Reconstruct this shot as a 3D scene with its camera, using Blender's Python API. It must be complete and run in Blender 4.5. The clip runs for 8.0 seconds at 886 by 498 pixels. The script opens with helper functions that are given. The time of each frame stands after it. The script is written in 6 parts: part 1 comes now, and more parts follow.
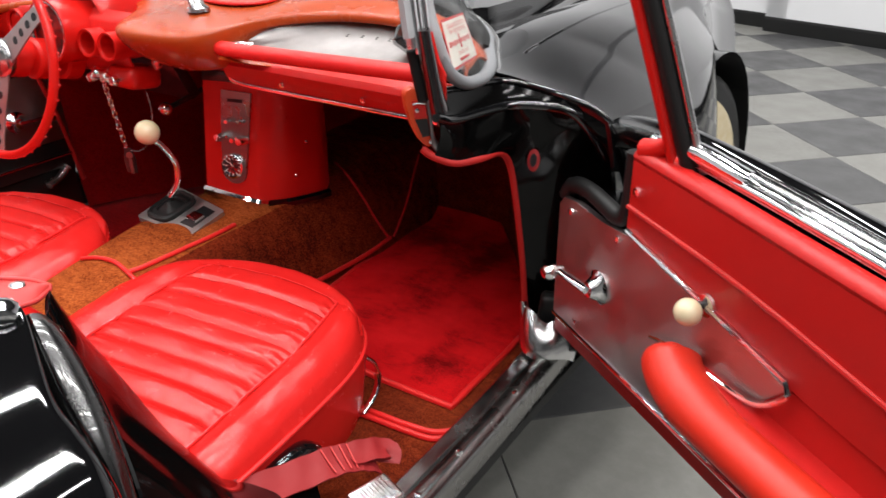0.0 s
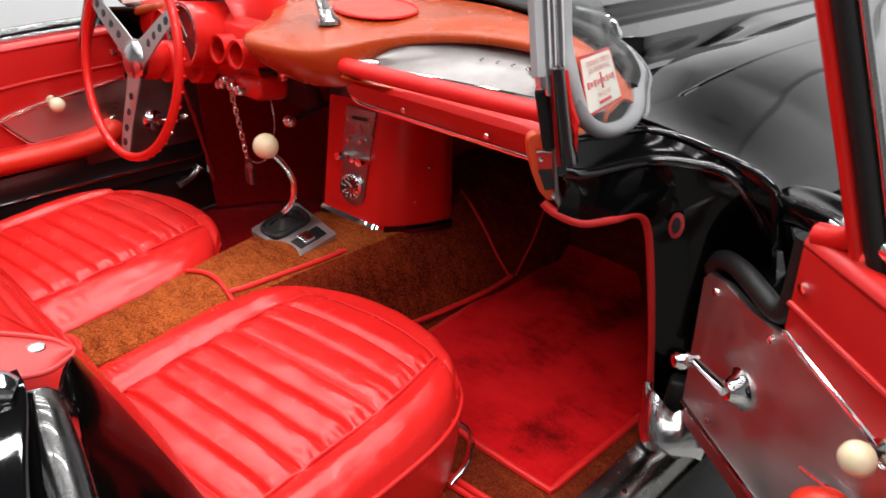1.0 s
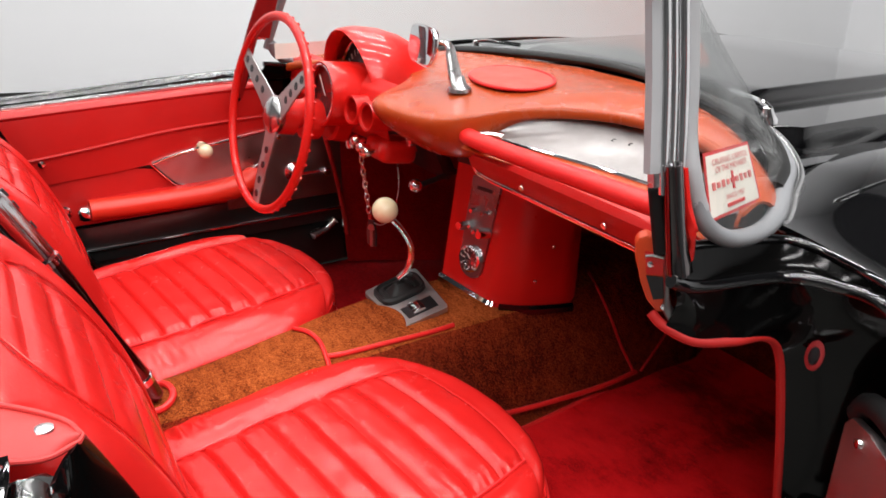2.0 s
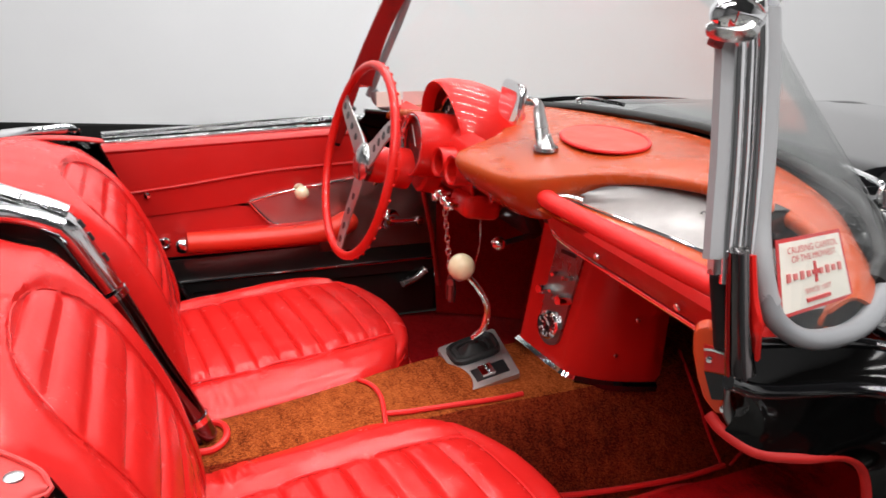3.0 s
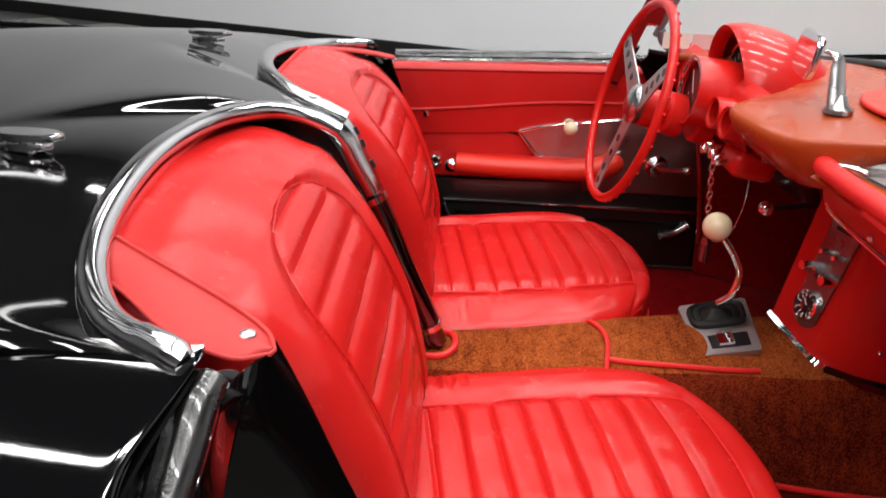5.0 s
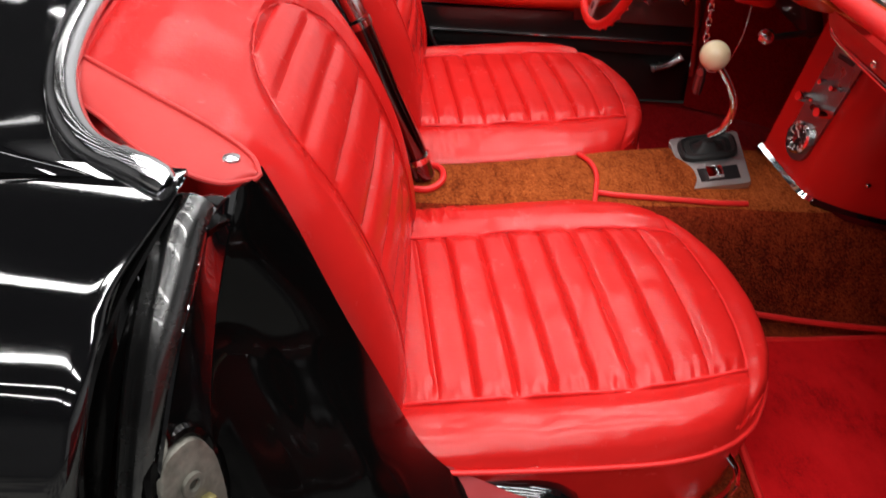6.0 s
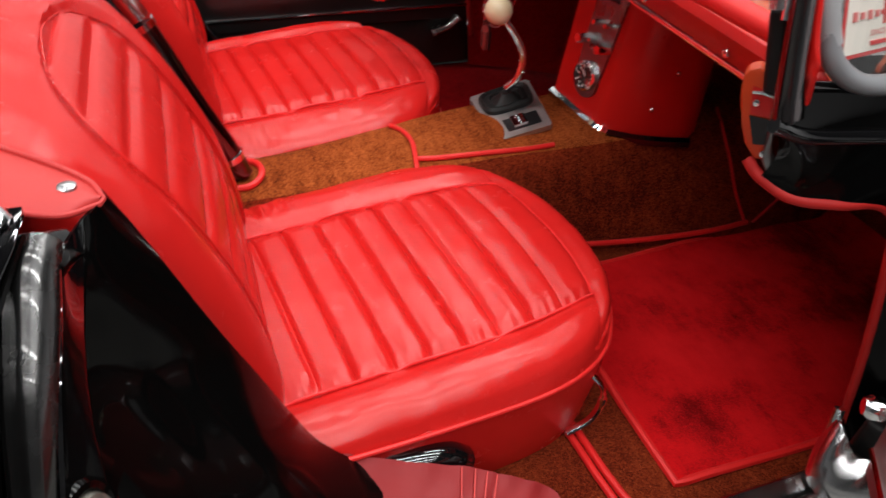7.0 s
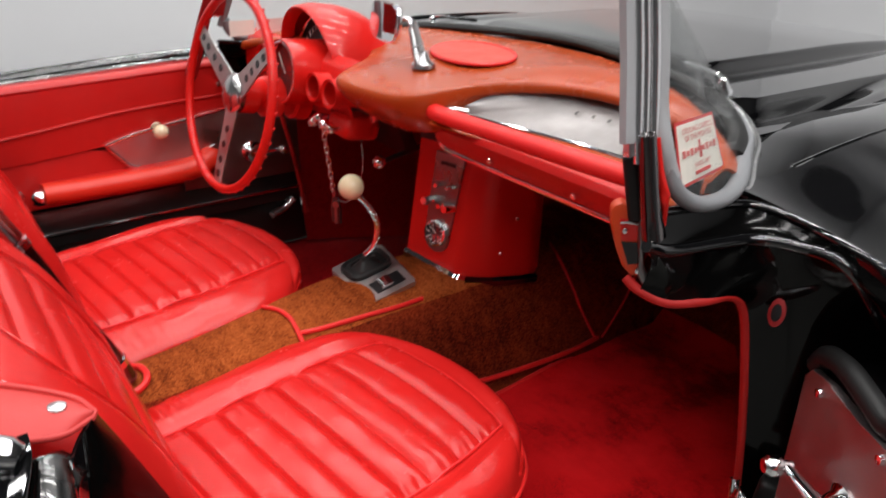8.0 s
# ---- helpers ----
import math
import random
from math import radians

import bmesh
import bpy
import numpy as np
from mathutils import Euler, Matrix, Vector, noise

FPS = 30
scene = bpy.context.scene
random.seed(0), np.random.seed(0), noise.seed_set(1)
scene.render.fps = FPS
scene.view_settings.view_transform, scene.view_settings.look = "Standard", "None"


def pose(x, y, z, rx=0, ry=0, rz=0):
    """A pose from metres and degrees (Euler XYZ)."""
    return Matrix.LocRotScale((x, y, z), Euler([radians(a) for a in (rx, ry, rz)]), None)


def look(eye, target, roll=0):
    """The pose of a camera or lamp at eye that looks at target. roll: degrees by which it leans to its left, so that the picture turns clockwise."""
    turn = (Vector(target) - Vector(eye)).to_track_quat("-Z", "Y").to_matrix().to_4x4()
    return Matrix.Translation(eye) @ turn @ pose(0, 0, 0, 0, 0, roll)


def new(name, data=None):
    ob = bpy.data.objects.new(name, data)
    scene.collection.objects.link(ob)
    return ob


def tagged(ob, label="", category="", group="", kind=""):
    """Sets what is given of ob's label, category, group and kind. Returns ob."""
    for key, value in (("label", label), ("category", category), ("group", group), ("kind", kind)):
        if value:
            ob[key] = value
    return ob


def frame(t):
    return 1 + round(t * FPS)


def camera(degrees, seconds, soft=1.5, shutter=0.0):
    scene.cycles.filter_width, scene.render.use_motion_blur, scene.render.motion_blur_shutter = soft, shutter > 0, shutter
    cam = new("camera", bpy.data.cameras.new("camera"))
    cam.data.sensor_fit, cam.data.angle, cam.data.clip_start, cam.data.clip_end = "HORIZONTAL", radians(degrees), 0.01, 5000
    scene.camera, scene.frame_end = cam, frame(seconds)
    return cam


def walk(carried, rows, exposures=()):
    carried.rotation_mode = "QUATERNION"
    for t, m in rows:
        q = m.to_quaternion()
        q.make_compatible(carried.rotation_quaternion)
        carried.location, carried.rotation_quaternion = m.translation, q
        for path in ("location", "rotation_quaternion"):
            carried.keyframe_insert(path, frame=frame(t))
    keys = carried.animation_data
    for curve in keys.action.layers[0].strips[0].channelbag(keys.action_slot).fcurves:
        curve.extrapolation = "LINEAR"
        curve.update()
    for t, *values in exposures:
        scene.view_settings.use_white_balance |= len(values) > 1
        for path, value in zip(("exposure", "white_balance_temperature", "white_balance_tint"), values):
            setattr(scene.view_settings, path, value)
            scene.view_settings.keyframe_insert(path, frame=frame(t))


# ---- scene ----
cam = camera(59.2, 8.0, 1.5, 0.3)
PATH = [
    (0, (-0.509, -1.196, 1.154), (0.962, -0.186, 0.25), -0.9),
    (0.5, (-0.424, -1.15, 1.152), (0.938, 0.003, 0.249), -0.3),
    (1, (-0.358, -1.125, 1.153), (0.888, 0.163, 0.264), 0.1),
    (1.5, (-0.298, -1.105, 1.157), (0.819, 0.329, 0.325), 0.5),
    (1.7, (-0.274, -1.103, 1.158), (0.773, 0.397, 0.349), 0.6),
    (3, (-0.137, -1.087, 1.161), (0.551, 0.671, 0.501), 2.0),
    (3.5, (-0.107, -1.089, 1.161), (0.349, 0.741, 0.495), 2.4),
    (4, (-0.089, -1.094, 1.163), (0.166, 0.771, 0.487), 2.8),
    (4.2, (-0.09, -1.096, 1.162), (0.092, 0.776, 0.481), 2.9),
    (5.3, (-0.091, -1.103, 1.16), (-0.107, 0.666, 0.227), 3.7),
    (5.5, (-0.092, -1.099, 1.153), (-0.103, 0.631, 0.15), 4.0),
    (6, (-0.095, -1.092, 1.139), (-0.03, 0.521, -0.042), 4.5),
    (6.5, (-0.12, -1.085, 1.131), (0.128, 0.463, -0.11), 4.5),
    (7, (-0.149, -1.088, 1.135), (0.407, 0.417, -0.058), 3.4),
    (7.5, (-0.214, -1.1, 1.148), (0.591, 0.424, 0.133), 2.2),
    (8, (-0.285, -1.096, 1.162), (0.782, 0.385, 0.345), 1.0),
]
walk(cam, [(t, look(eye, target, roll)) for t, eye, target, roll in PATH], [(0.0, -0.47), (1.5, -0.49), (3.0, -0.53), (4.0, -0.70), (5.5, -0.80), (6.0, -0.82), (7.5, -0.94), (8.0, -0.87)])

# ---------------------------------------------------------------- world and light
world = bpy.data.worlds.new("world")
scene.world = world
world.use_nodes = True
world.node_tree.nodes["Background"].inputs[0].default_value = (0.8, 0.85, 0.9, 1)
world.node_tree.nodes["Background"].inputs[1].default_value = 0.02
scene.view_settings.exposure = -0.47

TURN = 15.0          # the showroom stands at this angle to the car
ROOM = pose(0, 0, 0, 0, 0, -TURN)


def strip_lamp(x, y, z, length, width, power):
    data = bpy.data.lights.new("ceiling_strip", "AREA")
    data.shape, data.size, data.size_y, data.energy = "RECTANGLE", length, width, power
    data.color = (1.0, 0.985, 0.975)
    ob = new("ceiling_strip", data)
    ob.matrix_world = ROOM @ pose(x, y, z)
    return ob


CEIL = 4.6
STRIPS = [(ix, iy) for ix in (-4.4, -1.6, 1.2) for iy in (-5.5, -4.2, -2.9, -1.6, -0.3, 1.0, 2.3, 3.6)]
for ix, iy in STRIPS:
    strip_lamp(ix, iy, CEIL - 0.13, 2.4, 0.13, {-4.4: 9, -1.6: 52, 1.2: 94}[ix])

# ---------------------------------------------------------------- materials


def material(name, color, rough=0.5, metal=0.0, coat=0.0, sheen=0.0, spec=0.5):
    m = bpy.data.materials.new(name)
    m.use_nodes = True
    b = m.node_tree.nodes["Principled BSDF"]
    b.inputs["Base Color"].default_value = (*color, 1)
    b.inputs["Roughness"].default_value = rough
    b.inputs["Metallic"].default_value = metal
    b.inputs["Coat Weight"].default_value = coat
    b.inputs["Coat Roughness"].default_value = 0.03
    b.inputs["Sheen Weight"].default_value = sheen
    b.inputs["Specular IOR Level"].default_value = spec
    return m


def node(m, kind, **sets):
    n = m.node_tree.nodes.new(kind)
    for k, v in sets.items():
        n.inputs[k.replace("_", " ")].default_value = v
    return n


def link(m, a, b):
    m.node_tree.links.new(a, b)


def coords(m, scale=(1, 1, 1)):
    c = node(m, "ShaderNodeTexCoord")
    p = node(m, "ShaderNodeMapping")
    p.inputs["Scale"].default_value = scale
    link(m, c.outputs["Object"], p.inputs["Vector"])
    return p.outputs["Vector"]


def noise_tex(m, scale, detail=4.0, vec=None, rough=0.55):
    n = node(m, "ShaderNodeTexNoise", Scale=scale, Detail=detail, Roughness=rough)
    link(m, vec if vec is not None else coords(m), n.inputs["Vector"])
    return n.outputs["Fac"]


def ramp(m, fac, stops):
    r = m.node_tree.nodes.new("ShaderNodeValToRGB")
    e = r.color_ramp.elements
    while len(e) < len(stops):
        e.new(0.5)
    for el, (p, c) in zip(e, stops):
        el.position, el.color = p, (*c, 1) if len(c) == 3 else c
    link(m, fac, r.inputs["Fac"])
    return r.outputs["Color"]


def bsdf(m):
    return m.node_tree.nodes["Principled BSDF"]


def add_bump(m, fac, strength, distance, before=None):
    b = node(m, "ShaderNodeBump", Strength=strength, Distance=distance)
    link(m, fac, b.inputs["Height"])
    if before is not None:
        link(m, before, b.inputs["Normal"])
    link(m, b.outputs["Normal"], bsdf(m).inputs["Normal"])
    return b.outputs["Normal"]


def tint(m, fac, c1, c2, lo=0.3, hi=0.7):
    link(m, ramp(m, fac, [(lo, c1), (hi, c2)]), bsdf(m).inputs["Base Color"])


def rough_var(m, fac, a, b):
    link(m, ramp(m, fac, [(0.3, (a, a, a)), (0.7, (b, b, b))]), bsdf(m).inputs["Roughness"])


def grained(name, c1, c2, rough, grain=900.0, strength=0.25, big=5.0, coat=0.0, spec=0.4, crease=0.18):
    """Hide or vinyl: soft blotches, a fine grain and creases."""
    m = material(name, c1, rough, coat=coat, spec=spec)
    f = noise_tex(m, big, 5.0)
    tint(m, f, c1, c2)
    rough_var(m, noise_tex(m, 18.0, 6.0), rough * 0.85, min(1, rough * 1.25))
    v = node(m, "ShaderNodeTexVoronoi", Scale=grain)
    link(m, coords(m), v.inputs["Vector"])
    n1 = add_bump(m, v.outputs["Distance"], strength, 0.0004)
    n2 = add_bump(m, noise_tex(m, 45.0, 6.0), crease, 0.002, n1)
    if crease > 0.2:
        add_bump(m, noise_tex(m, 1.0, 7.0, coords(m, (16.0, 6.0, 9.0)), 0.5), 0.35, 0.004, n2)
    return m


def leather(name, c1, c2, rough):
    """Polished hide: a broad sheen broken by fine creases and a pebbled grain, paler where it is rubbed."""
    m = material(name, c1, rough, spec=0.33)
    f = noise_tex(m, 7.0, 6.0, rough=0.6)
    tint(m, f, c1, c2)
    rough_var(m, noise_tex(m, 26.0, 6.0, rough=0.7), rough * 0.80, rough * 1.30)
    v = node(m, "ShaderNodeTexVoronoi", Scale=420.0)
    link(m, coords(m), v.inputs["Vector"])
    n = add_bump(m, v.outputs["Distance"], 0.14, 0.0005)
    n = add_bump(m, noise_tex(m, 1.0, 6.0, coords(m, (26.0, 70.0, 60.0)), 0.5), 0.26, 0.0018, n)
    n = add_bump(m, noise_tex(m, 1.0, 5.0, coords(m, (70.0, 30.0, 60.0)), 0.5), 0.14, 0.0014, n)
    add_bump(m, noise_tex(m, 1.0, 4.0, coords(m, (22.0, 15.0, 16.0)), 0.5), 0.30, 0.006, n)
    return m


M = {}
M["leather"] = leather("red_leather", (0.52, 0.0118, 0.0108), (0.58, 0.0155, 0.0135), 0.225)
M["piping"] = grained("red_piping", (0.66, 0.012, 0.012), (0.74, 0.02, 0.018), 0.42, 1200, 0.2)
M["vinyl"] = grained("red_vinyl", (0.47, 0.009, 0.008), (0.54, 0.013, 0.011), 0.36, 1100, 0.25)
M["flap"] = grained("worn_red_vinyl", (0.46, 0.026, 0.024), (0.54, 0.040, 0.036), 0.44, 1000, 0.25)
M["dash"] = grained("orange_red_vinyl", (0.36, 0.050, 0.009), (0.42, 0.063, 0.012), 0.24, 1300, 0.12, crease=0.03)
M["end_orange"] = grained("orange_dash_end", (0.55, 0.050, 0.010), (0.60, 0.062, 0.013), 0.36, 1300, 0.12, crease=0.03)
M["speaker"] = grained("coral_speaker_vinyl", (0.50, 0.050, 0.030), (0.56, 0.065, 0.040), 0.5, 900, 0.2, crease=0.05)
M["arm"] = grained("orange_arm_vinyl", (0.60, 0.022, 0.010), (0.66, 0.032, 0.014), 0.36, 1100, 0.2)
M["webbing"] = grained("dark_red_webbing", (0.22, 0.008, 0.010), (0.27, 0.013, 0.014), 0.6, 1500, 0.4)
M["windlace"] = grained("red_windlace", (0.42, 0.009, 0.008), (0.50, 0.016, 0.012), 0.6, 1500, 0.4)


def painted(name, c, rough=0.2):
    m = material(name, c, rough, coat=0.8)
    rough_var(m, noise_tex(m, 9.0, 5.0), rough * 0.8, rough * 1.3)
    add_bump(m, noise_tex(m, 260.0, 3.0), 0.03, 0.0006)
    return m


M["red_paint"] = painted("red_paint", (0.60, 0.010, 0.007), 0.34)
bsdf(M["red_paint"]).inputs["Specular IOR Level"].default_value = 0.25
bsdf(M["red_paint"]).inputs["Coat Roughness"].default_value = 0.05
bsdf(M["red_paint"]).inputs["Coat Weight"].default_value = 0.42
M["edge_shaded_red"] = grained("door_edge_and_shaded_red", (0.20, 0.003, 0.003), (0.24, 0.005, 0.005), 0.4, 1500, 0.1)
M["console_red"] = grained("console_red_paint", (0.60, 0.008, 0.006), (0.64, 0.011, 0.008), 0.32, 1500, 0.05)
M["black"] = painted("black_paint", (0.003, 0.003, 0.0034), 0.045)
m = material("jamb_black_paint", (0.0018, 0.0017, 0.0017), 0.06, spec=0.16)
rough_var(m, noise_tex(m, 11.0, 5.0), 0.06, 0.15)
add_bump(m, noise_tex(m, 7.0, 2.0), 0.10, 0.006)
M["jamb"] = m
M["dull_black"] = painted("dull_black_paint", (0.008, 0.0075, 0.0075), 0.38)


def metal(name, c, rough, scale=30.0, bump=0.02):
    m = material(name, c, rough, metal=1.0)
    rough_var(m, noise_tex(m, scale * 0.4, 6.0), rough * 0.75, rough * 1.4)
    add_bump(m, noise_tex(m, scale * 6, 4.0), bump, 0.0001)
    return m


M["chrome"] = metal("chrome", (0.88, 0.88, 0.89), 0.06)
M["post_chrome"] = metal("uneven_post_chrome", (0.90, 0.90, 0.91), 0.09)
add_bump(M["post_chrome"], noise_tex(M["post_chrome"], 1.0, 2.0, coords(M["post_chrome"], (20.0, 20.0, 14.0))), 0.5, 0.004)
M["satin"] = metal("satin_chrome", (0.62, 0.62, 0.62), 0.24)
M["bead"] = metal("polished_bead", (0.66, 0.66, 0.67), 0.10, 6.0, 0.0)
# Dark base colour; on the post foot it stands in for dark reflections.
M["darkened"] = metal("darkened_chrome", (0.16, 0.14, 0.14), 0.14, 6.0, 0.0)
M["cove"] = metal("cove_aluminium", (0.31, 0.295, 0.29), 0.46, 60.0)
M["radio"] = metal("dull_radio_metal", (0.27, 0.265, 0.265), 0.28, 50.0)
M["alu"] = metal("brushed_aluminium", (0.60, 0.585, 0.575), 0.42, 60.0)
M["polished"] = metal("polished_casting", (0.62, 0.62, 0.63), 0.17, 24.0, 0.05)
M["sillmetal"] = metal("worn_sill_metal", (0.26, 0.255, 0.25), 0.24, 40.0, 0.04)

# ribbed aluminium trim of the doors
m = metal("ribbed_aluminium", (0.50, 0.43, 0.425), 0.36, 40.0)
w = node(m, "ShaderNodeTexWave", Scale=85.0, Distortion=0.0)
w.bands_direction = "Z"
link(m, coords(m), w.inputs["Vector"])
add_bump(m, w.outputs["Fac"], 0.22, 0.0004)
M["ribbed"] = m


def carpet(name, dark, mid, light, loops, patch, relief=0.003, tuft=0.45, stops=(0.42, 0.72, 1.0), streak=0.5):
    """Loop or cut pile: fine tufts of several shades, and worn patches."""
    m = material(name, mid, 0.95, spec=0.05)
    v = node(m, "ShaderNodeTexVoronoi", Scale=loops)
    link(m, coords(m), v.inputs["Vector"])
    big = noise_tex(m, patch * 0.8, 5.0, rough=0.6)
    fine = noise_tex(m, 1.0, 6.0, coords(m, (patch * 9, patch * 3, patch * 5)), 0.7)
    both = node(m, "ShaderNodeMix", Factor=streak)
    link(m, big, both.inputs["A"])
    link(m, fine, both.inputs["B"])
    f = both.outputs["Result"]
    sep = node(m, "ShaderNodeSeparateColor")
    link(m, v.outputs["Color"], sep.inputs[0])
    a = node(m, "ShaderNodeMath")
    a.operation = "MULTIPLY_ADD"
    a.inputs[1].default_value = tuft
    link(m, sep.outputs[0], a.inputs[0])
    link(m, f, a.inputs[2])
    link(m, ramp(m, a.outputs[0], [(stops[0], dark), (stops[1], mid), (stops[2], light)]), bsdf(m).inputs["Base Color"])
    h = ramp(m, v.outputs["Distance"], [(0.0, (1, 1, 1)), (0.75, (0, 0, 0))])
    add_bump(m, h, 1.0, relief)
    return m


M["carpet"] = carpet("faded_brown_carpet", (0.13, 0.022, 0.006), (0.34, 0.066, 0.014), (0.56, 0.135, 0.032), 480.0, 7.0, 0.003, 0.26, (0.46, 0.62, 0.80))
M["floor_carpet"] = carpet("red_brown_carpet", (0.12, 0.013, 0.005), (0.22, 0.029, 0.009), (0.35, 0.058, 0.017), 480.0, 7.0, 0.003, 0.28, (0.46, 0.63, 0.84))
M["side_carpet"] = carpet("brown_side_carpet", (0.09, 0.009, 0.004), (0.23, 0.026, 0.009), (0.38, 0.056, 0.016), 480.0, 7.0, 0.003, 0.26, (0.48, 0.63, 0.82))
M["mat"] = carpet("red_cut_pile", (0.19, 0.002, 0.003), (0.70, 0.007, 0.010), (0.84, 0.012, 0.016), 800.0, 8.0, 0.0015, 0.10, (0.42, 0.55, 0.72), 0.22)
bsdf(M["mat"]).inputs["Sheen Weight"].default_value = 0.12
bsdf(M["mat"]).inputs["Sheen Tint"].default_value = (1.0, 0.05, 0.05, 1)
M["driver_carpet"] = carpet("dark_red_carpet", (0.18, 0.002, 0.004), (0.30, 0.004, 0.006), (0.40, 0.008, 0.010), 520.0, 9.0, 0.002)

m = material("black_rubber", (0.009, 0.009, 0.009), 0.5, spec=0.3)
add_bump(m, noise_tex(m, 200.0), 0.2, 0.001)
M["rubber"] = m
m = material("glossy_black_rubber", (0.004, 0.004, 0.004), 0.24, spec=1.0, coat=0.5)
rough_var(m, noise_tex(m, 30.0, 5.0), 0.18, 0.32)
add_bump(m, noise_tex(m, 12.0, 3.0), 0.16, 0.004)
M["sealstrip"] = m
m = material("pale_grey_rubber", (0.34, 0.345, 0.355), 0.34)
add_bump(m, noise_tex(m, 120.0), 0.1, 0.001)
M["pale"] = m
m = material("grey_seal", (0.20, 0.205, 0.215), 0.38)
add_bump(m, noise_tex(m, 120.0), 0.15, 0.001)
M["seal"] = m
m = material("cream_plastic", (0.72, 0.60, 0.38), 0.25, coat=0.3)
tint(m, noise_tex(m, 40.0), (0.70, 0.57, 0.35), (0.76, 0.66, 0.45))
M["cream"] = m
M["dial"] = material("black_dial", (0.01, 0.01, 0.011), 0.3)
M["white"] = material("white_paint", (0.75, 0.74, 0.70), 0.5)
M["print"] = material("red_print", (0.55, 0.03, 0.03), 0.5)
M["faded_print"] = material("faded_red_print", (0.62, 0.16, 0.15), 0.5)
M["paper"] = material("sticker_paper", (0.78, 0.74, 0.66), 0.5)
M["pink"] = material("pale_pink_paper", (0.72, 0.50, 0.48), 0.5)
M["brass"] = metal("brass", (0.33, 0.29, 0.13), 0.5)
m = material("cast_zinc", (0.36, 0.34, 0.29), 0.5, metal=0.6)
tint(m, noise_tex(m, 60.0, 6.0), (0.13, 0.125, 0.105), (0.30, 0.29, 0.25))
add_bump(m, noise_tex(m, 180.0, 5.0), 0.3, 0.002)
M["cast"] = m
M["copper"] = metal("copper_bolt", (0.62, 0.36, 0.27), 0.3)
M["lens"] = material("blue_mirror", (0.75, 0.77, 0.80), 0.02, metal=1.0)

m = bpy.data.materials.new("glass")
m.use_nodes = True
t = m.node_tree
t.nodes.clear()
out = t.nodes.new("ShaderNodeOutputMaterial")
mixs = t.nodes.new("ShaderNodeMixShader")
clear = t.nodes.new("ShaderNodeBsdfTransparent")
clear.inputs[0].default_value = (0.965, 0.975, 0.97, 1)
gloss = t.nodes.new("ShaderNodeBsdfGlossy")
gloss.inputs["Roughness"].default_value = 0.02
fres = t.nodes.new("ShaderNodeLayerWeight")
fres.inputs["Blend"].default_value = 0.35
powr = t.nodes.new("ShaderNodeMath")
powr.operation = "POWER"
powr.inputs[1].default_value = 4.0
t.links.new(fres.outputs["Facing"], powr.inputs[0])
madd = t.nodes.new("ShaderNodeMath")
madd.operation = "MULTIPLY_ADD"
madd.inputs[1].default_value = 0.6
madd.inputs[2].default_value = 0.035
t.links.new(powr.outputs[0], madd.inputs[0])
t.links.new(madd.outputs[0], mixs.inputs[0])
t.links.new(clear.outputs[0], mixs.inputs[1])
t.links.new(gloss.outputs[0], mixs.inputs[2])
t.links.new(mixs.outputs[0], out.inputs[0])
M["glass"] = m

m = material("white_wall_paint", (0.66, 0.66, 0.66), 0.7)
tint(m, noise_tex(m, 0.7, 5.0), (0.74, 0.745, 0.76), (0.79, 0.795, 0.81))
add_bump(m, noise_tex(m, 60.0), 0.08, 0.003)
M["wall"] = m
# Dark tone for the unseen near wall, set to cut fill light and reflections.
m = material("unseen_dark_wall_tone", (0.05, 0.05, 0.052), 0.75)
tint(m, noise_tex(m, 0.8, 5.0), (0.075, 0.075, 0.077), (0.11, 0.11, 0.112))
M["unseen_dark_wall"] = m
# Tone for the unseen rear wall, set by what the deck mirrors.
m = material("unseen_grey_wall_tone", (0.22, 0.22, 0.22), 0.75)
tint(m, noise_tex(m, 0.8, 5.0), (0.20, 0.20, 0.202), (0.27, 0.27, 0.272))
M["unseen_grey_wall"] = m
m = material("dark_ceiling_paint", (0.03, 0.03, 0.03), 0.8)
tint(m, noise_tex(m, 2.0, 5.0), (0.025, 0.025, 0.026), (0.04, 0.04, 0.04))
M["ceiling"] = m


def tile_material(name, a, b, island=False):
    m = material(name, a, 0.34)
    info = node(m, "ShaderNodeNewGeometry" if island else "ShaderNodeObjectInfo")
    n = noise_tex(m, 22.0, 8.0, rough=0.7)
    mix = node(m, "ShaderNodeMix", Factor=0.3)
    link(m, n, mix.inputs["A"])
    link(m, info.outputs["Random Per Island" if island else "Random"], mix.inputs["B"])
    tint(m, mix.outputs["Result"], a, b, 0.3, 0.65)
    rough_var(m, noise_tex(m, 6.0, 6.0), 0.25, 0.5)
    add_bump(m, noise_tex(m, 150.0), 0.08, 0.001)
    return m


M["tile_dark"] = tile_material("dark_grey_tile", (0.062, 0.062, 0.065), (0.090, 0.090, 0.090))
M["tile_light"] = tile_material("light_grey_tile", (0.20, 0.197, 0.182), (0.26, 0.257, 0.238))
M["field_dark"] = tile_material("dark_grey_tile_field", (0.062, 0.062, 0.065), (0.090, 0.090, 0.090), True)
M["field_light"] = tile_material("light_grey_tile_field", (0.20, 0.197, 0.182), (0.26, 0.257, 0.238), True)
M["joint"] = material("tile_joint", (0.06, 0.06, 0.06), 0.8)

# ---------------------------------------------------------------- mesh tools


def thing(name, label, category, m=None, group="", kind=""):
    ob = new(name)
    if m is not None:
        ob.matrix_world = m
    return tagged(ob, label, category, group, kind)


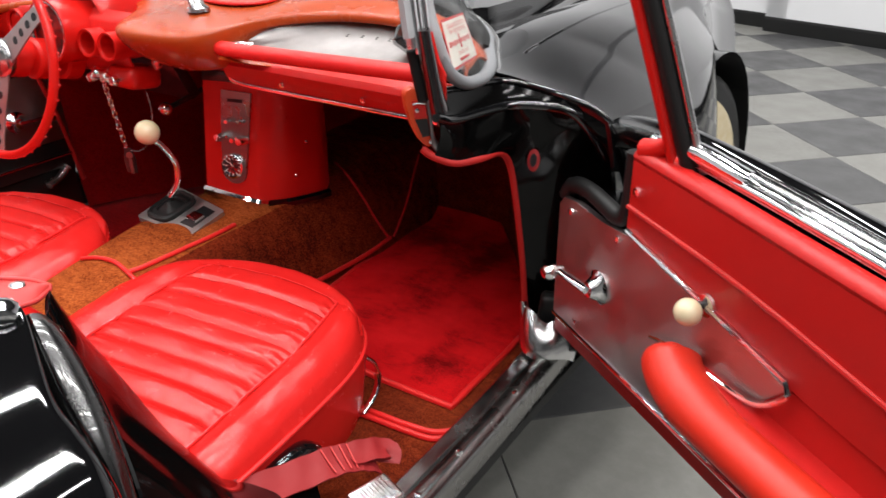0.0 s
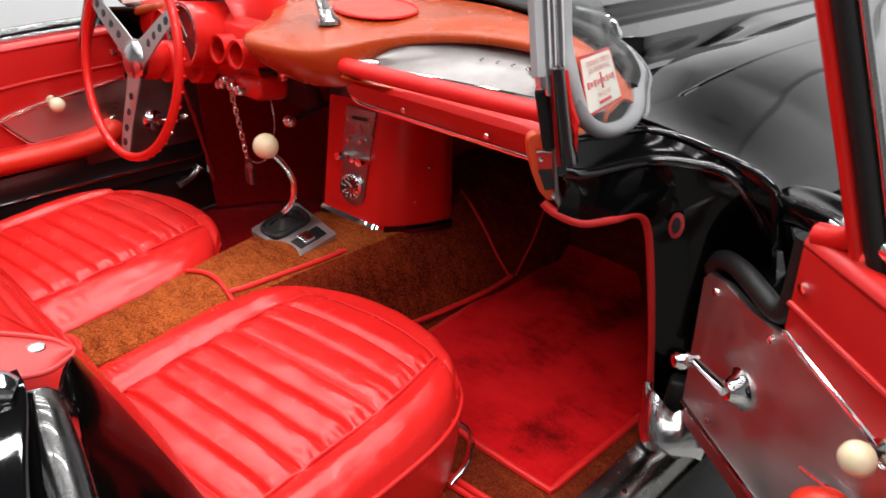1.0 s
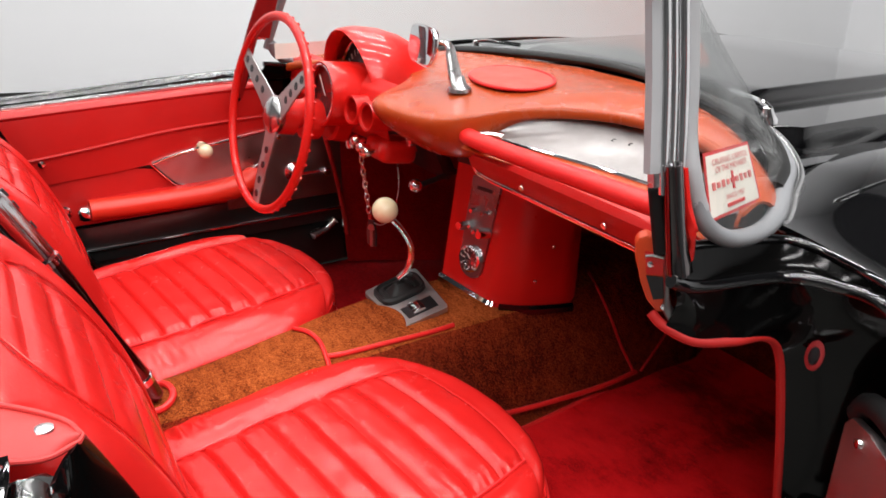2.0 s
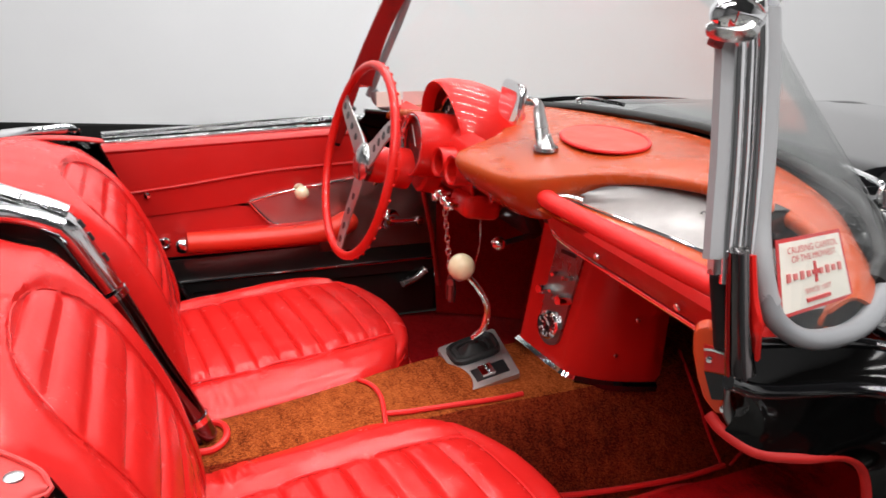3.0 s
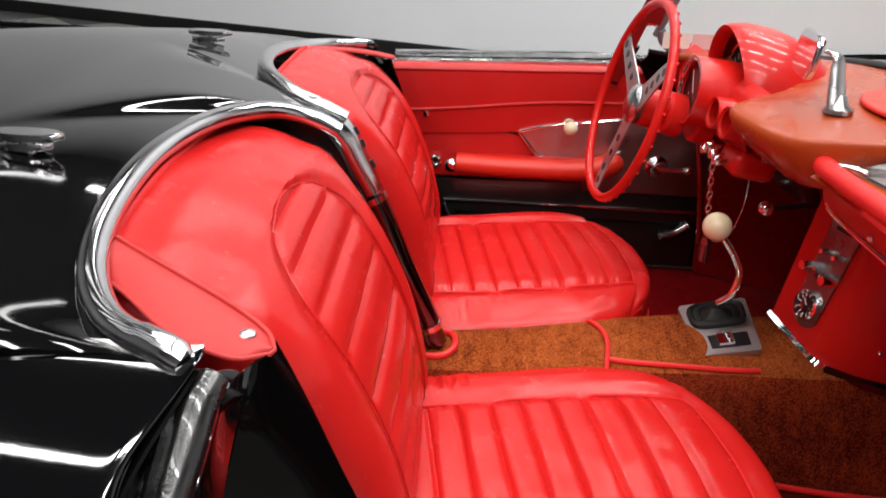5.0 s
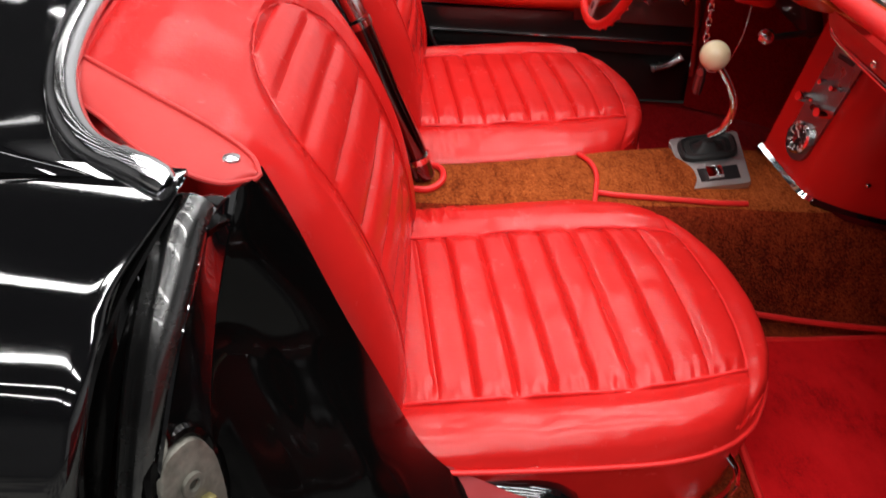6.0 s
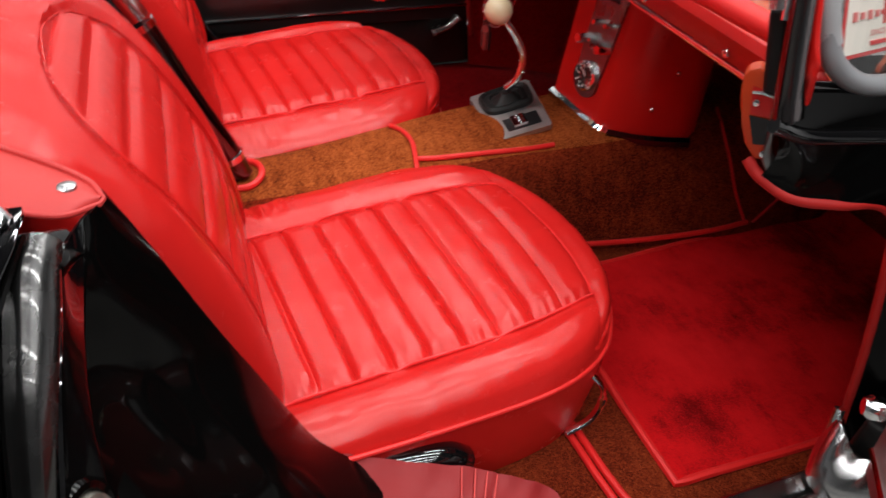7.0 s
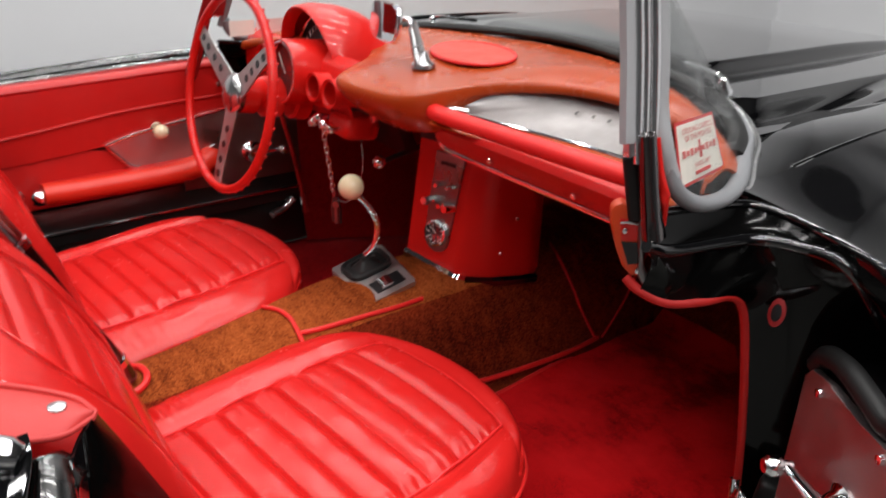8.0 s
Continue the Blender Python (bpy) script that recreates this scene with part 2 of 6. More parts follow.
def part(name, bm, mat, parent=None, label="", smooth=True, sharp=40):
    me = bpy.data.meshes.new(name)
    bmesh.ops.recalc_face_normals(bm, faces=bm.faces)
    if smooth:
        for f in bm.faces:
            f.smooth = True
        for e in bm.edges:
            if len(e.link_faces) == 2 and e.calc_face_angle(0) > radians(sharp):
                e.smooth = False
    bm.to_mesh(me)
    bm.free()
    me.materials.append(mat)
    ob = new(name, me)
    if parent is not None:
        ob.parent = parent
    if label:
        tagged(ob, label)
    return ob


def V(*a):
    return Vector(a)


def spline(points, n=8, closed=False):
    """Points along a smooth curve through the given ones."""
    p = [Vector(q) for q in points]
    k = len(p)
    res = []
    for i in range(k if closed else k - 1):
        if closed:
            a, b, c, d = p[(i - 1) % k], p[i], p[(i + 1) % k], p[(i + 2) % k]
        else:
            b, c = p[i], p[i + 1]
            a = p[i - 1] if i else b * 2 - c
            d = p[i + 2] if i + 2 < k else c * 2 - b
        for j in range(n):
            s = j / n
            res.append(0.5 * ((2 * b) + (c - a) * s + (2 * a - 5 * b + 4 * c - d) * s * s + (3 * b - a - 3 * c + d) * s ** 3))
    if not closed:
        res.append(p[-1])
    return res


def skin(rings, closed_ring=True, cap=True, closed_path=False):
    """A mesh through rings of equally many points."""
    bm = bmesh.new()
    vs = [[bm.verts.new(q) for q in r] for r in rings]
    n = len(vs[0])
    m = len(vs)
    for i in range(m if closed_path else m - 1):
        a, b = vs[i], vs[(i + 1) % m]
        for j in range(n if closed_ring else n - 1):
            k = (j + 1) % n
            quad = (a[j], a[k], b[k], b[j])
            if len(set(quad)) == 4:
                bm.faces.new(quad)
    if cap and closed_ring and not closed_path:
        bm.faces.new(vs[0])
        bm.faces.new(list(reversed(vs[-1])))
    return bm


def circle(n, rx, ry=None):
    ry = rx if ry is None else ry
    return [(rx * math.cos(2 * math.pi * i / n), ry * math.sin(2 * math.pi * i / n)) for i in range(n)]


def sweep(path, profile, up=(0, 0, 1), closed=False, cap=True, scale=None):
    """A profile (side, up) carried along a path."""
    path = [Vector(q) for q in path]
    m = len(path)
    rings = []
    upv = Vector(up)
    for i, q in enumerate(path):
        a = path[(i - 1) % m] if closed or i else q
        b = path[(i + 1) % m] if closed or i < m - 1 else q
        d = (b - a).normalized()
        s = d.cross(upv)
        s = s.normalized() if s.length > 1e-4 else d.orthogonal().normalized()
        w = s.cross(d).normalized()
        k = scale(i / (m - 1)) if scale else 1.0
        rings.append([q + s * x * k + w * y * k for x, y in profile])
    return skin(rings, True, cap, closed)


def tube(path, r, n=10, closed=False, flat=1.0, up=(0, 0, 1), scale=None):
    return sweep(path, circle(n, r, r * flat), up, closed, True, scale)


def sheet(f, nu, nv, thick=0.0, down=None):
    """A grid f(u, v) -> point for u, v in 0..1; with thickness along the normal or along down."""
    P = [[Vector(f(i / nu, j / nv)) for j in range(nv + 1)] for i in range(nu + 1)]
    bm = bmesh.new()
    top = [[bm.verts.new(q) for q in r] for r in P]
    for i in range(nu):
        for j in range(nv):
            bm.faces.new((top[i][j], top[i + 1][j], top[i + 1][j + 1], top[i][j + 1]))
    if thick:
        bot = []
        for i in range(nu + 1):
            row = []
            for j in range(nv + 1):
                if down is not None:
                    d = Vector(down)
                else:
                    a = P[min(i + 1, nu)][j] - P[max(i - 1, 0)][j]
                    b = P[i][min(j + 1, nv)] - P[i][max(j - 1, 0)]
                    d = a.cross(b)
                    d = -d.normalized() if d.length > 1e-12 else V(0, 0, -1)
                row.append(bm.verts.new(P[i][j] + d * thick))
            bot.append(row)
        for i in range(nu):
            for j in range(nv):
                bm.faces.new((bot[i][j], bot[i][j + 1], bot[i + 1][j + 1], bot[i + 1][j]))
        for i in range(nu):
            bm.faces.new((top[i][0], bot[i][0], bot[i + 1][0], top[i + 1][0]))
            bm.faces.new((top[i][nv], top[i + 1][nv], bot[i + 1][nv], bot[i][nv]))
        for j in range(nv):
            bm.faces.new((top[0][j], top[0][j + 1], bot[0][j + 1], bot[0][j]))
            bm.faces.new((top[nu][j], bot[nu][j], bot[nu][j + 1], top[nu][j + 1]))
    return bm


def between(curve_a, curve_b, nu=24, nv=8, bulge=None, thick=0.0, down=None):
    """A sheet spanned between two smooth curves."""
    a, b = spline(curve_a, 12), spline(curve_b, 12)

    def at(c, u):
        k = u * (len(c) - 1)
        i = min(int(k), len(c) - 2)
        return c[i].lerp(c[i + 1], k - i)

    def f(u, v):
        q = at(a, u).lerp(at(b, u), v)
        return q + Vector(bulge) * (4 * v * (1 - v)) if bulge else q
    return sheet(f, nu, nv, thick, down)


def rbox(size, m=None, bevel=0.004, seg=2):
    bm = bmesh.new()
    bmesh.ops.create_cube(bm, size=1.0)
    bmesh.ops.scale(bm, vec=size, verts=bm.verts)
    if bevel:
        bmesh.ops.bevel(bm, geom=bm.edges[:], offset=min(bevel, min(size) * 0.45), segments=seg, affect="EDGES", profile=0.6)
    if m is not None:
        bmesh.ops.transform(bm, matrix=m, verts=bm.verts)
    return bm


def prism(outline, depth, m=None, bevel=0.0, seg=2):
    """A flat outline in the xy plane, made depth thick along z (centred)."""
    bm = bmesh.new()
    lo = [bm.verts.new((x, y, -depth / 2)) for x, y in outline]
    hi = [bm.verts.new((x, y, depth / 2)) for x, y in outline]
    n = len(lo)
    bm.faces.new(list(reversed(lo)))
    bm.faces.new(hi)
    for i in range(n):
        k = (i + 1) % n
        bm.faces.new((lo[i], lo[k], hi[k], hi[i]))
    if bevel:
        rim = [e for e in bm.edges if abs(e.verts[0].co.z - e.verts[1].co.z) < 1e-6]
        bmesh.ops.bevel(bm, geom=rim, offset=bevel, segments=seg, affect="EDGES", profile=0.6)
    if m is not None:
        bmesh.ops.transform(bm, matrix=m, verts=bm.verts)
    return bm


def lathe(profile, n=24, m=None):
    """A profile of (radius, height) turned round z."""
    rings = [[V(r * math.cos(2 * math.pi * j / n), r * math.sin(2 * math.pi * j / n), h) for j in range(n)] for r, h in profile]
    bm = skin(rings)
    if m is not None:
        bmesh.ops.transform(bm, matrix=m, verts=bm.verts)
    return bm


def ball(r, m=None, n=24):
    bm = bmesh.new()
    bmesh.ops.create_uvsphere(bm, u_segments=n, v_segments=n // 2, radius=r)
    if m is not None:
        bmesh.ops.transform(bm, matrix=m, verts=bm.verts)
    return bm


def joined(*bms):
    """Several bmeshes as one piece."""
    res = bms[0]
    for b in bms[1:]:
        me = bpy.data.meshes.new("joined")
        b.to_mesh(me)
        b.free()
        res.from_mesh(me)
        bpy.data.meshes.remove(me)
    return res


def towards(p, d, up=(0, 0, 1)):
    """A pose at p whose z axis looks along d."""
    z = Vector(d).normalized()
    x = Vector(up).cross(z)
    x = x.normalized() if x.length > 1e-4 else z.orthogonal().normalized()
    y = z.cross(x)
    return Matrix(((x.x, y.x, z.x, p[0]), (x.y, y.y, z.y, p[1]), (x.z, y.z, z.z, p[2]), (0, 0, 0, 1)))


def smooth01(x):
    x = max(0.0, min(1.0, x))
    return x * x * (3 - 2 * x)


def screw(parent, p, d, r=0.005, name="screw"):
    bm = lathe([(r, -0.001), (r, r * 0.25), (r * 0.8, r * 0.6), (r * 0.3, r * 0.75), (0.0005, r * 0.75)], 12, towards(p, d))
    return part(name, bm, M["chrome"], parent)


# ---------------------------------------------------------------- showroom
CORNER = V(5.45, 0.10, 0)
ALONG = V(-0.259, -0.966, 0)      # along the front wall
BACK = V(0.966, -0.259, 0)        # away from the room


def wall(name, a, b, h=CEIL, t=0.15, side=None, mat="wall"):
    """An upright wall from a to b, its thickness on the side given."""
    a, b = Vector(a), Vector(b)
    n = side if side is not None else BACK
    ring = [a, b, b + n * t, a + n * t]
    bm = skin([[q + V(0, 0, z) for q in ring] for z in (0.0, h)])
    return tagged(part(name, bm, M[mat], smooth=False), "plain pale grey painted showroom wall" if mat == "wall" else "unseen added showroom wall, toned dark to shape the light", "wall", kind="structure")


def baseboard(a, b, side, ends=(0, 0)):
    a, b = Vector(a), Vector(b)
    d = (b - a).normalized()
    prof = [(0.0, 0.0), (0.012, 0.0), (0.012, 0.085), (0.008, 0.1), (0.0, 0.1)]
    rings = [[q - side * x + V(0, 0, z + 0.001) for x, z in prof] for q in (a, b)]
    return tagged(part("baseboard", skin(rings), M["rubber"], smooth=False), "black rubber baseboard along the wall", "baseboard", kind="structure")


w0 = CORNER + BACK * 0.0
w1 = CORNER + ALONG * 9.6
step = CORNER + BACK * 0.10
far_corner = step - ALONG * 3.1
SIDE = -ALONG
far_end = far_corner - BACK * 12.0
near_end = w1 - BACK * 11.0
wall("wall_front", w0, w1)
wall("wall_recess", step, far_corner)
wall("wall_return", w0, step, side=ALONG)
wall("wall_far", far_corner, far_end, side=SIDE)
# Rear and near walls are unseen, added to close the room and shape light.
wall("wall_rear", far_end, near_end - BACK * 0.55, side=-BACK, mat="unseen_grey_wall")
wall("wall_near", near_end - BACK * 0.55, w1, side=ALONG, mat="unseen_dark_wall")
baseboard(w0, w1, BACK)
baseboard(step, far_corner, BACK)
baseboard(far_corner, far_end, SIDE)
bm = bmesh.new()
corners = [w1 + V(0.6, -0.6, CEIL), far_corner + V(1, 0.6, CEIL), far_end + V(-0.6, 0.6, CEIL), near_end + V(-1.2, -0.6, CEIL)]
bm = skin([corners, [q + V(0, 0, 0.12) for q in corners]])
tagged(part("ceiling", bm, M["ceiling"], smooth=False), "dark painted showroom ceiling", "ceiling", kind="structure")
ground = [w1 + V(0.6, -0.6, -0.004), far_corner + V(1, 0.6, -0.004), far_end + V(-0.6, 0.6, -0.004), near_end + V(-1.2, -0.6, -0.004)]
bm = skin([ground, [q - V(0, 0, 0.1) for q in ground]])
floor = tagged(part("floor", bm, M["joint"], smooth=False), "grey checkered vinyl tile showroom floor", "floor", kind="structure")

# ---------------------------------------------------------------- the car
car = thing("car", "black vintage two-seat convertible with red interior, open passenger door", "car")

# ---- rear body: rim curve of the cockpit, passenger half, from the tongue outwards
RIM = [(-0.246, -0.033, 0.834), (-0.274, -0.034, 0.848), (-0.306, -0.040, 0.859), (-0.337, -0.060, 0.867), (-0.371, -0.110, 0.873), (-0.397, -0.180, 0.875), (-0.412, -0.270, 0.873),
       (-0.413, -0.360, 0.867), (-0.403, -0.450, 0.857), (-0.379, -0.530, 0.848), (-0.340, -0.590, 0.842), (-0.288, -0.622, 0.840)]


SIDE_LINE = spline([(0.80, 0.20, 0), (0.835, 0.40, 0), (0.828, 0.55, 0), (0.813, 0.65, 0), (0.796, 0.71, 0), (0.780, 0.745, 0), (0.762, 0.768, 0), (0.740, 0.785, 0), (0.708, 0.805, 0), (0.668, 0.825, 0), (0.629, 0.842, 0), (0.58, 0.86, 0)], 6)


def section(z):
    """How far out the body side stands at a height."""
    for a, b in zip(SIDE_LINE, SIDE_LINE[1:]):
        if z <= b.y:
            return a.x + (b.x - a.x) * (z - a.y) / (b.y - a.y)
    return SIDE_LINE[-1].x


def rear_deck():
    half = spline(RIM, 6)
    edge = list(reversed(half)) + [V(q.x, -q.y, q.z) for q in half]

    def f(u, v):
        k = u * (len(edge) - 1)
        i = min(int(k), len(edge) - 2)
        a = edge[i].lerp(edge[i + 1], k - i)
        yb = (2 * u - 1)
        yb = math.copysign(abs(yb) ** 0.8, yb) * 0.66
        b = V(-0.62, yb, 0.897 - 0.28 * abs(yb) ** 4)
        if v < 0.4:
            s = v / 0.4
            q = a.lerp(b, s)
            full = 1 + 2.2 * smooth01((a.x + 0.372) / 0.10)
            q.z = a.z + (b.z - a.z) * (1 - (1 - s) ** full) + 0.006 * math.sin(math.pi * s)
            return q
        s = (v - 0.4) / 0.6
        return V(-0.62 - 1.35 * s, yb * (1 - 0.15 * s), b.z - 0.02 * s - 0.16 * s * s)
    return sheet(f, 140, 60, 0.006)


part("rear_deck", rear_deck(), M["black"], car, "glossy black rear deck")


def quarter(sign):
    zs = [0.846, 0.842, 0.832, 0.82, 0.80, 0.785, 0.77, 0.75, 0.72, 0.66, 0.58, 0.46, 0.36, 0.26]

    def f(u, v):
        k = v * (len(zs) - 1)
        i = min(int(k), len(zs) - 2)
        z = zs[i] + (zs[i + 1] - zs[i]) * (k - i)
        y = section(z) if k > 1 else 0.612 + (section(0.842) - 0.612) * k
        front = -0.262 - 0.030 * smooth01((0.846 - z) / 0.05) - 0.016 * smooth01((0.79 - z) / 0.15)
        u = u ** 2.4
        x = front + (-1.95 - front) * u
        roll = max(0.0, 1.0 - (front - x) / 0.016)
        y -= 0.014 * smooth01(k / 3) * (1 - math.sqrt(max(0.0, 1 - roll * roll)))
        crease = 0.004 * math.exp(-((z - 0.775) / 0.012) ** 2) * smooth01(u * 6)
        return V(x, sign * (y + crease + 0.05 * smooth01(u * 1.5) * smooth01((0.8 - z) / 0.3)), z)
    return sheet(f, 90, 90, 0.006)


part("quarter_panel", quarter(-1), M["black"], car, "glossy black rear quarter panel")
part("quarter_panel", quarter(1), M["black"], car, "glossy black rear quarter panel")

# chrome beading round the cockpit
BEAD = [(x * 0.72, y * 0.9) for x, y in circle(18, 0.019, 0.014)]
for sign in (1, -1):
    path = [V(q.x, sign * q.y, q.z + 0.008) for q in spline(RIM, 8)]
    part("cockpit_bead", sweep(path, BEAD, scale=lambda s: 1.0 - 0.18 * smooth01((s - 0.8) / 0.2)), M["bead"], car, "chrome bead round the cockpit edge")
    end = path[-1]
    back = path[-7]
    along = (end - back).normalized()
    ferrule = [end - along * 0.022, end - along * 0.010, end + along * 0.004, end + along * 0.014 + V(0, 0, -0.002), end + along * 0.020 + V(0, 0, -0.005)]
    part("bead_ferrule", tube(ferrule, 0.0122, 18, scale=lambda s: 1.0 if s < 0.7 else 1.0 - 0.25 * (s - 0.7) / 0.3), M["bead"], car)

# the fall between the seats
centre = [(-0.262, 0.835), (-0.235, 0.792), (-0.200, 0.717), (-0.160, 0.622), (-0.120, 0.537), (-0.115, 0.40), (-0.40, 0.40), (-0.40, 0.855), (-0.33, 0.862)]
part("centre_panel", prism(centre, 0.020, pose(0, 0, 0, 90, 0, 0)), M["dull_black"], car)
FALL = [(-0.262, 0, 0.838), (-0.248, 0, 0.822), (-0.232, 0, 0.790), (-0.200, 0, 0.725), (-0.160, 0, 0.630), (-0.120, 0, 0.545), (-0.098, 0, 0.490)]
FALLP = [(-0.030, -0.004), (-0.026, 0.006), (-0.018, 0.011), (0.0, 0.013), (0.018, 0.011), (0.026, 0.006), (0.030, -0.004), (0.0, -0.008)]
fl = spline(FALL, 8)
part("divider", sweep(fl, FALLP, up=(1, 0, 0.4)), M["black"], car, "glossy black divider strip between the seats")
cut_at = 23
lift = [q + V(0.008, -0.013, 0.002) for q in fl]
part("divider_bar", tube(lift[:cut_at], 0.0180, 16, up=(0, 1, 0)), M["bead"], car, "chrome bar over the divider")
part("divider_bar", tube(lift[cut_at:], 0.0172, 16, up=(0, 1, 0)), M["darkened"], car, "dark metal lower bar of the divider")
PLATEP = [(-0.016, -0.003), (-0.015, 0.004), (-0.010, 0.006), (0.010, 0.006), (0.015, 0.004), (0.016, -0.003)]
plate = part("divider_plate", sweep([q + V(0.012, 0.019, 0.008) for q in fl[2:cut_at]], PLATEP, up=(1, 0, 0.4)), M["bead"], car, "chrome cover plate beside the bar")
for k in (9, 14, 19):
    q, d = fl[k] + V(0.012, 0.019, 0.008), (fl[k + 1] - fl[k - 1]).normalized()
    nrm = V(-d.z, 0, d.x) if d.z < 0 else V(d.z, 0, -d.x)
    part("plate_slot", tube([q - d * 0.006 + nrm * 0.0062, q + d * 0.006 + nrm * 0.0062], 0.0042, 10), M["dial"], plate)
part("divider_plate", sweep([q + V(0.010, 0.019, 0.006) for q in fl[cut_at:]], PLATEP, up=(1, 0, 0.4)), M["darkened"], car)
for q, d in ((lift[cut_at], lift[cut_at + 1] - lift[cut_at - 1]), (lift[-6], lift[-5] - lift[-7])):
    part("divider_clip", tube([q - d.normalized() * 0.005, q + d.normalized() * 0.005], 0.0200, 18, up=(0, 1, 0)), M["chrome"], car)
part("divider_lug", rbox((0.030, 0.022, 0.012), pose(-0.268, -0.050, 0.812, 0, 30, 0), 0.004), M["satin"], car)

# ---- passenger door opening, rear jamb
INNER_FRONT = [(-0.222, -0.570, 0.825), (-0.200, -0.566, 0.772), (-0.168, -0.564, 0.692), (-0.135, -0.558, 0.610), (-0.103, -0.555, 0.532), (-0.075, -0.556, 0.480), (-0.02, -0.568, 0.432), (0.045, -0.60, 0.402)]
INNER_REAR = [(-0.232, -0.600, 0.824), (-0.2385, -0.626, 0.787), (-0.250, -0.640, 0.723), (-0.2515, -0.672, 0.657), (-0.240, -0.710, 0.54), (-0.18, -0.735, 0.43), (-0.05, -0.71, 0.395)]
SEAL_IN = [(-0.241, -0.620, 0.824), (-0.243, -0.640, 0.820), (-0.246, -0.668, 0.798), (-0.253, -0.706, 0.757), (-0.262, -0.736, 0.70), (-0.275, -0.756, 0.62), (-0.288, -0.766, 0.52), (-0.29, -0.768, 0.42)]
OUTER_EDGE = [(-0.262, -0.632, 0.838), (-0.286, -0.705, 0.801), (-0.295, -0.756, 0.766), (-0.301, -0.785, 0.71), (-0.306, -0.808, 0.60), (-0.307, -0.822, 0.48), (-0.304, -0.814, 0.36)]


def jamb(sign):
    s = lambda pts: [(x, -sign * y, z) for x, y, z in pts]
    # inner quarter: hollow above, swelling over the wheel house below
    fr, re = spline(s(INNER_FRONT), 10), spline(s(INNER_REAR), 10)

    def at(c, u):
        k = u * (len(c) - 1)
        i = min(int(k), len(c) - 2)
        return c[i].lerp(c[i + 1], k - i)

    def f(u, v):
        q = at(fr, u).lerp(at(re, u), v)
        fat = 0.005 + 0.045 * smooth01((u - 0.35) / 0.30) * (1 - smooth01((u - 0.80) / 0.2))
        k = math.sin(math.pi * min(1.0, v * 1.02)) ** 0.8
        fold = 0.007 * math.exp(-((v - 0.58) / 0.13) ** 2) * smooth01((u - 0.25) / 0.3)
        return q + V(0.55, sign * 0.62, 0.30) * (fat * k - fold)
    part("inner_quarter", sheet(f, 60, 30, 0.004), M["jamb"], car, "glossy black inner quarter panel")
    inner = s(SEAL_IN)
    part("door_jamb", between(s(INNER_REAR[:6]), [(x - 0.004, y, z - 0.003) for x, y, z in inner[1:7]], 30, 8, (-0.004, 0, -0.002), 0.003), M["black"], car, "glossy black door jamb")
    outer = [(x - 0.038, y, z) for x, y, z in inner[1:]]
    part("door_jamb", between([(x, y, z - 0.002) for x, y, z in outer], s(OUTER_EDGE), 30, 8, (-0.012, 0, -0.006), 0.003), M["jamb"], car)
    lace = [q + V(-0.018, 0, 0) for q in spline(inner, 8)]
    strip = [(-0.019, -0.004), (-0.0185, 0.003), (-0.016, 0.006), (-0.0135, 0.003), (-0.0115, 0.001), (-0.008, 0.0045), (-0.003, 0.0075), (0.003, 0.0088), (0.009, 0.008), (0.014, 0.0055), (0.0175, 0.002), (0.019, -0.004)]
    strip = strip if sign > 0 else [(-x, y) for x, y in reversed(strip)]
    seal = part("door_seal", sweep(lace, strip, up=(0.30, sign * 0.55, 0.75), scale=lambda k: 1.0 - 0.45 * smooth01((k - 0.25) / 0.6)), M["sealstrip"], car, "wide glossy black rubber door seal")
    cap = spline(s([(-0.240, -0.602, 0.806), (-0.246, -0.611, 0.811), (-0.251, -0.622, 0.815), (-0.256, -0.636, 0.817)]), 5)
    part("seal_cap", sweep(cap, [(-0.015, -0.006), (-0.015, 0.002), (-0.009, 0.005), (0.009, 0.005), (0.015, 0.002), (0.015, -0.006)], up=(0.2, sign * 0.3, 1)), M["jamb"], seal, "black rubber cap of the seal")


jamb(1)
jamb(-1)

# striker plate of the latch
def sgn_pow(x, p):
    return math.copysign(abs(x) ** p, x)


m4 = towards((-0.256, -0.728, 0.628), (0.85, -0.52, 0.12)) @ Matrix.Scale(0.9, 4)
latch = part("striker_plate", prism([(0.030 * sgn_pow(math.cos(a), 0.75), 0.062 * sgn_pow(math.sin(a), 0.75)) for a in [2 * math.pi * i / 28 for i in range(28)]], 0.014, m4, 0.004), M["cast"], car, "worn cast latch striker")
part("striker_socket", lathe([(0.011, 0), (0.011, 0.004), (0.006, 0.004), (0.006, -0.003), (0.0005, -0.003)], 16, m4 @ pose(0, 0.02, 0.007)), M["cast"], latch)
part("striker_tooth", rbox((0.012, 0.045, 0.012), m4 @ pose(0.004, -0.024, 0.011, 0, 0, -12), 0.003), M["brass"], latch)
part("striker_rim", tube([m4 @ V(0.033 * sgn_pow(math.cos(a), 0.75), 0.067 * sgn_pow(math.sin(a), 0.75), -0.004) for a in [2 * math.pi * i / 28 for i in range(28)]], 0.006, 8, closed=True), M["jamb"], latch)

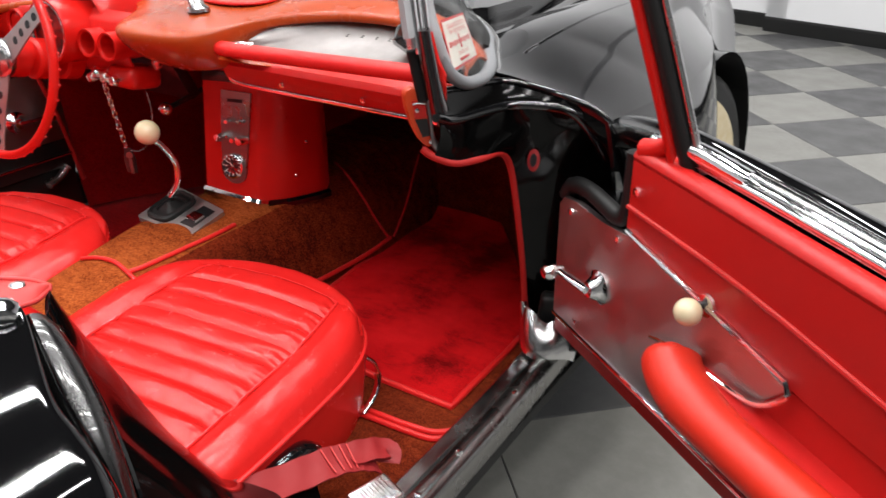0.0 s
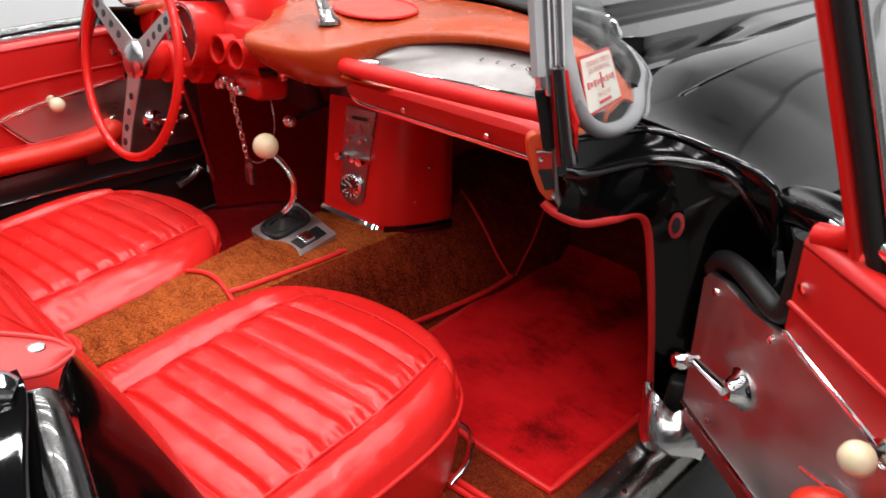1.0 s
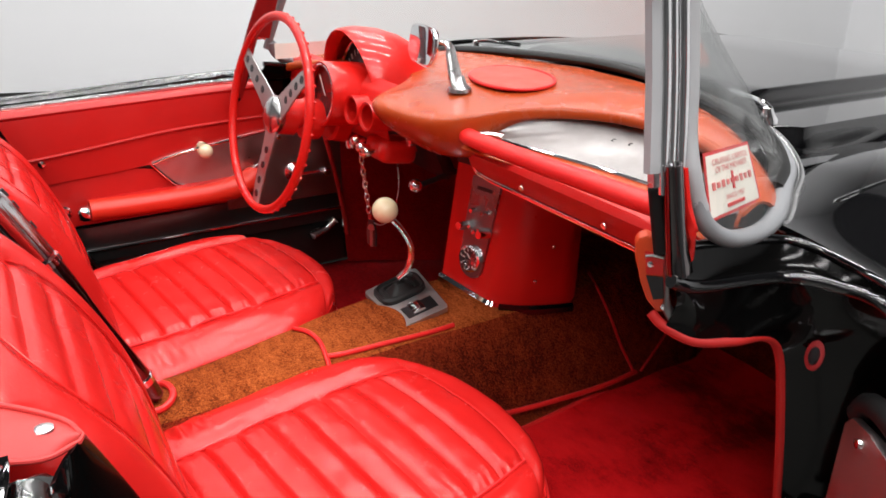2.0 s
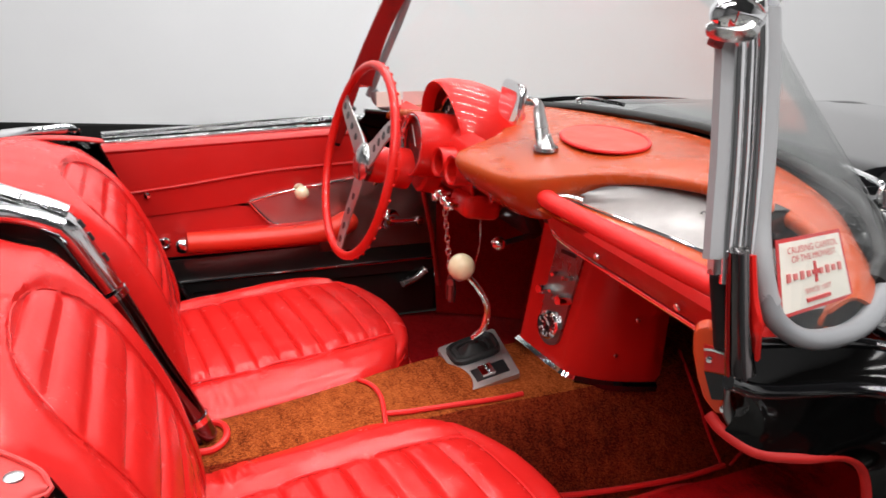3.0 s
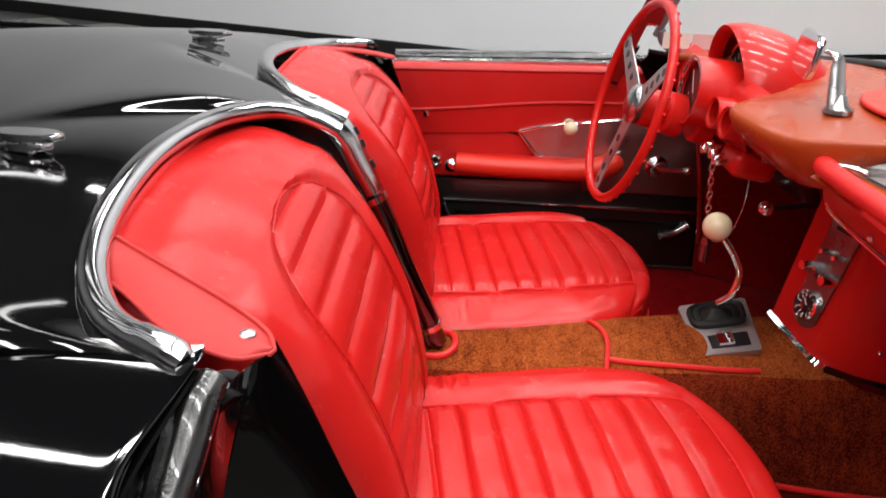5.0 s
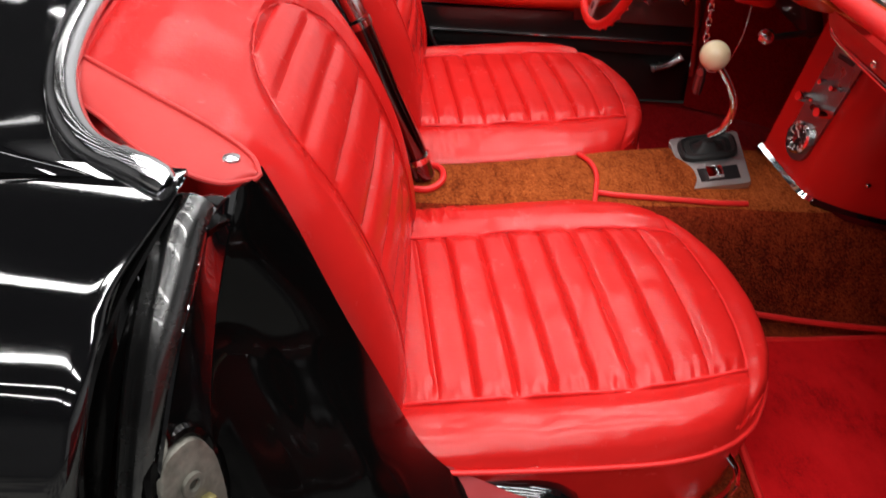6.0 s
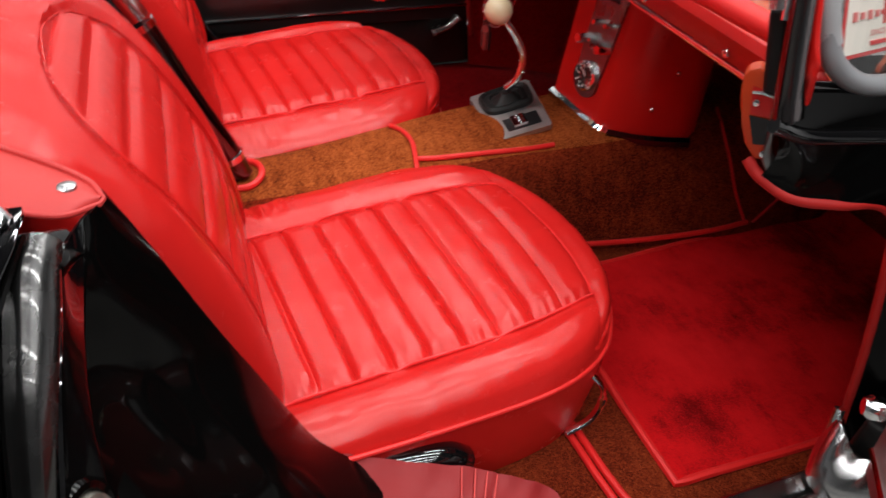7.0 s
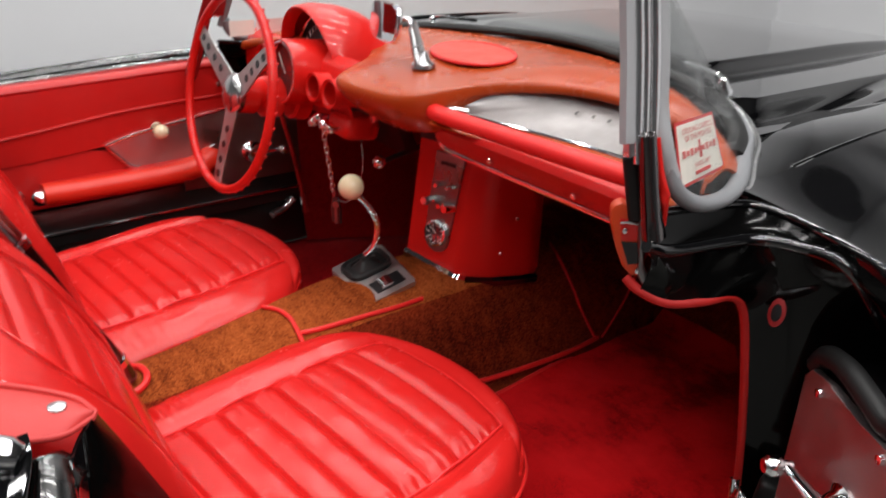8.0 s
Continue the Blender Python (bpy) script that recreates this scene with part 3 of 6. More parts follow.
# ---- sill, floor, tunnel
SILLP = [(-0.036, -0.060), (-0.036, 0.005), (-0.032, 0.008), (-0.014, 0.006), (-0.012, 0.003), (-0.009, 0.006), (-0.002, 0.011), (0.008, 0.013), (0.017, 0.010), (0.024, 0.002), (0.027, -0.012), (0.027, -0.035), (0.0, -0.05)]
for sign in (-1, 1):
    prof = SILLP if sign < 0 else [(-x, z) for x, z in reversed(SILLP)]
    part("door_sill", sweep([(-0.27, sign * 0.725, 0.395), (0.0, sign * 0.725, 0.392), (0.30, sign * 0.722, 0.392), (0.56, sign * 0.715, 0.395)], prof), M["sillmetal"] if sign < 0 else M["dull_black"], car, "worn metal door sill" if sign < 0 else "black door sill")
    for x in (-0.18, -0.02, 0.10, 0.20, 0.36):
        screw(car, (x, sign * 0.731, 0.4045), (0, 0, 1), 0.0055)
    part("rocker", sweep([(-0.32, sign * 0.748, 0.35), (0.6, sign * 0.742, 0.35)], [(-0.12, -0.14), (-0.008, 0.012), (0.006, 0.012), (0.010, 0.0), (-0.09, -0.14)]), M["rubber"], car, "black rocker strip")

FLOOR = 0.318
part("sill_riser", rbox((0.86, 0.035, 0.13), pose(0.10, 0.688, 0.40), 0.006), M["dull_black"], car)


def tunnel_section(x):
    """Half width of the top, height, foot half width of the tunnel at x."""
    k = smooth01((x + 0.15) / 0.6)
    k2 = smooth01((x - 0.45) / 0.5)
    return 0.060 + 0.040 * k, 0.478 + 0.018 * k + 0.03 * k2, 0.115 + 0.030 * k + 0.055 * smooth01((x - 0.30) / 0.4)


def tunnel_centre(x):
    return -0.010 + 0.045 * smooth01((x + 0.1) / 0.5)


def tunnel(v0, v1, nv):
    def f(u, v):
        v = v0 + (v1 - v0) * v
        x = -0.14 + 1.28 * u
        a, h, b = tunnel_section(x)
        c = tunnel_centre(x)
        s = 2 * v - 1
        k = abs(s)
        if k < 0.45:
            y, z = a * k / 0.45, h + 0.008 * (1 - (k / 0.45) ** 2)
        else:
            w = (k - 0.45) / 0.55
            y = a + (b - a) * (w + 0.12 * math.sin(math.pi * w))
            z = h + (FLOOR - h) * w ** 1.25
        return V(x, c + math.copysign(y, s), z)
    return sheet(f, 60, nv, 0.006)


def on_tunnel(x, y, lift=0.004):
    """A point on the tunnel's carpet."""
    a, h, b = tunnel_section(x)
    c = tunnel_centre(x)
    k = abs(y - c)
    if k <= a:
        return V(x, y, h + 0.008 * (1 - (k / a) ** 2) + lift)
    w = min(1.0, (k - a) / (b - a) * 0.8)
    return V(x, y, h + (FLOOR - h) * w ** 1.25 + lift)


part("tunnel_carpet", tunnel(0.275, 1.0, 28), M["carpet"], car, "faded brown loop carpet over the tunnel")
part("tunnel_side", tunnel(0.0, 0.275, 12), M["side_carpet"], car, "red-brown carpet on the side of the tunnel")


def floor_carpet(sign):
    def f(u, v):
        x = -0.16 + 1.34 * u
        z = FLOOR + 0.002
        if x > 0.98:
            z += (x - 0.98) * 1.4
            x -= (x - 0.98) * 0.4
        return V(x, 0.045 + sign * (0.09 + (0.645 if sign < 0 else 0.56) * v), z)
    return sheet(f, 40, 14, 0.006)


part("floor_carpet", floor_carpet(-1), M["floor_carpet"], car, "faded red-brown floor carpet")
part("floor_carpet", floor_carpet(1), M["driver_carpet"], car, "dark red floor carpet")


def floor_pan():
    return rbox((1.45, 1.40, 0.03), pose(0.45, 0, FLOOR - 0.03), 0.004)


part("floor_pan", floor_pan(), M["dull_black"], car)
part("firewall", rbox((0.03, 1.20, 0.55), pose(1.14, 0, 0.60), 0.004), M["dull_black"], car)
part("bulkhead", rbox((0.02, 1.24, 0.40), pose(-0.42, 0, 0.52, 0, -20, 0), 0.004), M["dull_black"], car)

# front side panels of the footwells
for sign in (-1, 1):
    lo = [(0.535, sign * 0.660, 0.33), (0.64, sign * 0.612, 0.33), (0.82, sign * 0.50, 0.33), (1.0, sign * 0.36, 0.33), (1.12, sign * 0.26, 0.33)]
    hi = [(0.495, sign * 0.662, 0.80), (0.62, sign * 0.630, 0.82), (0.80, sign * 0.56, 0.83), (1.0, sign * 0.46, 0.83), (1.12, sign * 0.40, 0.83)]
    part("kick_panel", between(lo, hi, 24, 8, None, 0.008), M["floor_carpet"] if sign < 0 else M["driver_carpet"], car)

# hinge pillar, jamb ledge and the edge of the fender round the front of the door opening
LACE = [(0.535, 0.656, 0.41), (0.512, 0.655, 0.55), (0.482, 0.654, 0.68), (0.462, 0.653, 0.738), (0.430, 0.654, 0.763), (0.388, 0.650, 0.767), (0.352, 0.630, 0.767), (0.332, 0.605, 0.778)]
LEDGE = [(0.575, 0.790, 0.41), (0.570, 0.790, 0.58), (0.535, 0.785, 0.74), (0.485, 0.750, 0.818), (0.470, 0.702, 0.830), (0.436, 0.660, 0.832), (0.345, 0.634, 0.832), (0.304, 0.630, 0.846)]
LIP = [(0.545, 0.832, 0.41), (0.540, 0.832, 0.58), (0.518, 0.822, 0.74), (0.500, 0.790, 0.815), (0.492, 0.730, 0.840), (0.485, 0.640, 0.852), (0.420, 0.616, 0.858), (0.330, 0.612, 0.868)]
for sign in (-1, 1):
    s3 = lambda pts: [(x, sign * y, z) for x, y, z in pts]
    part("hinge_pillar", between(s3(LACE), s3(LEDGE), 40, 10, (0.012, 0, 0), 0.004), M["jamb"], car, "black door hinge pillar")
    part("jamb_ledge", between(s3(LEDGE), s3(LIP), 40, 6, (0.0, 0, -0.010), 0.004), M["jamb"], car)
    part("ledge_edge", tube(spline(s3(LEDGE[2:]), 8), 0.007, 10), M["black"], car)
    part("fender_lip", tube(spline([(x - 0.003, y, z + 0.002) for x, y, z in s3(LIP[2:])], 8), 0.0055, 10), M["black"], car)
    part("windlace", tube(spline(s3(LACE + [(0.326, 0.590, 0.789)]), 8), 0.0058, 10), M["windlace"], car, "red fabric windlace round the opening")
# Oval hole built as a plate: dark inside and red reflection put into colours.
m4 = towards((0.474, -0.688, 0.744), (-1, -0.25, 0.25)) @ Matrix.Diagonal((0.72, 1.30, 1, 1))
hole_rim = part("pillar_hole", lathe([(0.013, 0), (0.013, 0.002), (0.011, 0.003), (0.0005, 0.003)], 20, m4), M["webbing"], car, "small oval hole in the pillar, red reflection in its rim colour")
part("hole_centre", lathe([(0.008, 0.003), (0.007, 0.005), (0.0005, 0.0055)], 16, m4), M["dial"], hole_rim)

# cast sill corner in front of the opening: a saddle between two horns, rubber in the dip
CAST_TOP = [(0.505, -0.672, 0.466), (0.490, -0.685, 0.474), (0.491, -0.702, 0.458), (0.496, -0.715, 0.451), (0.507, -0.727, 0.456), (0.520, -0.741, 0.451), (0.530, -0.756, 0.434)]
CAST_FOOT = [(0.498, -0.668, 0.408), (0.470, -0.690, 0.408), (0.463, -0.704, 0.405), (0.466, -0.718, 0.405), (0.478, -0.735, 0.404), (0.494, -0.748, 0.400), (0.508, -0.757, 0.392)]
corner = part("sill_corner", between(CAST_TOP, CAST_FOOT, 40, 14, (-0.007, -0.002, 0.002), 0.007), M["polished"], car, "polished metal corner casting of the sill")
part("corner_rib", tube(spline([(0.503, -0.664, 0.478), (0.499, -0.668, 0.455), (0.494, -0.672, 0.425)], 6), 0.0065, 12, flat=0.7), M["chrome"], corner)
part("corner_lip", tube(spline([(x - 0.002, y, z + 0.001) for x, y, z in CAST_TOP], 8), 0.0036, 10), M["polished"], corner)
part("corner_crease", tube(spline([(0.482, -0.716, 0.432), (0.473, -0.722, 0.424), (0.466, -0.722, 0.410)], 6), 0.0034, 8), M["polished"], corner)
part("corner_rubber", rbox((0.030, 0.042, 0.060), pose(0.522, -0.708, 0.468, 6, -8, 25), 0.012, 4), M["rubber"], car, "black rubber block in the sill corner")

# ---- front body


FENDER_IN = [(0.488, 0.600), (0.575, 0.540), (0.64, 0.49), (0.70, 0.44), (0.80, 0.43), (2.1, 0.40)]


def fender_line(x):
    """How far on, the inner edge, the shoulder and the top of the fender at x."""
    u = max(0.0, (x - 0.488) / 1.55) ** (1 / 1.3)
    y0 = FENDER_IN[-1][1]
    for (xa, ya), (xb, yb) in zip(FENDER_IN, FENDER_IN[1:]):
        if x <= xb:
            y0 = ya + (yb - ya) * max(0.0, x - xa) / (xb - xa)
            break
    return u, y0, 0.79 + 0.02 * smooth01(u * 4) - 0.27 * smooth01((u - 0.30) / 0.62), 0.858 - 0.012 * u - 0.09 * smooth01((u - 0.78) / 0.22)


def fender_top(x, y):
    """Height of the fender's upper side."""
    u, y0, y1, top = fender_line(x)
    s = max(0.0, (y - y0) / (y1 - y0))
    return top + 0.040 * smooth01(u / 0.34) * math.sin(math.pi * min(1, s * 1.02)) - 0.006 * s - 0.039 * s ** (2.0 + 2.5 * u)


def fender(sign):
    def f(u, v):
        # u forward, v from the hood's edge outwards and down
        x = 0.488 + 1.55 * u ** 1.3
        u, y0, y1, top = fender_line(x)
        if v < 0.6:
            y = y0 + (y1 - y0) * v / 0.6
            z = fender_top(x, y)
        else:
            s = (v - 0.6) / 0.4
            y = y1 + 0.035 * math.sin(math.pi * s * 0.7)
            z = top - 0.045 - 0.42 * s ** 1.15
            wx = (x - 1.40) / 0.37
            if abs(wx) < 1:
                z = max(z, 0.34 + 0.37 * math.sqrt(1 - wx * wx))
        return V(x, sign * y, z)
    return sheet(f, 90, 60, 0.006)


part("front_fender", fender(-1), M["black"], car, "glossy black front fender")
part("front_fender", fender(1), M["black"], car, "glossy black front fender")


def hood():
    def f(u, v):
        s = 2 * v - 1
        k = abs(s)
        x = 0.74 + 1.28 * u - 0.30 * k ** 2.4 * (1 - u)
        yo = min(0.430, 0.375 + 0.80 * max(0.0, x - 0.70))
        if k < 0.78:
            y = yo * k / 0.78
        elif k < 0.86:
            y = yo + 0.013 * (k - 0.78) / 0.08
        else:
            y = yo + 0.013 + (0.492 - yo) * (k - 0.86) / 0.14
        z = 0.898 - 0.010 * u - 0.13 * smooth01((u - 0.6) / 0.4)
        # a raised middle field and an outer step, both facing the sides
        z += 0.022 * smooth01((x - 0.74) / 0.12) * (1 - smooth01((x - 1.20) / 0.6)) * (1 - smooth01((y - 0.285) / 0.022))
        z += 0.004 - 0.024 * (1 - 0.8 * smooth01((x - 0.80) / 0.34)) * smooth01((k - 0.78) / 0.08) - 0.018 * smooth01((x - 0.68) / 0.08) * (1 - smooth01((x - 0.86) / 0.30)) * smooth01((k - 0.78) / 0.05) * (1 - smooth01((k - 0.86) / 0.10))
        return V(x, math.copysign(y, s), z)
    return sheet(f, 90, 200, 0.006)


part("hood", hood(), M["black"], car, "glossy black hood with raised ridges")
for sign in (-1, 1):
    spear = [V(x, sign * y, fender_top(x, y) + 0.003) for x, y in [(0.604 + 0.033 * i, 0.600 + 0.011 * smooth01(i / 8)) for i in range(28)]]
    part("fender_spear", tube(spear, 0.0042, 8, flat=0.9, scale=lambda s: 1.3 - 0.7 * s if s > 0.04 else 0.6 + 17 * s), M["black"], car)
    part("spear_tip", tube([spear[0] + V(-0.012, 0, -0.004), spear[0] + V(0.0, 0, 0.001), spear[1] + V(0.005, 0, 0.001)], 0.0045, 10), M["chrome"], car)

# cowl between the glass and the fender edge
for sign in (-1, 1):
    a = [(0.420, sign * 0.612, 0.858), (0.485, sign * 0.606, 0.856), (0.56, sign * 0.56, 0.862), (0.63, sign * 0.51, 0.870), (0.70, sign * 0.45, 0.874)]
    b = [(0.400, sign * 0.560, 0.868), (0.48, sign * 0.57, 0.870), (0.55, sign * 0.53, 0.878), (0.62, sign * 0.48, 0.886), (0.70, sign * 0.40, 0.892)]
    part("cowl_top", between(a, b, 20, 5, None, 0.004), M["black"], car)
    part("hinge_arm", tube(spline([(0.60, sign * 0.72, 0.64), (0.56, sign * 0.77, 0.655), (0.52, sign * 0.79, 0.65)], 5), 0.016, 10, flat=0.6), M["dull_black"], car)

# front wheel behind the open door
for sign in (-1, 1):
    wm = towards((1.44, sign * 0.555, 0.335), (-0.22 if sign < 0 else 0.22, sign, 0))
    wh = part("wheel", lathe([(0.20, -0.07), (0.19, 0.05), (0.12, 0.065), (0.05, 0.09), (0.0005, 0.10)], 32, wm), M["chrome"], car, "chrome wheel cover")
    part("tyre", lathe([(0.19, -0.085), (0.29, -0.09), (0.325, -0.07), (0.335, 0.0), (0.325, 0.07), (0.295, 0.088)], 40, wm), M["rubber"], wh)
    part("whitewall", lathe([(0.262, 0.0895), (0.25, 0.092), (0.215, 0.086), (0.215, 0.082), (0.25, 0.087), (0.26, 0.0865)], 40, wm), M["cream"], wh, "cream whitewall band")

for sign in (-1, 1):
    bumper = spline([(1.80, sign * 0.625, 0.47), (1.90, sign * 0.615, 0.45), (1.99, sign * 0.575, 0.445), (2.055, sign * 0.48, 0.44), (2.07, sign * 0.36, 0.44)], 6)
    part("front_bumper", tube(bumper, 0.024, 12, flat=1.6, scale=lambda k: 0.35 + 0.65 * smooth01(k * 5)), M["chrome"], car, "chrome front bumper end")
    well = [[V(1.40 + 0.40 * math.cos(a), sign * y, 0.32 + 0.40 * math.sin(a)) for a in [math.pi * i / 20 for i in range(21)]] for y in (0.40, 0.70)]
    part("wheel_house", skin(well, False, False), M["dull_black"], car)
part("tail_panel", rbox((0.05, 1.62, 0.46), pose(-1.955, 0, 0.50), 0.04, 4), M["black"], car, "glossy black tail panel")
part("nose_panel", rbox((0.08, 1.00, 0.40), pose(2.01, 0, 0.52), 0.05, 4), M["black"], car, "glossy black nose panel")
for sign in (-1, 1):
    wm = towards((-1.12, sign * 0.66, 0.335), (0, sign, 0))
    wh = part("wheel", lathe([(0.20, -0.07), (0.19, 0.05), (0.12, 0.065), (0.05, 0.09), (0.0005, 0.10)], 32, wm), M["chrome"], car, "chrome wheel cover")
    part("tyre", lathe([(0.19, -0.085), (0.29, -0.09), (0.325, -0.07), (0.335, 0.0), (0.325, 0.07), (0.295, 0.088)], 40, wm), M["rubber"], wh)

# ---- windshield
BASE = [(0.348, -0.610, 0.916), (0.358, -0.617, 0.890), (0.389, -0.623, 0.871), (0.444, -0.616, 0.865), (0.500, -0.594, 0.867), (0.570, -0.550, 0.875), (0.630, -0.512, 0.885), (0.690, -0.445, 0.896), (0.740, -0.360, 0.904), (0.785, -0.220, 0.911), (0.810, -0.080, 0.916), (0.815, 0.0, 0.917)]
HEAD = [(0.345, -0.555, 1.150), (0.351, -0.548, 1.154), (0.358, -0.540, 1.158), (0.375, -0.520, 1.166), (0.398, -0.485, 1.175), (0.420, -0.445, 1.182), (0.442, -0.400, 1.188), (0.468, -0.335, 1.194), (0.492, -0.260, 1.199), (0.516, -0.160, 1.204), (0.530, -0.060, 1.207), (0.533, 0.0, 1.208)]
full = lambda h: list(h) + [(x, -y, z) for x, y, z in reversed(h[:-1])]
ws = part("windshield", between(full(BASE), full(HEAD), 60, 14, None, 0.004), M["glass"], car, "clear wraparound windshield glass")
ws.visible_shadow = False
#           height, x of the first rib
POST_X = [(0.79, 0.300), (0.85, 0.303), (0.944, 0.308), (1.024, 0.315), (1.11, 0.319), (1.15, 0.317)]


def post_line(off, dy, z0, z1):
    """Points up the passenger's windshield post, off metres ahead of its first rib."""
    res = []
    for i in range(13):
        z = z0 + (z1 - z0) * i / 12
        k = 0
        while k < len(POST_X) - 2 and z > POST_X[k + 1][0]:
            k += 1
        (za, xa), (zb, xb) = POST_X[k], POST_X[k + 1]
        res.append(V(xa + (xb - xa) * (z - za) / (zb - za) + off, -0.632 + 0.211 * (z - 0.79) + dy, z))
    return res


FRAMEP = [(-0.012, -0.010), (-0.016, 0.0), (-0.010, 0.010), (0.0, 0.013), (0.010, 0.010), (0.016, 0.0), (0.012, -0.010)]
for sign in (-1, 1):
    lower = [V(x, -sign * y, z) for x, y, z in spline(BASE, 8)]
    part("glass_seal", tube(lower[:60], 0.0108, 12, flat=0.85, scale=lambda s: 0.86 + 0.14 * smooth01(s / 0.1) - 0.6 * smooth01((s - 0.6) / 0.4)), M["seal"], ws, "grey rubber glass seal")
    base_trim = [q + V(0.010, sign * 0.008, -0.008) for q in lower]
    part("base_trim", tube(base_trim[30:], 0.006, 10), M["satin"], ws)
    head = [V(x, -sign * y, z + 0.006) for x, y, z in spline(HEAD, 8)]
    part("header", sweep(head, FRAMEP), M["chrome"], ws, "chrome windshield header")
    # post: chrome ribs, a pale inner channel and red backing
    if sign < 0:
        line = lambda off, dy, z0, z1: post_line(off, dy, z0, z1)
    else:
        p0, p1 = V(0.266, 0.632, 0.790), V(0.390, 0.556, 1.150)
        line = lambda off, dy, z0, z1: [p0.lerp(p1, (z0 + (z1 - z0) * i / 12 - 0.79) / 0.36) + V(off * 0.7 - 0.010 * math.sin(math.pi * i / 12), dy, 0) for i in range(13)]
    bar = lambda a, b: [(-a, -b), (a, -b), (a, b), (-a, b)]
    part("post_channel", sweep(line(-0.0085, 0.004 * -sign, 0.945, 1.120), bar(0.0045, 0.0085), up=(1, 0, 0)), M["pale"] if sign < 0 else M["dull_black"], ws, "pale grey windshield post channel")
    part("post_web", sweep(line(0.014, 0.006 * -sign, 0.93, 1.145), bar(0.004, 0.024 if sign < 0 else 0.015), up=(1, 0, 0)), M["satin"] if sign < 0 else M["edge_shaded_red"], ws, "bright metal web of the post")
    for off, r in ((0.0, 0.0058), (0.0105, 0.0048), (0.0230, 0.0066)):
        part("post_rib", tube(line(off, 0.0, 0.925, 1.150), r, 12, scale=lambda k: 0.8 + 0.2 * smooth01(k * 3)), M["post_chrome"], ws)
    if sign < 0:
        part("post_gasket", tube(spline(line(0.0345, 0.002, 1.145, 0.975)[::3] + [V(0.3435, -0.604, 0.940), V(0.348, -0.610, 0.916), V(0.352, -0.613, 0.905)], 6), 0.0092, 12), M["pale"], ws, "pale grey glass gasket")
        # foot of the post: tapering chrome stem between red edges, a dark slot beside it
        stem = [V(0.313, -0.606, 0.955), V(0.316, -0.612, 0.915), V(0.319, -0.620, 0.870), V(0.320, -0.626, 0.848)]
        # Dark surroundings mirrored by the stem are put into its metal colour.
        part("post_stem", tube(spline(stem, 6), 0.0125, 14, flat=0.75, scale=lambda k: 0.95 + 0.25 * k), M["darkened"], ws, "chrome foot of the post, dark reflection in its colour")
        part("stem_groove", tube([q + V(-0.004, -0.009, 0) for q in spline(stem, 5)], 0.0028, 8), M["dial"], ws)
        part("post_slot", rbox((0.014, 0.016, 0.074), pose(0.322, -0.589, 0.892, -11, -2, 40), 0.005, 3), M["rubber"], ws, "black rubber seat of the post")
        part("post_edge", tube(spline([(0.331, -0.603, 0.948), (0.331, -0.613, 0.915), (0.332, -0.623, 0.892), (0.338, -0.620, 0.872), (0.345, -0.615, 0.850)], 6), 0.0036, 8, flat=1.5), M["red_paint"], ws, "red painted edge of the post")
        crown = towards((0.318, -0.560, 1.143), (0.15, -0.35, 1))
        part("post_cap", lathe([(0.030, -0.010), (0.032, -0.004), (0.029, 0.004), (0.018, 0.009), (0.0005, 0.011)], 24, crown @ Matrix.Diagonal((1.05, 0.62, 1, 1))), M["chrome"], ws, "chrome cap of the post")
        part("post_latch", lathe([(0.020, -0.006), (0.021, 0.0), (0.016, 0.005), (0.0005, 0.006)], 20, towards((0.303, -0.572, 1.130), (-0.35, -0.55, 0.75)) @ Matrix.Diagonal((1.0, 0.5, 1, 1))), M["satin"], ws, "oval catch at the top of the post")
        part("catch_tab", rbox((0.011, 0.009, 0.010), pose(0.298, -0.561, 1.119, 0, 20, 0), 0.002), M["edge_shaded_red"], ws)
    else:
        part("post_gasket", tube(spline([V(0.420, 0.556, 1.150), V(0.392, 0.578, 1.06), V(0.36, 0.60, 0.97), V(0.340, 0.620, 0.902)], 6), 0.0085, 10), M["seal"], ws)
        # Ordinary red paint here, darkened in colour for the shade it stands in.
        part("post_backing", sweep(line(-0.010, -0.010, 0.80, 1.145), bar(0.003, 0.013), up=(1, 0, 0)), M["edge_shaded_red"], ws, "red painted back of the post, shade in its colour")
        part("post_cap", rbox((0.066, 0.034, 0.022), towards((0.400, 0.556, 1.156), (0.32, -0.2, 0.92)) @ pose(0, 0, 0, 0, 0, 90), 0.009), M["chrome"], ws)
        part("post_stem", tube([V(0.268, 0.640, 0.792), V(0.300, 0.616, 0.880)], 0.010, 12), M["rubber"], ws)
for sign in (-1, 1):
    wp = part("wiper_pivot", lathe([(0.014, -0.006), (0.014, 0.004), (0.009, 0.012), (0.006, 0.022), (0.0005, 0.024)], 16, towards((0.745, sign * 0.385, 0.902), (-0.2, 0, 1))), M["chrome"], car, "chrome wiper pivot")
    part("wiper_arm", tube(spline([(0.745, sign * 0.385, 0.922), (0.757, sign * 0.355, 0.926), (0.785, sign * 0.28, 0.925)], 5), 0.0042, 8), M["chrome"], wp)
# ---- dash


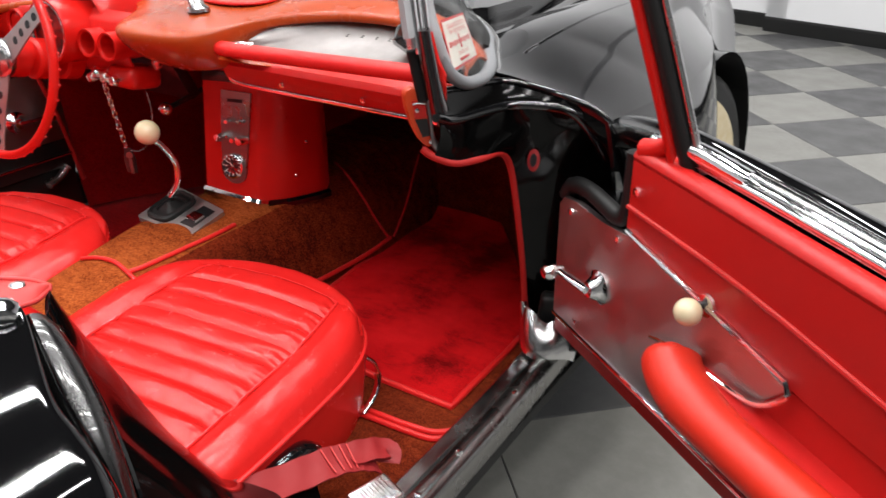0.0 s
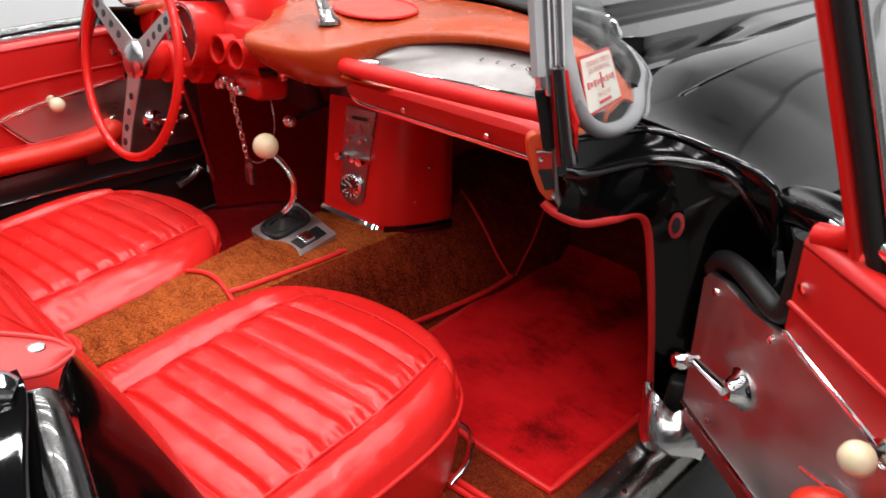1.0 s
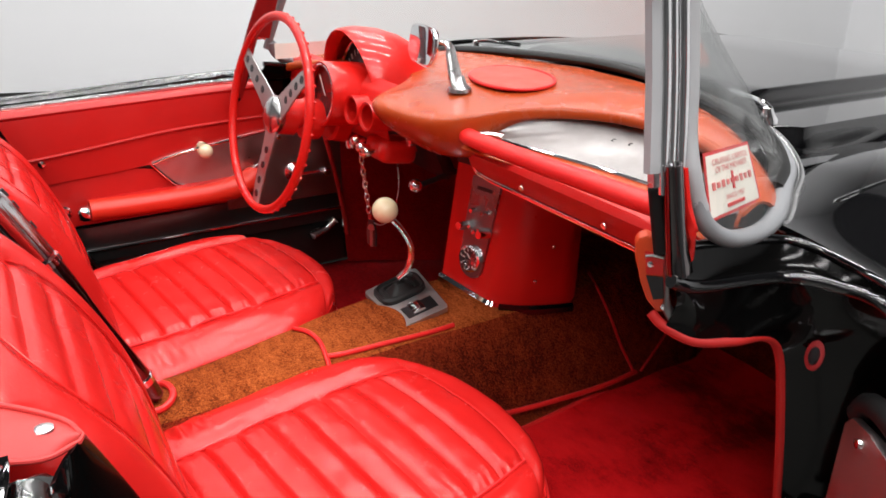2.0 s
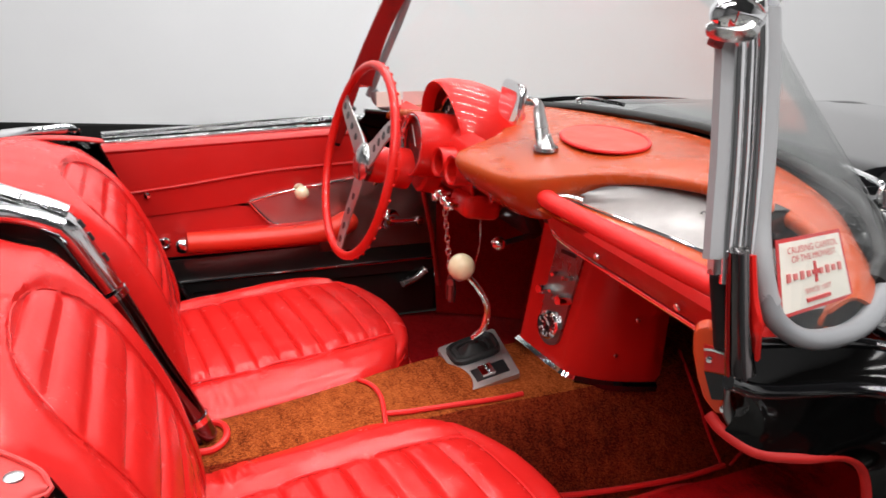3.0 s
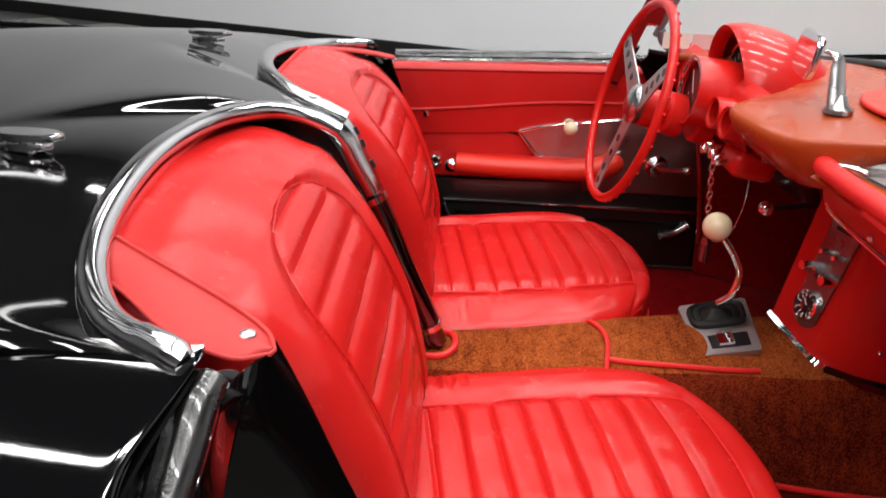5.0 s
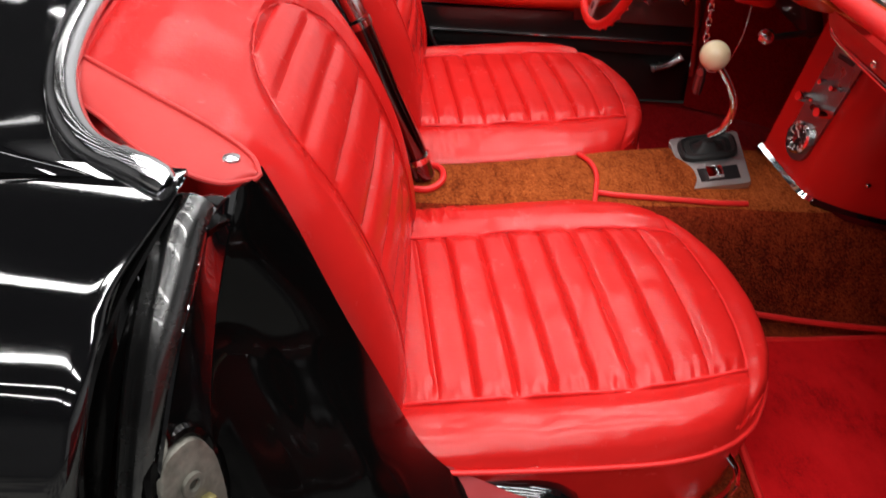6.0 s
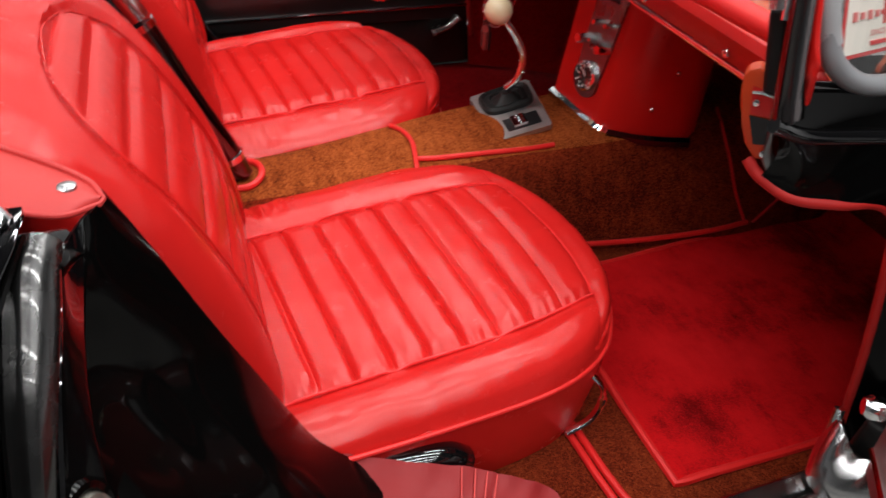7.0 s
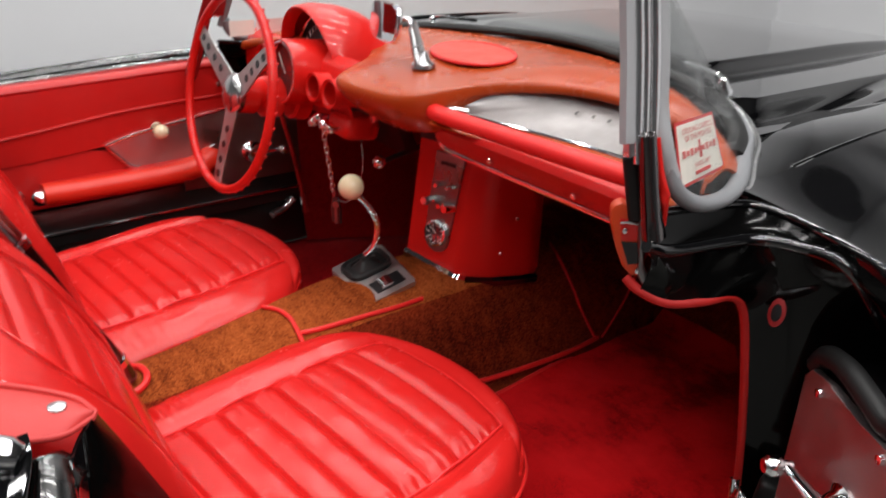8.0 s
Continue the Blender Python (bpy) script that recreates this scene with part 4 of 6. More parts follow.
def lerp_table(tab, y):
    """Smooth reading of a table [(y, values...)]."""
    n = len(tab)
    i = 0
    while i < n - 2 and y > tab[i + 1][0]:
        i += 1
    a, b = tab[i], tab[i + 1]
    h = b[0] - a[0]
    k = max(0.0, min(1.0, (y - a[0]) / h))
    res = []
    for c in range(1, len(a)):
        d = (b[c] - a[c]) / h
        ma = d if i == 0 else 0.5 * (d + (a[c] - tab[i - 1][c]) / (a[0] - tab[i - 1][0]))
        mb = d if i == n - 2 else 0.5 * (d + (tab[i + 2][c] - b[c]) / (tab[i + 2][0] - b[0]))
        res.append((2 * k ** 3 - 3 * k * k + 1) * a[c] + (k ** 3 - 2 * k * k + k) * h * ma + (3 * k * k - 2 * k ** 3) * b[c] + (k ** 3 - k * k) * h * mb)
    return res


#        y      back x, back z, lip x, lip z
TOP = [(-0.62, 0.46, 0.868, 0.400, 0.866), (-0.56, 0.54, 0.880, 0.490, 0.884), (-0.48, 0.60, 0.893, 0.560, 0.896), (-0.38, 0.67, 0.900, 0.600, 0.901), (-0.28, 0.72, 0.904, 0.605, 0.903), (-0.20, 0.75, 0.906, 0.575, 0.903),
       (-0.145, 0.765, 0.907, 0.510, 0.901), (-0.105, 0.775, 0.908, 0.425, 0.893), (-0.06, 0.78, 0.908, 0.385, 0.888), (0.0, 0.78, 0.908, 0.365, 0.888), (0.09, 0.78, 0.908, 0.362, 0.890), (0.125, 0.77, 0.907, 0.392, 0.890), (0.18, 0.765, 0.906, 0.46, 0.895), (0.24, 0.75, 0.906, 0.50, 0.897),
       (0.46, 0.65, 0.898, 0.42, 0.892), (0.56, 0.54, 0.882, 0.40, 0.880), (0.62, 0.46, 0.868, 0.38, 0.866)]


NOSE = [(-0.130, 0.450, 0.838), (-0.085, 0.420, 0.818), (-0.04, 0.412, 0.808), (0.02, 0.410, 0.804), (0.08, 0.405, 0.812), (0.12, 0.420, 0.822), (0.17, 0.455, 0.840)]


def dash_top():
    def f(u, v):
        y = -0.588 + 1.19 * u
        xb, zb, xl, zl = lerp_table(TOP, y)
        if v < 0.5:
            s = v / 0.5
            return V(xb + (xl - xb) * s, y, zb + (zl - zb) * s + 0.010 * math.sin(math.pi * s))
        s = (v - 0.5) / 0.5
        a = s * math.pi * 0.95
        r = 0.011
        roll = V(xl - r * math.sin(a) + 0.03 * max(0, (s - 0.7) / 0.3) ** 2, y, zl - r + r * math.cos(a))
        # between cove and gauges the pad runs down into a rounded front
        w = smooth01((y + 0.135) / 0.05) * (1 - smooth01((y - 0.115) / 0.06))
        if w == 0.0:
            return roll
        x1, z1 = lerp_table(NOSE, y)
        if s > 0.88:
            k = (s - 0.88) / 0.12
            front = V(x1 + 0.035 * k, y, z1 - 0.004 * k)
        else:
            k = s / 0.88
            p = [V(xl, y, zl), V(xl - 0.040, y, zl - 0.002), V(min(xl, x1) - 0.030, y, 0.5 * (zl + z1) + 0.004), V(x1, y, z1)]
            front = p[0] * (1 - k) ** 3 + p[1] * (3 * k * (1 - k) ** 2) + p[2] * (3 * k * k * (1 - k)) + p[3] * k ** 3
        return roll.lerp(front, w)
    return sheet(f, 150, 48, 0.004)


dash = part("dash_pad", dash_top(), M["dash"], car, "orange-red vinyl dash pad")

COVE = [(-0.60, 0.440, 0.862), (-0.52, 0.485, 0.852), (-0.42, 0.507, 0.844), (-0.30, 0.507, 0.840), (-0.22, 0.488, 0.842), (-0.16, 0.460, 0.848), (-0.115, 0.432, 0.857)]


def cove_panel():
    def f(u, v):
        y = -0.585 + 0.472 * u
        xb, zb, xl, zl = lerp_table(TOP, y)
        xc, zc = lerp_table(COVE, y)
        s = v
        return V((xl + 0.012) * (1 - s) + xc * s + 0.012 * math.sin(math.pi * s), y, (zl - 0.016) * (1 - s) + zc * s - 0.004 * math.sin(math.pi * s))
    return sheet(f, 50, 12, 0.003)


cove = part("cove_panel", cove_panel(), M["cove"], car, "brushed aluminium dash cove panel")
tr = [V(lerp_table(COVE, -0.585 + 0.472 * i / 30)[0], -0.585 + 0.472 * i / 30, lerp_table(COVE, -0.585 + 0.472 * i / 30)[1] + 0.002) for i in range(31)]
part("cove_trim", tube(tr, 0.003, 8), M["chrome"], cove)
# name plate: plain bars
for i in range(8):
    y = -0.255 - 0.030 * i
    xb, zb, xl, zl = lerp_table(TOP, y)
    xc, zc = lerp_table(COVE, y)
    s = 0.45
    p = V((xl + 0.012) * (1 - s) + xc * s + 0.010, y, (zl - 0.016) * (1 - s) + zc * s - 0.002)
    n = V(-(zl - 0.016 - zc), 0, xl - xc).normalized()
    bm = joined(rbox((0.005, 0.0013, 0.0015), towards(tuple(p + n * 0.002), tuple(n), (1, 0, 0)) @ pose(0, 0.0026, 0), 0.0004, 1), rbox((0.005, 0.0013, 0.0015), towards(tuple(p + n * 0.002), tuple(n), (1, 0, 0)) @ pose(0, -0.0026, 0), 0.0004, 1),
                rbox((0.0012, 0.006, 0.0015), towards(tuple(p + n * 0.002), tuple(n), (1, 0, 0)) @ pose(-0.002, 0, 0), 0.0004, 1))
    part("nameplate_bar", bm, M["dial"], cove)


def dash_front():
    def f(u, v):
        y = -0.62 + 0.545 * u
        xc, zc = lerp_table(COVE, min(-0.115, max(-0.60, y)))
        pts = [(xc, zc), (xc - 0.03, zc - 0.006), (0.435, 0.832), (0.428, 0.822), (0.432, 0.806), (0.440, 0.790), (0.450, 0.786), (0.50, 0.770), (0.58, 0.745)]
        k = v * (len(pts) - 1)
        i = min(int(k), len(pts) - 2)
        a, b = pts[i], pts[i + 1]
        return V(a[0] + (b[0] - a[0]) * (k - i), y, a[1] + (b[1] - a[1]) * (k - i))
    return sheet(f, 40, 24, 0.004)


part("dash_front", dash_front(), M["vinyl"], car, "red vinyl lower dash")
ledge = sheet(lambda u, v: V(lerp_table(COVE, -0.60 + 0.485 * u)[0] + 0.002 - 0.045 * v, -0.60 + 0.485 * u, lerp_table(COVE, -0.60 + 0.485 * u)[1] + 0.001 - 0.006 * v - 0.008 * v * v), 40, 5, 0.003)
part("dash_ledge", ledge, M["dash"], car)
strip = spline([(0.442, -0.072, 0.815), (0.440, -0.078, 0.798), (0.441, -0.10, 0.788), (0.441, -0.20, 0.786), (0.441, -0.40, 0.786), (0.441, -0.60, 0.786)], 8)
part("dash_strip", sweep(strip, [(-0.003, -0.003), (0.003, -0.003), (0.004, 0.0), (0.003, 0.003), (-0.003, 0.003)]), M["chrome"], car)
grab = spline([(0.425, -0.090, 0.856), (0.405, -0.12, 0.858), (0.400, -0.25, 0.862), (0.398, -0.45, 0.868), (0.400, -0.572, 0.871)], 8)
bar = part("grab_bar", tube(grab, 0.0150, 16, flat=0.85), M["piping"], car, "padded red vinyl grab bar")
part("bar_bracket", tube(spline([(0.452, -0.138, 0.860), (0.432, -0.116, 0.862), (0.404, -0.102, 0.856)], 5), 0.008, 12, flat=0.6), M["satin"], bar)
for y in (-0.22, -0.40, -0.52):
    screw(car, (0.430, y, 0.803), (-1, 0, -0.2), 0.005)
# end cap by the post: an orange frame round a red field, dark below, edged with dull metal
DE = V(0.306, -0.577, 0.870)


def on_end(a, b, h=0.0):
    return DE + V(0.74, -0.67, 0) * a + V(-0.67, -0.74, 0.04) * h + V(0, 0, b)


def end_piece(outline, h0, h1):
    return skin([[on_end(a, b, h) for a, b in outline] for h in (h0, h1)])


END_LINE = [(0.0, -0.004), (0.003, 0.002), (0.011, 0.006), (0.020, 0.001), (0.031, -0.006), (0.033, -0.030), (0.036, -0.055), (0.042, -0.078), (0.029, -0.078), (0.0176, -0.066), (0.009, -0.045), (0.002, -0.022)]
bm = end_piece(END_LINE, -0.022, 0.0)
bmesh.ops.bevel(bm, geom=bm.edges[:], offset=0.0022, segments=2, profile=0.5, affect="EDGES")
de = part("dash_end", bm, M["end_orange"], car, "orange-red dash end")
part("end_field", end_piece([(0.010, -0.011), (0.029, -0.013), (0.0305, -0.036), (0.014, -0.036)], -0.002, 0.0012), M["red_paint"], de, "red field of the dash end")
part("end_recess", end_piece([(0.014, -0.038), (0.031, -0.038), (0.035, -0.062), (0.024, -0.064)], -0.002, 0.0010), M["dial"], de)
part("end_bead", tube([on_end(0.011, -0.016, 0.002), on_end(0.018, -0.0145, 0.003), on_end(0.029, -0.0165, 0.002)], 0.0013, 8), M["satin"], de)
part("end_trim", tube(spline([on_end(0.031, -0.008, 0.001), on_end(0.0335, -0.030, 0.002), on_end(0.0365, -0.056, 0.003), on_end(0.0395, -0.072, 0.003), on_end(0.048, -0.086, 0.003)], 6), 0.0024, 8, flat=1.3, scale=lambda k: 1.0 + 0.8 * smooth01((k - 0.5) / 0.3)), M["radio"], de, "dull metal edge of the dash end")
for a, b in ((0.0165, -0.024), (0.0345, -0.070)):
    screw(de, tuple(on_end(a, b, 0.003)), (-0.67, -0.74, 0.04), 0.0035)
part("pillar_bolt", lathe([(0.0055, -0.004), (0.0052, 0.002), (0.003, 0.0035), (0.0005, 0.004)], 16, towards((0.325, -0.625, 0.831), (-0.6, -0.75, 0.3))), M["copper"], car, "copper-coloured bolt head")

# speaker ring on the pad
ring = [V(0.588 + 0.074 * math.cos(a) + 0.022 * math.sin(a), 0.035 + 0.108 * math.sin(a), 0.9115 + 0.022 * math.cos(a) * 0.074) for a in [2 * math.pi * i / 48 for i in range(48)]]
spk = part("speaker_cover", prism([(q.x, q.y) for q in ring], 0.005, pose(0, 0, 0.911), 0.001), M["speaker"], car, "red oval speaker cover")
part("speaker_ring", tube(ring, 0.0030, 8, closed=True), M["piping"], spk)
# black seal along the base of the glass
seal = [V(q.x - 0.022, q.y, q.z + 0.004) for q in spline(full(BASE[5:]), 6)]
part("glass_base_seal", tube(seal, 0.013, 10, flat=0.7), M["rubber"], car, "black rubber strip under the windshield")

# gauges: speedometer hood, tachometer pod, small gauges
GY = 0.345


def speedo_hood():
    rings = []
    for x, r, z0 in ((0.440, 0.103, 0.868), (0.418, 0.107, 0.869), (0.414, 0.111, 0.869), (0.420, 0.115, 0.869), (0.45, 0.119, 0.868), (0.49, 0.117, 0.865), (0.53, 0.106, 0.862), (0.565, 0.088, 0.858), (0.595, 0.060, 0.858), (0.615, 0.028, 0.860), (0.620, 0.010, 0.862)):
        rings.append([V(x - 0.018 * max(0.0, math.sin(a)), GY - 0.015 * smooth01((x - 0.44) / 0.1) + r * 1.10 * math.cos(a), z0 - 0.035 + (r * 0.94 + 0.030) * math.sin(a) if math.sin(a) > 0 else z0 - 0.035 + 0.05 * math.sin(a)) for a in [2 * math.pi * i / 48 for i in range(48)]])
    return skin(rings, True, False)


hood_ob = part("speedometer_hood", speedo_hood(), M["red_paint"], car, "red painted speedometer hood")
face = [(0.100 * math.cos(a), 0.110 * math.sin(a)) for a in [math.pi * i / 24 for i in range(25)]]
gm = towards((0.440, GY, 0.842), (-1, 0, 0.12))
part("speedometer_face", prism(face, 0.004, gm), M["dial"], hood_ob, "black speedometer face")
part("speedometer_rim", tube([gm @ V(x * 0.99, y * 0.99, 0.006) for x, y in face], 0.004, 8), M["chrome"], hood_ob)
for i in range(17):
    a = math.pi * (i + 1) / 18
    part("dial_mark", rbox((0.0022, 0.012, 0.001), gm @ pose(0.080 * math.cos(a), 0.086 * math.sin(a), 0.003) @ pose(0, 0, 0, 0, 0, math.degrees(a) - 90), 0), M["white"], hood_ob)


def pod(name, p, d, r, length, mat, rim=0.004):
    """A round gauge in a tube."""
    pm = towards(p, d)
    o = part(name, lathe([(r * 0.90, -length), (r, -length * 0.7), (r, -0.006), (r * 0.985, 0.0), (r * 0.93, 0.0), (r * 0.91, -(0.012 if r > 0.05 else 0.045))], 32, pm), mat, car)
    deep = 0.012 if r > 0.05 else 0.045
    part("gauge_face", lathe([(r * 0.9, -deep - 0.002), (r * 0.9, -deep), (0.0005, -deep)], 24, pm), M["dial"], o)
    part("gauge_bezel", tube([pm @ V(r * 0.9 * math.cos(a), r * 0.9 * math.sin(a), -0.004) for a in [2 * math.pi * i / 28 for i in range(28)]], rim, 8, closed=True), M["chrome"] if r > 0.05 else mat, o)
    part("gauge_needle", rbox((0.0025, r * 0.75, 0.001), pm @ pose(0, 0, 0, 0, 0, 40) @ pose(0, r * 0.3, 0.002 - deep), 0), M["white"], o)
    return o


pod("tachometer", (0.336, GY - 0.032, 0.856), (-1, -0.02, 0.10), 0.062, 0.17, M["red_paint"])
pod("small_gauge", (0.362, 0.165, 0.838), (-1, -0.05, 0.1), 0.027, 0.09, M["red_paint"], 0.003)
pod("small_gauge", (0.358, 0.222, 0.840), (-1, -0.05, 0.1), 0.027, 0.09, M["red_paint"], 0.003)
pod("small_gauge", (0.385, 0.455, 0.845), (-1, -0.05, 0.1), 0.030, 0.08, M["red_paint"], 0.003)
pod("small_gauge", (0.385, 0.515, 0.845), (-1, -0.05, 0.1), 0.030, 0.08, M["red_paint"], 0.003)


def cluster():
    def f(u, v):
        y = 0.15 + 0.47 * u
        pts = [(0.42, 0.893), (0.40, 0.88), (0.392, 0.86), (0.392, 0.82), (0.40, 0.79), (0.42, 0.772), (0.46, 0.765)]
        k = v * (len(pts) - 1)
        i = min(int(k), len(pts) - 2)
        a, b = pts[i], pts[i + 1]
        return V(a[0] + (b[0] - a[0]) * (k - i), y, a[1] + (b[1] - a[1]) * (k - i) - 0.012 * math.exp(-((y - GY) / 0.09) ** 2) * v)
    return sheet(f, 30, 18, 0.004)


part("gauge_panel", cluster(), M["red_paint"], car, "red painted gauge panel")
# key switch housing, knobs, chain and tag
sw = part("switch_box", rbox((0.075, 0.085, 0.044), pose(0.42, 0.180, 0.768, 0, 8, 0), 0.019, 4), M["red_paint"], car)
for y, z in ((0.215, 0.782), (0.19, 0.775), (0.165, 0.772), (0.235, 0.770)):
    part("switch_knob", lathe([(0.004, 0), (0.004, 0.012), (0.010, 0.014), (0.011, 0.020), (0.008, 0.026), (0.0005, 0.027)], 14, towards((0.382, y, z), (-1, 0, 0.05))), M["chrome"], car)
part("under_dash", rbox((0.03, 0.46, 0.10), pose(0.52, 0.38, 0.745, 0, -25, 0), 0.01), M["dull_black"], car)
part("brake_handle", ball(0.014, pose(0.46, 0.155, 0.695), 16), M["chrome"], car)
part("brake_rod", tube([V(0.47, 0.155, 0.695), V(0.60, 0.155, 0.72)], 0.006, 8), M["dull_black"], car)

# mirror on the pad
mir = part("mirror_stalk", tube(spline([(0.462, 0.012, 0.905), (0.460, 0.018, 0.925), (0.458, 0.028, 0.955), (0.456, 0.036, 0.976), (0.444, 0.058, 0.980)], 6), 0.0095, 12, flat=0.55, scale=lambda s: 1.8 - 1.2 * s), M["satin"], car, "satin metal mirror stalk on the dash")
part("mirror_foot", lathe([(0.021, 0), (0.020, 0.006), (0.012, 0.012), (0.007, 0.026)], 20, pose(0.464, 0.010, 0.902)), M["satin"], mir)
mm = towards((0.432, 0.078, 0.972), (-0.965, 0.20, 0.13))
out = [(0.067 * math.copysign(abs(math.cos(a)) ** 0.4, math.cos(a)), 0.033 * math.copysign(abs(math.sin(a)) ** 0.5, math.sin(a))) for a in [2 * math.pi * i / 32 for i in range(32)]]
part("mirror_shell", prism(out, 0.008, mm, 0.003), M["chrome"], mir, "chrome rear-view mirror")
part("mirror_glass", prism([(x * 0.93, y * 0.9) for x, y in out], 0.002, mm @ pose(0, 0, 0.0048)), M["lens"], mir)

# ---- console below the dash
CON_FOOT = (0.516, 0.502, 0.488, 0.482)      # the foot falls towards the passenger
CF = [V(0.490, 0.103, 0.516), V(0.516, -0.022, 0.502), V(0.536, 0.113, 0.785), V(0.562, -0.020, 0.785)]


def console():
    rings = []
    for t in [i / 10 for i in range(11)]:
        a, b = CF[0].lerp(CF[2], t), CF[1].lerp(CF[3], t)
        side = V(0.652 + 0.012 * t, -0.086 + 0.006 * t, CON_FOOT[3] + (0.785 - CON_FOOT[3]) * t)
        mid = V(0.566 + 0.022 * t, -0.060 + 0.004 * t, CON_FOOT[2] + (0.785 - CON_FOOT[2]) * t)
        front = [a.lerp(b, k) for k in (0.0, 0.3, 0.6, 0.85)]
        turn = spline([b + (a - b) * 0.12, b + V(0.004, -0.006, 0), mid, side], 6)
        rear = [side + V(0.03, 0.012, 0), V(0.69, 0.06, a.z), V(0.672, 0.17, a.z), a + V(0.022, 0.022, 0)]
        rings.append(front + turn[1:] + rear)
    return skin(rings)


con = part("console", console(), M["console_red"], car, "red painted radio console")


def face_at(s, t, lift=0.0):
    """A point of the console's front: s from driver to passenger side, t upwards."""
    q = CF[0].lerp(CF[1], s).lerp(CF[2].lerp(CF[3], s), t)
    n = (CF[1] - CF[0]).cross(CF[2] - CF[0]).normalized()
    n = -n if n.x > 0 else n
    return q + n * lift


def face_pose(s, t, lift=0.0):
    n = face_at(s, t, 1.0) - face_at(s, t, 0.0)
    return towards(tuple(face_at(s, t, lift)), tuple(n))


fpts = []
for i in range(17):
    a = math.pi + math.pi * i / 16
    fpts.append((0.57 + 0.235 * math.cos(a), 0.215 + 0.095 * math.sin(a)))
fpts += [(0.90, 0.80), (0.36, 0.80)]
bm = skin([[face_at(s, t, h) for s, t in fpts] for h in (-0.002, 0.005)])
rp = part("radio_plate", bm, M["radio"], con, "aluminium radio and heater plate")
for s, t, r, l in ((0.40, 0.46, 0.009, 0.026), (0.80, 0.46, 0.009, 0.026), (0.52, 0.58, 0.005, 0.016), (0.74, 0.59, 0.005, 0.016), (0.62, 0.45, 0.006, 0.016), (0.52, 0.47, 0.004, 0.014), (0.70, 0.47, 0.004, 0.014)):
    part("control_knob", lathe([(r, 0), (r, l * 0.8), (r * 0.8, l), (0.0005, l)], 16, face_pose(s, t, 0.005)), M["chrome"], rp)
part("radio_slot", rbox((0.036, 0.007, 0.003), face_pose(0.62, 0.735, 0.006), 0.001), M["dial"], rp)
part("console_slot", rbox((0.125, 0.022, 0.012), face_pose(0.5, 0.90, 0.003), 0.003), M["dull_black"], con, "dark trim across the console top")
ck = face_pose(0.575, 0.25, 0.005)
part("clock_ring", lathe([(0.026, 0), (0.026, 0.007), (0.022, 0.009), (0.021, 0.003)], 28, ck), M["chrome"], rp, "chrome ringed clock")
part("clock_face", lathe([(0.022, 0.002), (0.022, 0.003), (0.0005, 0.003)], 24, ck), M["dial"], rp)
for i in range(12):
    part("clock_mark", rbox((0.0016, 0.005, 0.001), ck @ pose(0, 0, 0, 0, 0, 30 * i) @ pose(0, 0.017, 0.0036), 0), M["white"], rp)
part("clock_hand", rbox((0.0016, 0.013, 0.001), ck @ pose(0, 0, 0, 0, 0, 50) @ pose(0, 0.006, 0.004), 0), M["white"], rp)
FOOTP = [(-0.005, -0.006), (0.006, -0.006), (0.006, 0.004), (0.0, 0.010), (-0.005, 0.008)]
fm = [CF[0] + V(-0.004, 0, 0.003), CF[0].lerp(CF[1], 0.5) + V(-0.005, 0, 0.003), CF[1] + V(-0.004, -0.002, 0.003), CF[1] + V(0.010, -0.020, -0.001)]
part("console_foot", sweep(spline(fm, 6), FOOTP), M["chrome"], con, "chrome foot trim of the console")
fm = [CF[1] + V(0.010, -0.020, -0.001), V(0.566, -0.066, 0.498), V(0.612, -0.085, 0.497), V(0.660, -0.094, 0.494)]
part("console_foot", sweep(spline(fm, 8), FOOTP), M["black"], con, "black foot trim of the console")
for p in ((0.618, -0.0785, 0.620), (0.588, -0.0685, 0.553)):
    screw(con, p, (0.35, -1, 0), 0.0045)
part("console_knob", lathe([(0.005, 0), (0.005, 0.012), (0.011, 0.014), (0.011, 0.022), (0.0005, 0.025)], 14, towards((0.430, 0.09, 0.806), (-1, 0, 0))), M["chrome"], car)

# ---- gear lever and plate
pl = [(0.341, 0.146), (0.337, -0.018), (0.437, -0.012), (0.462, 0.158)]


def on_plate(s, t, h=0.0):
    a = V(pl[0][0], pl[0][1], 0.494).lerp(V(pl[1][0], pl[1][1], 0.492), t)
    b = V(pl[3][0], pl[3][1], 0.514).lerp(V(pl[2][0], pl[2][1], 0.508), t)
    return a.lerp(b, s) + V(-0.15, 0, 1).normalized() * (h + 0.004)


bm = skin([[on_plate(s, t, h) for s, t in ((0, 0.04), (0.04, 0), (0.96, 0), (1, 0.04), (1, 0.96), (0.96, 1), (0.04, 1), (0, 0.96))] for h in (-0.006, 0.003)])
gp = part("shift_plate", bm, M["alu"], car, "aluminium gear shift plate with ash tray")
bm = skin([[on_plate(0.5 + 0.40 * k * math.copysign(abs(math.cos(a)) ** 0.5, math.cos(a)), 0.30 + 0.22 * k * math.copysign(abs(math.sin(a)) ** 0.5, math.sin(a)), h) for a in [2 * math.pi * i / 28 for i in range(28)]]
           for k, h in ((1.08, 0.003), (1.06, 0.010), (0.96, 0.013), (0.86, 0.008), (0.66, 0.010), (0.60, 0.006), (0.40, 0.012), (0.22, 0.020))])
part("shift_boot", bm, M["rubber"], gp, "black rubber shift boot")
bm = skin([[on_plate(s, t, h) for s, t in ((0.24, 0.66), (0.86, 0.66), (0.86, 0.90), (0.24, 0.90))] for h in (0.003, 0.0036)])
part("ash_tray_well", bm, M["dial"], gp)
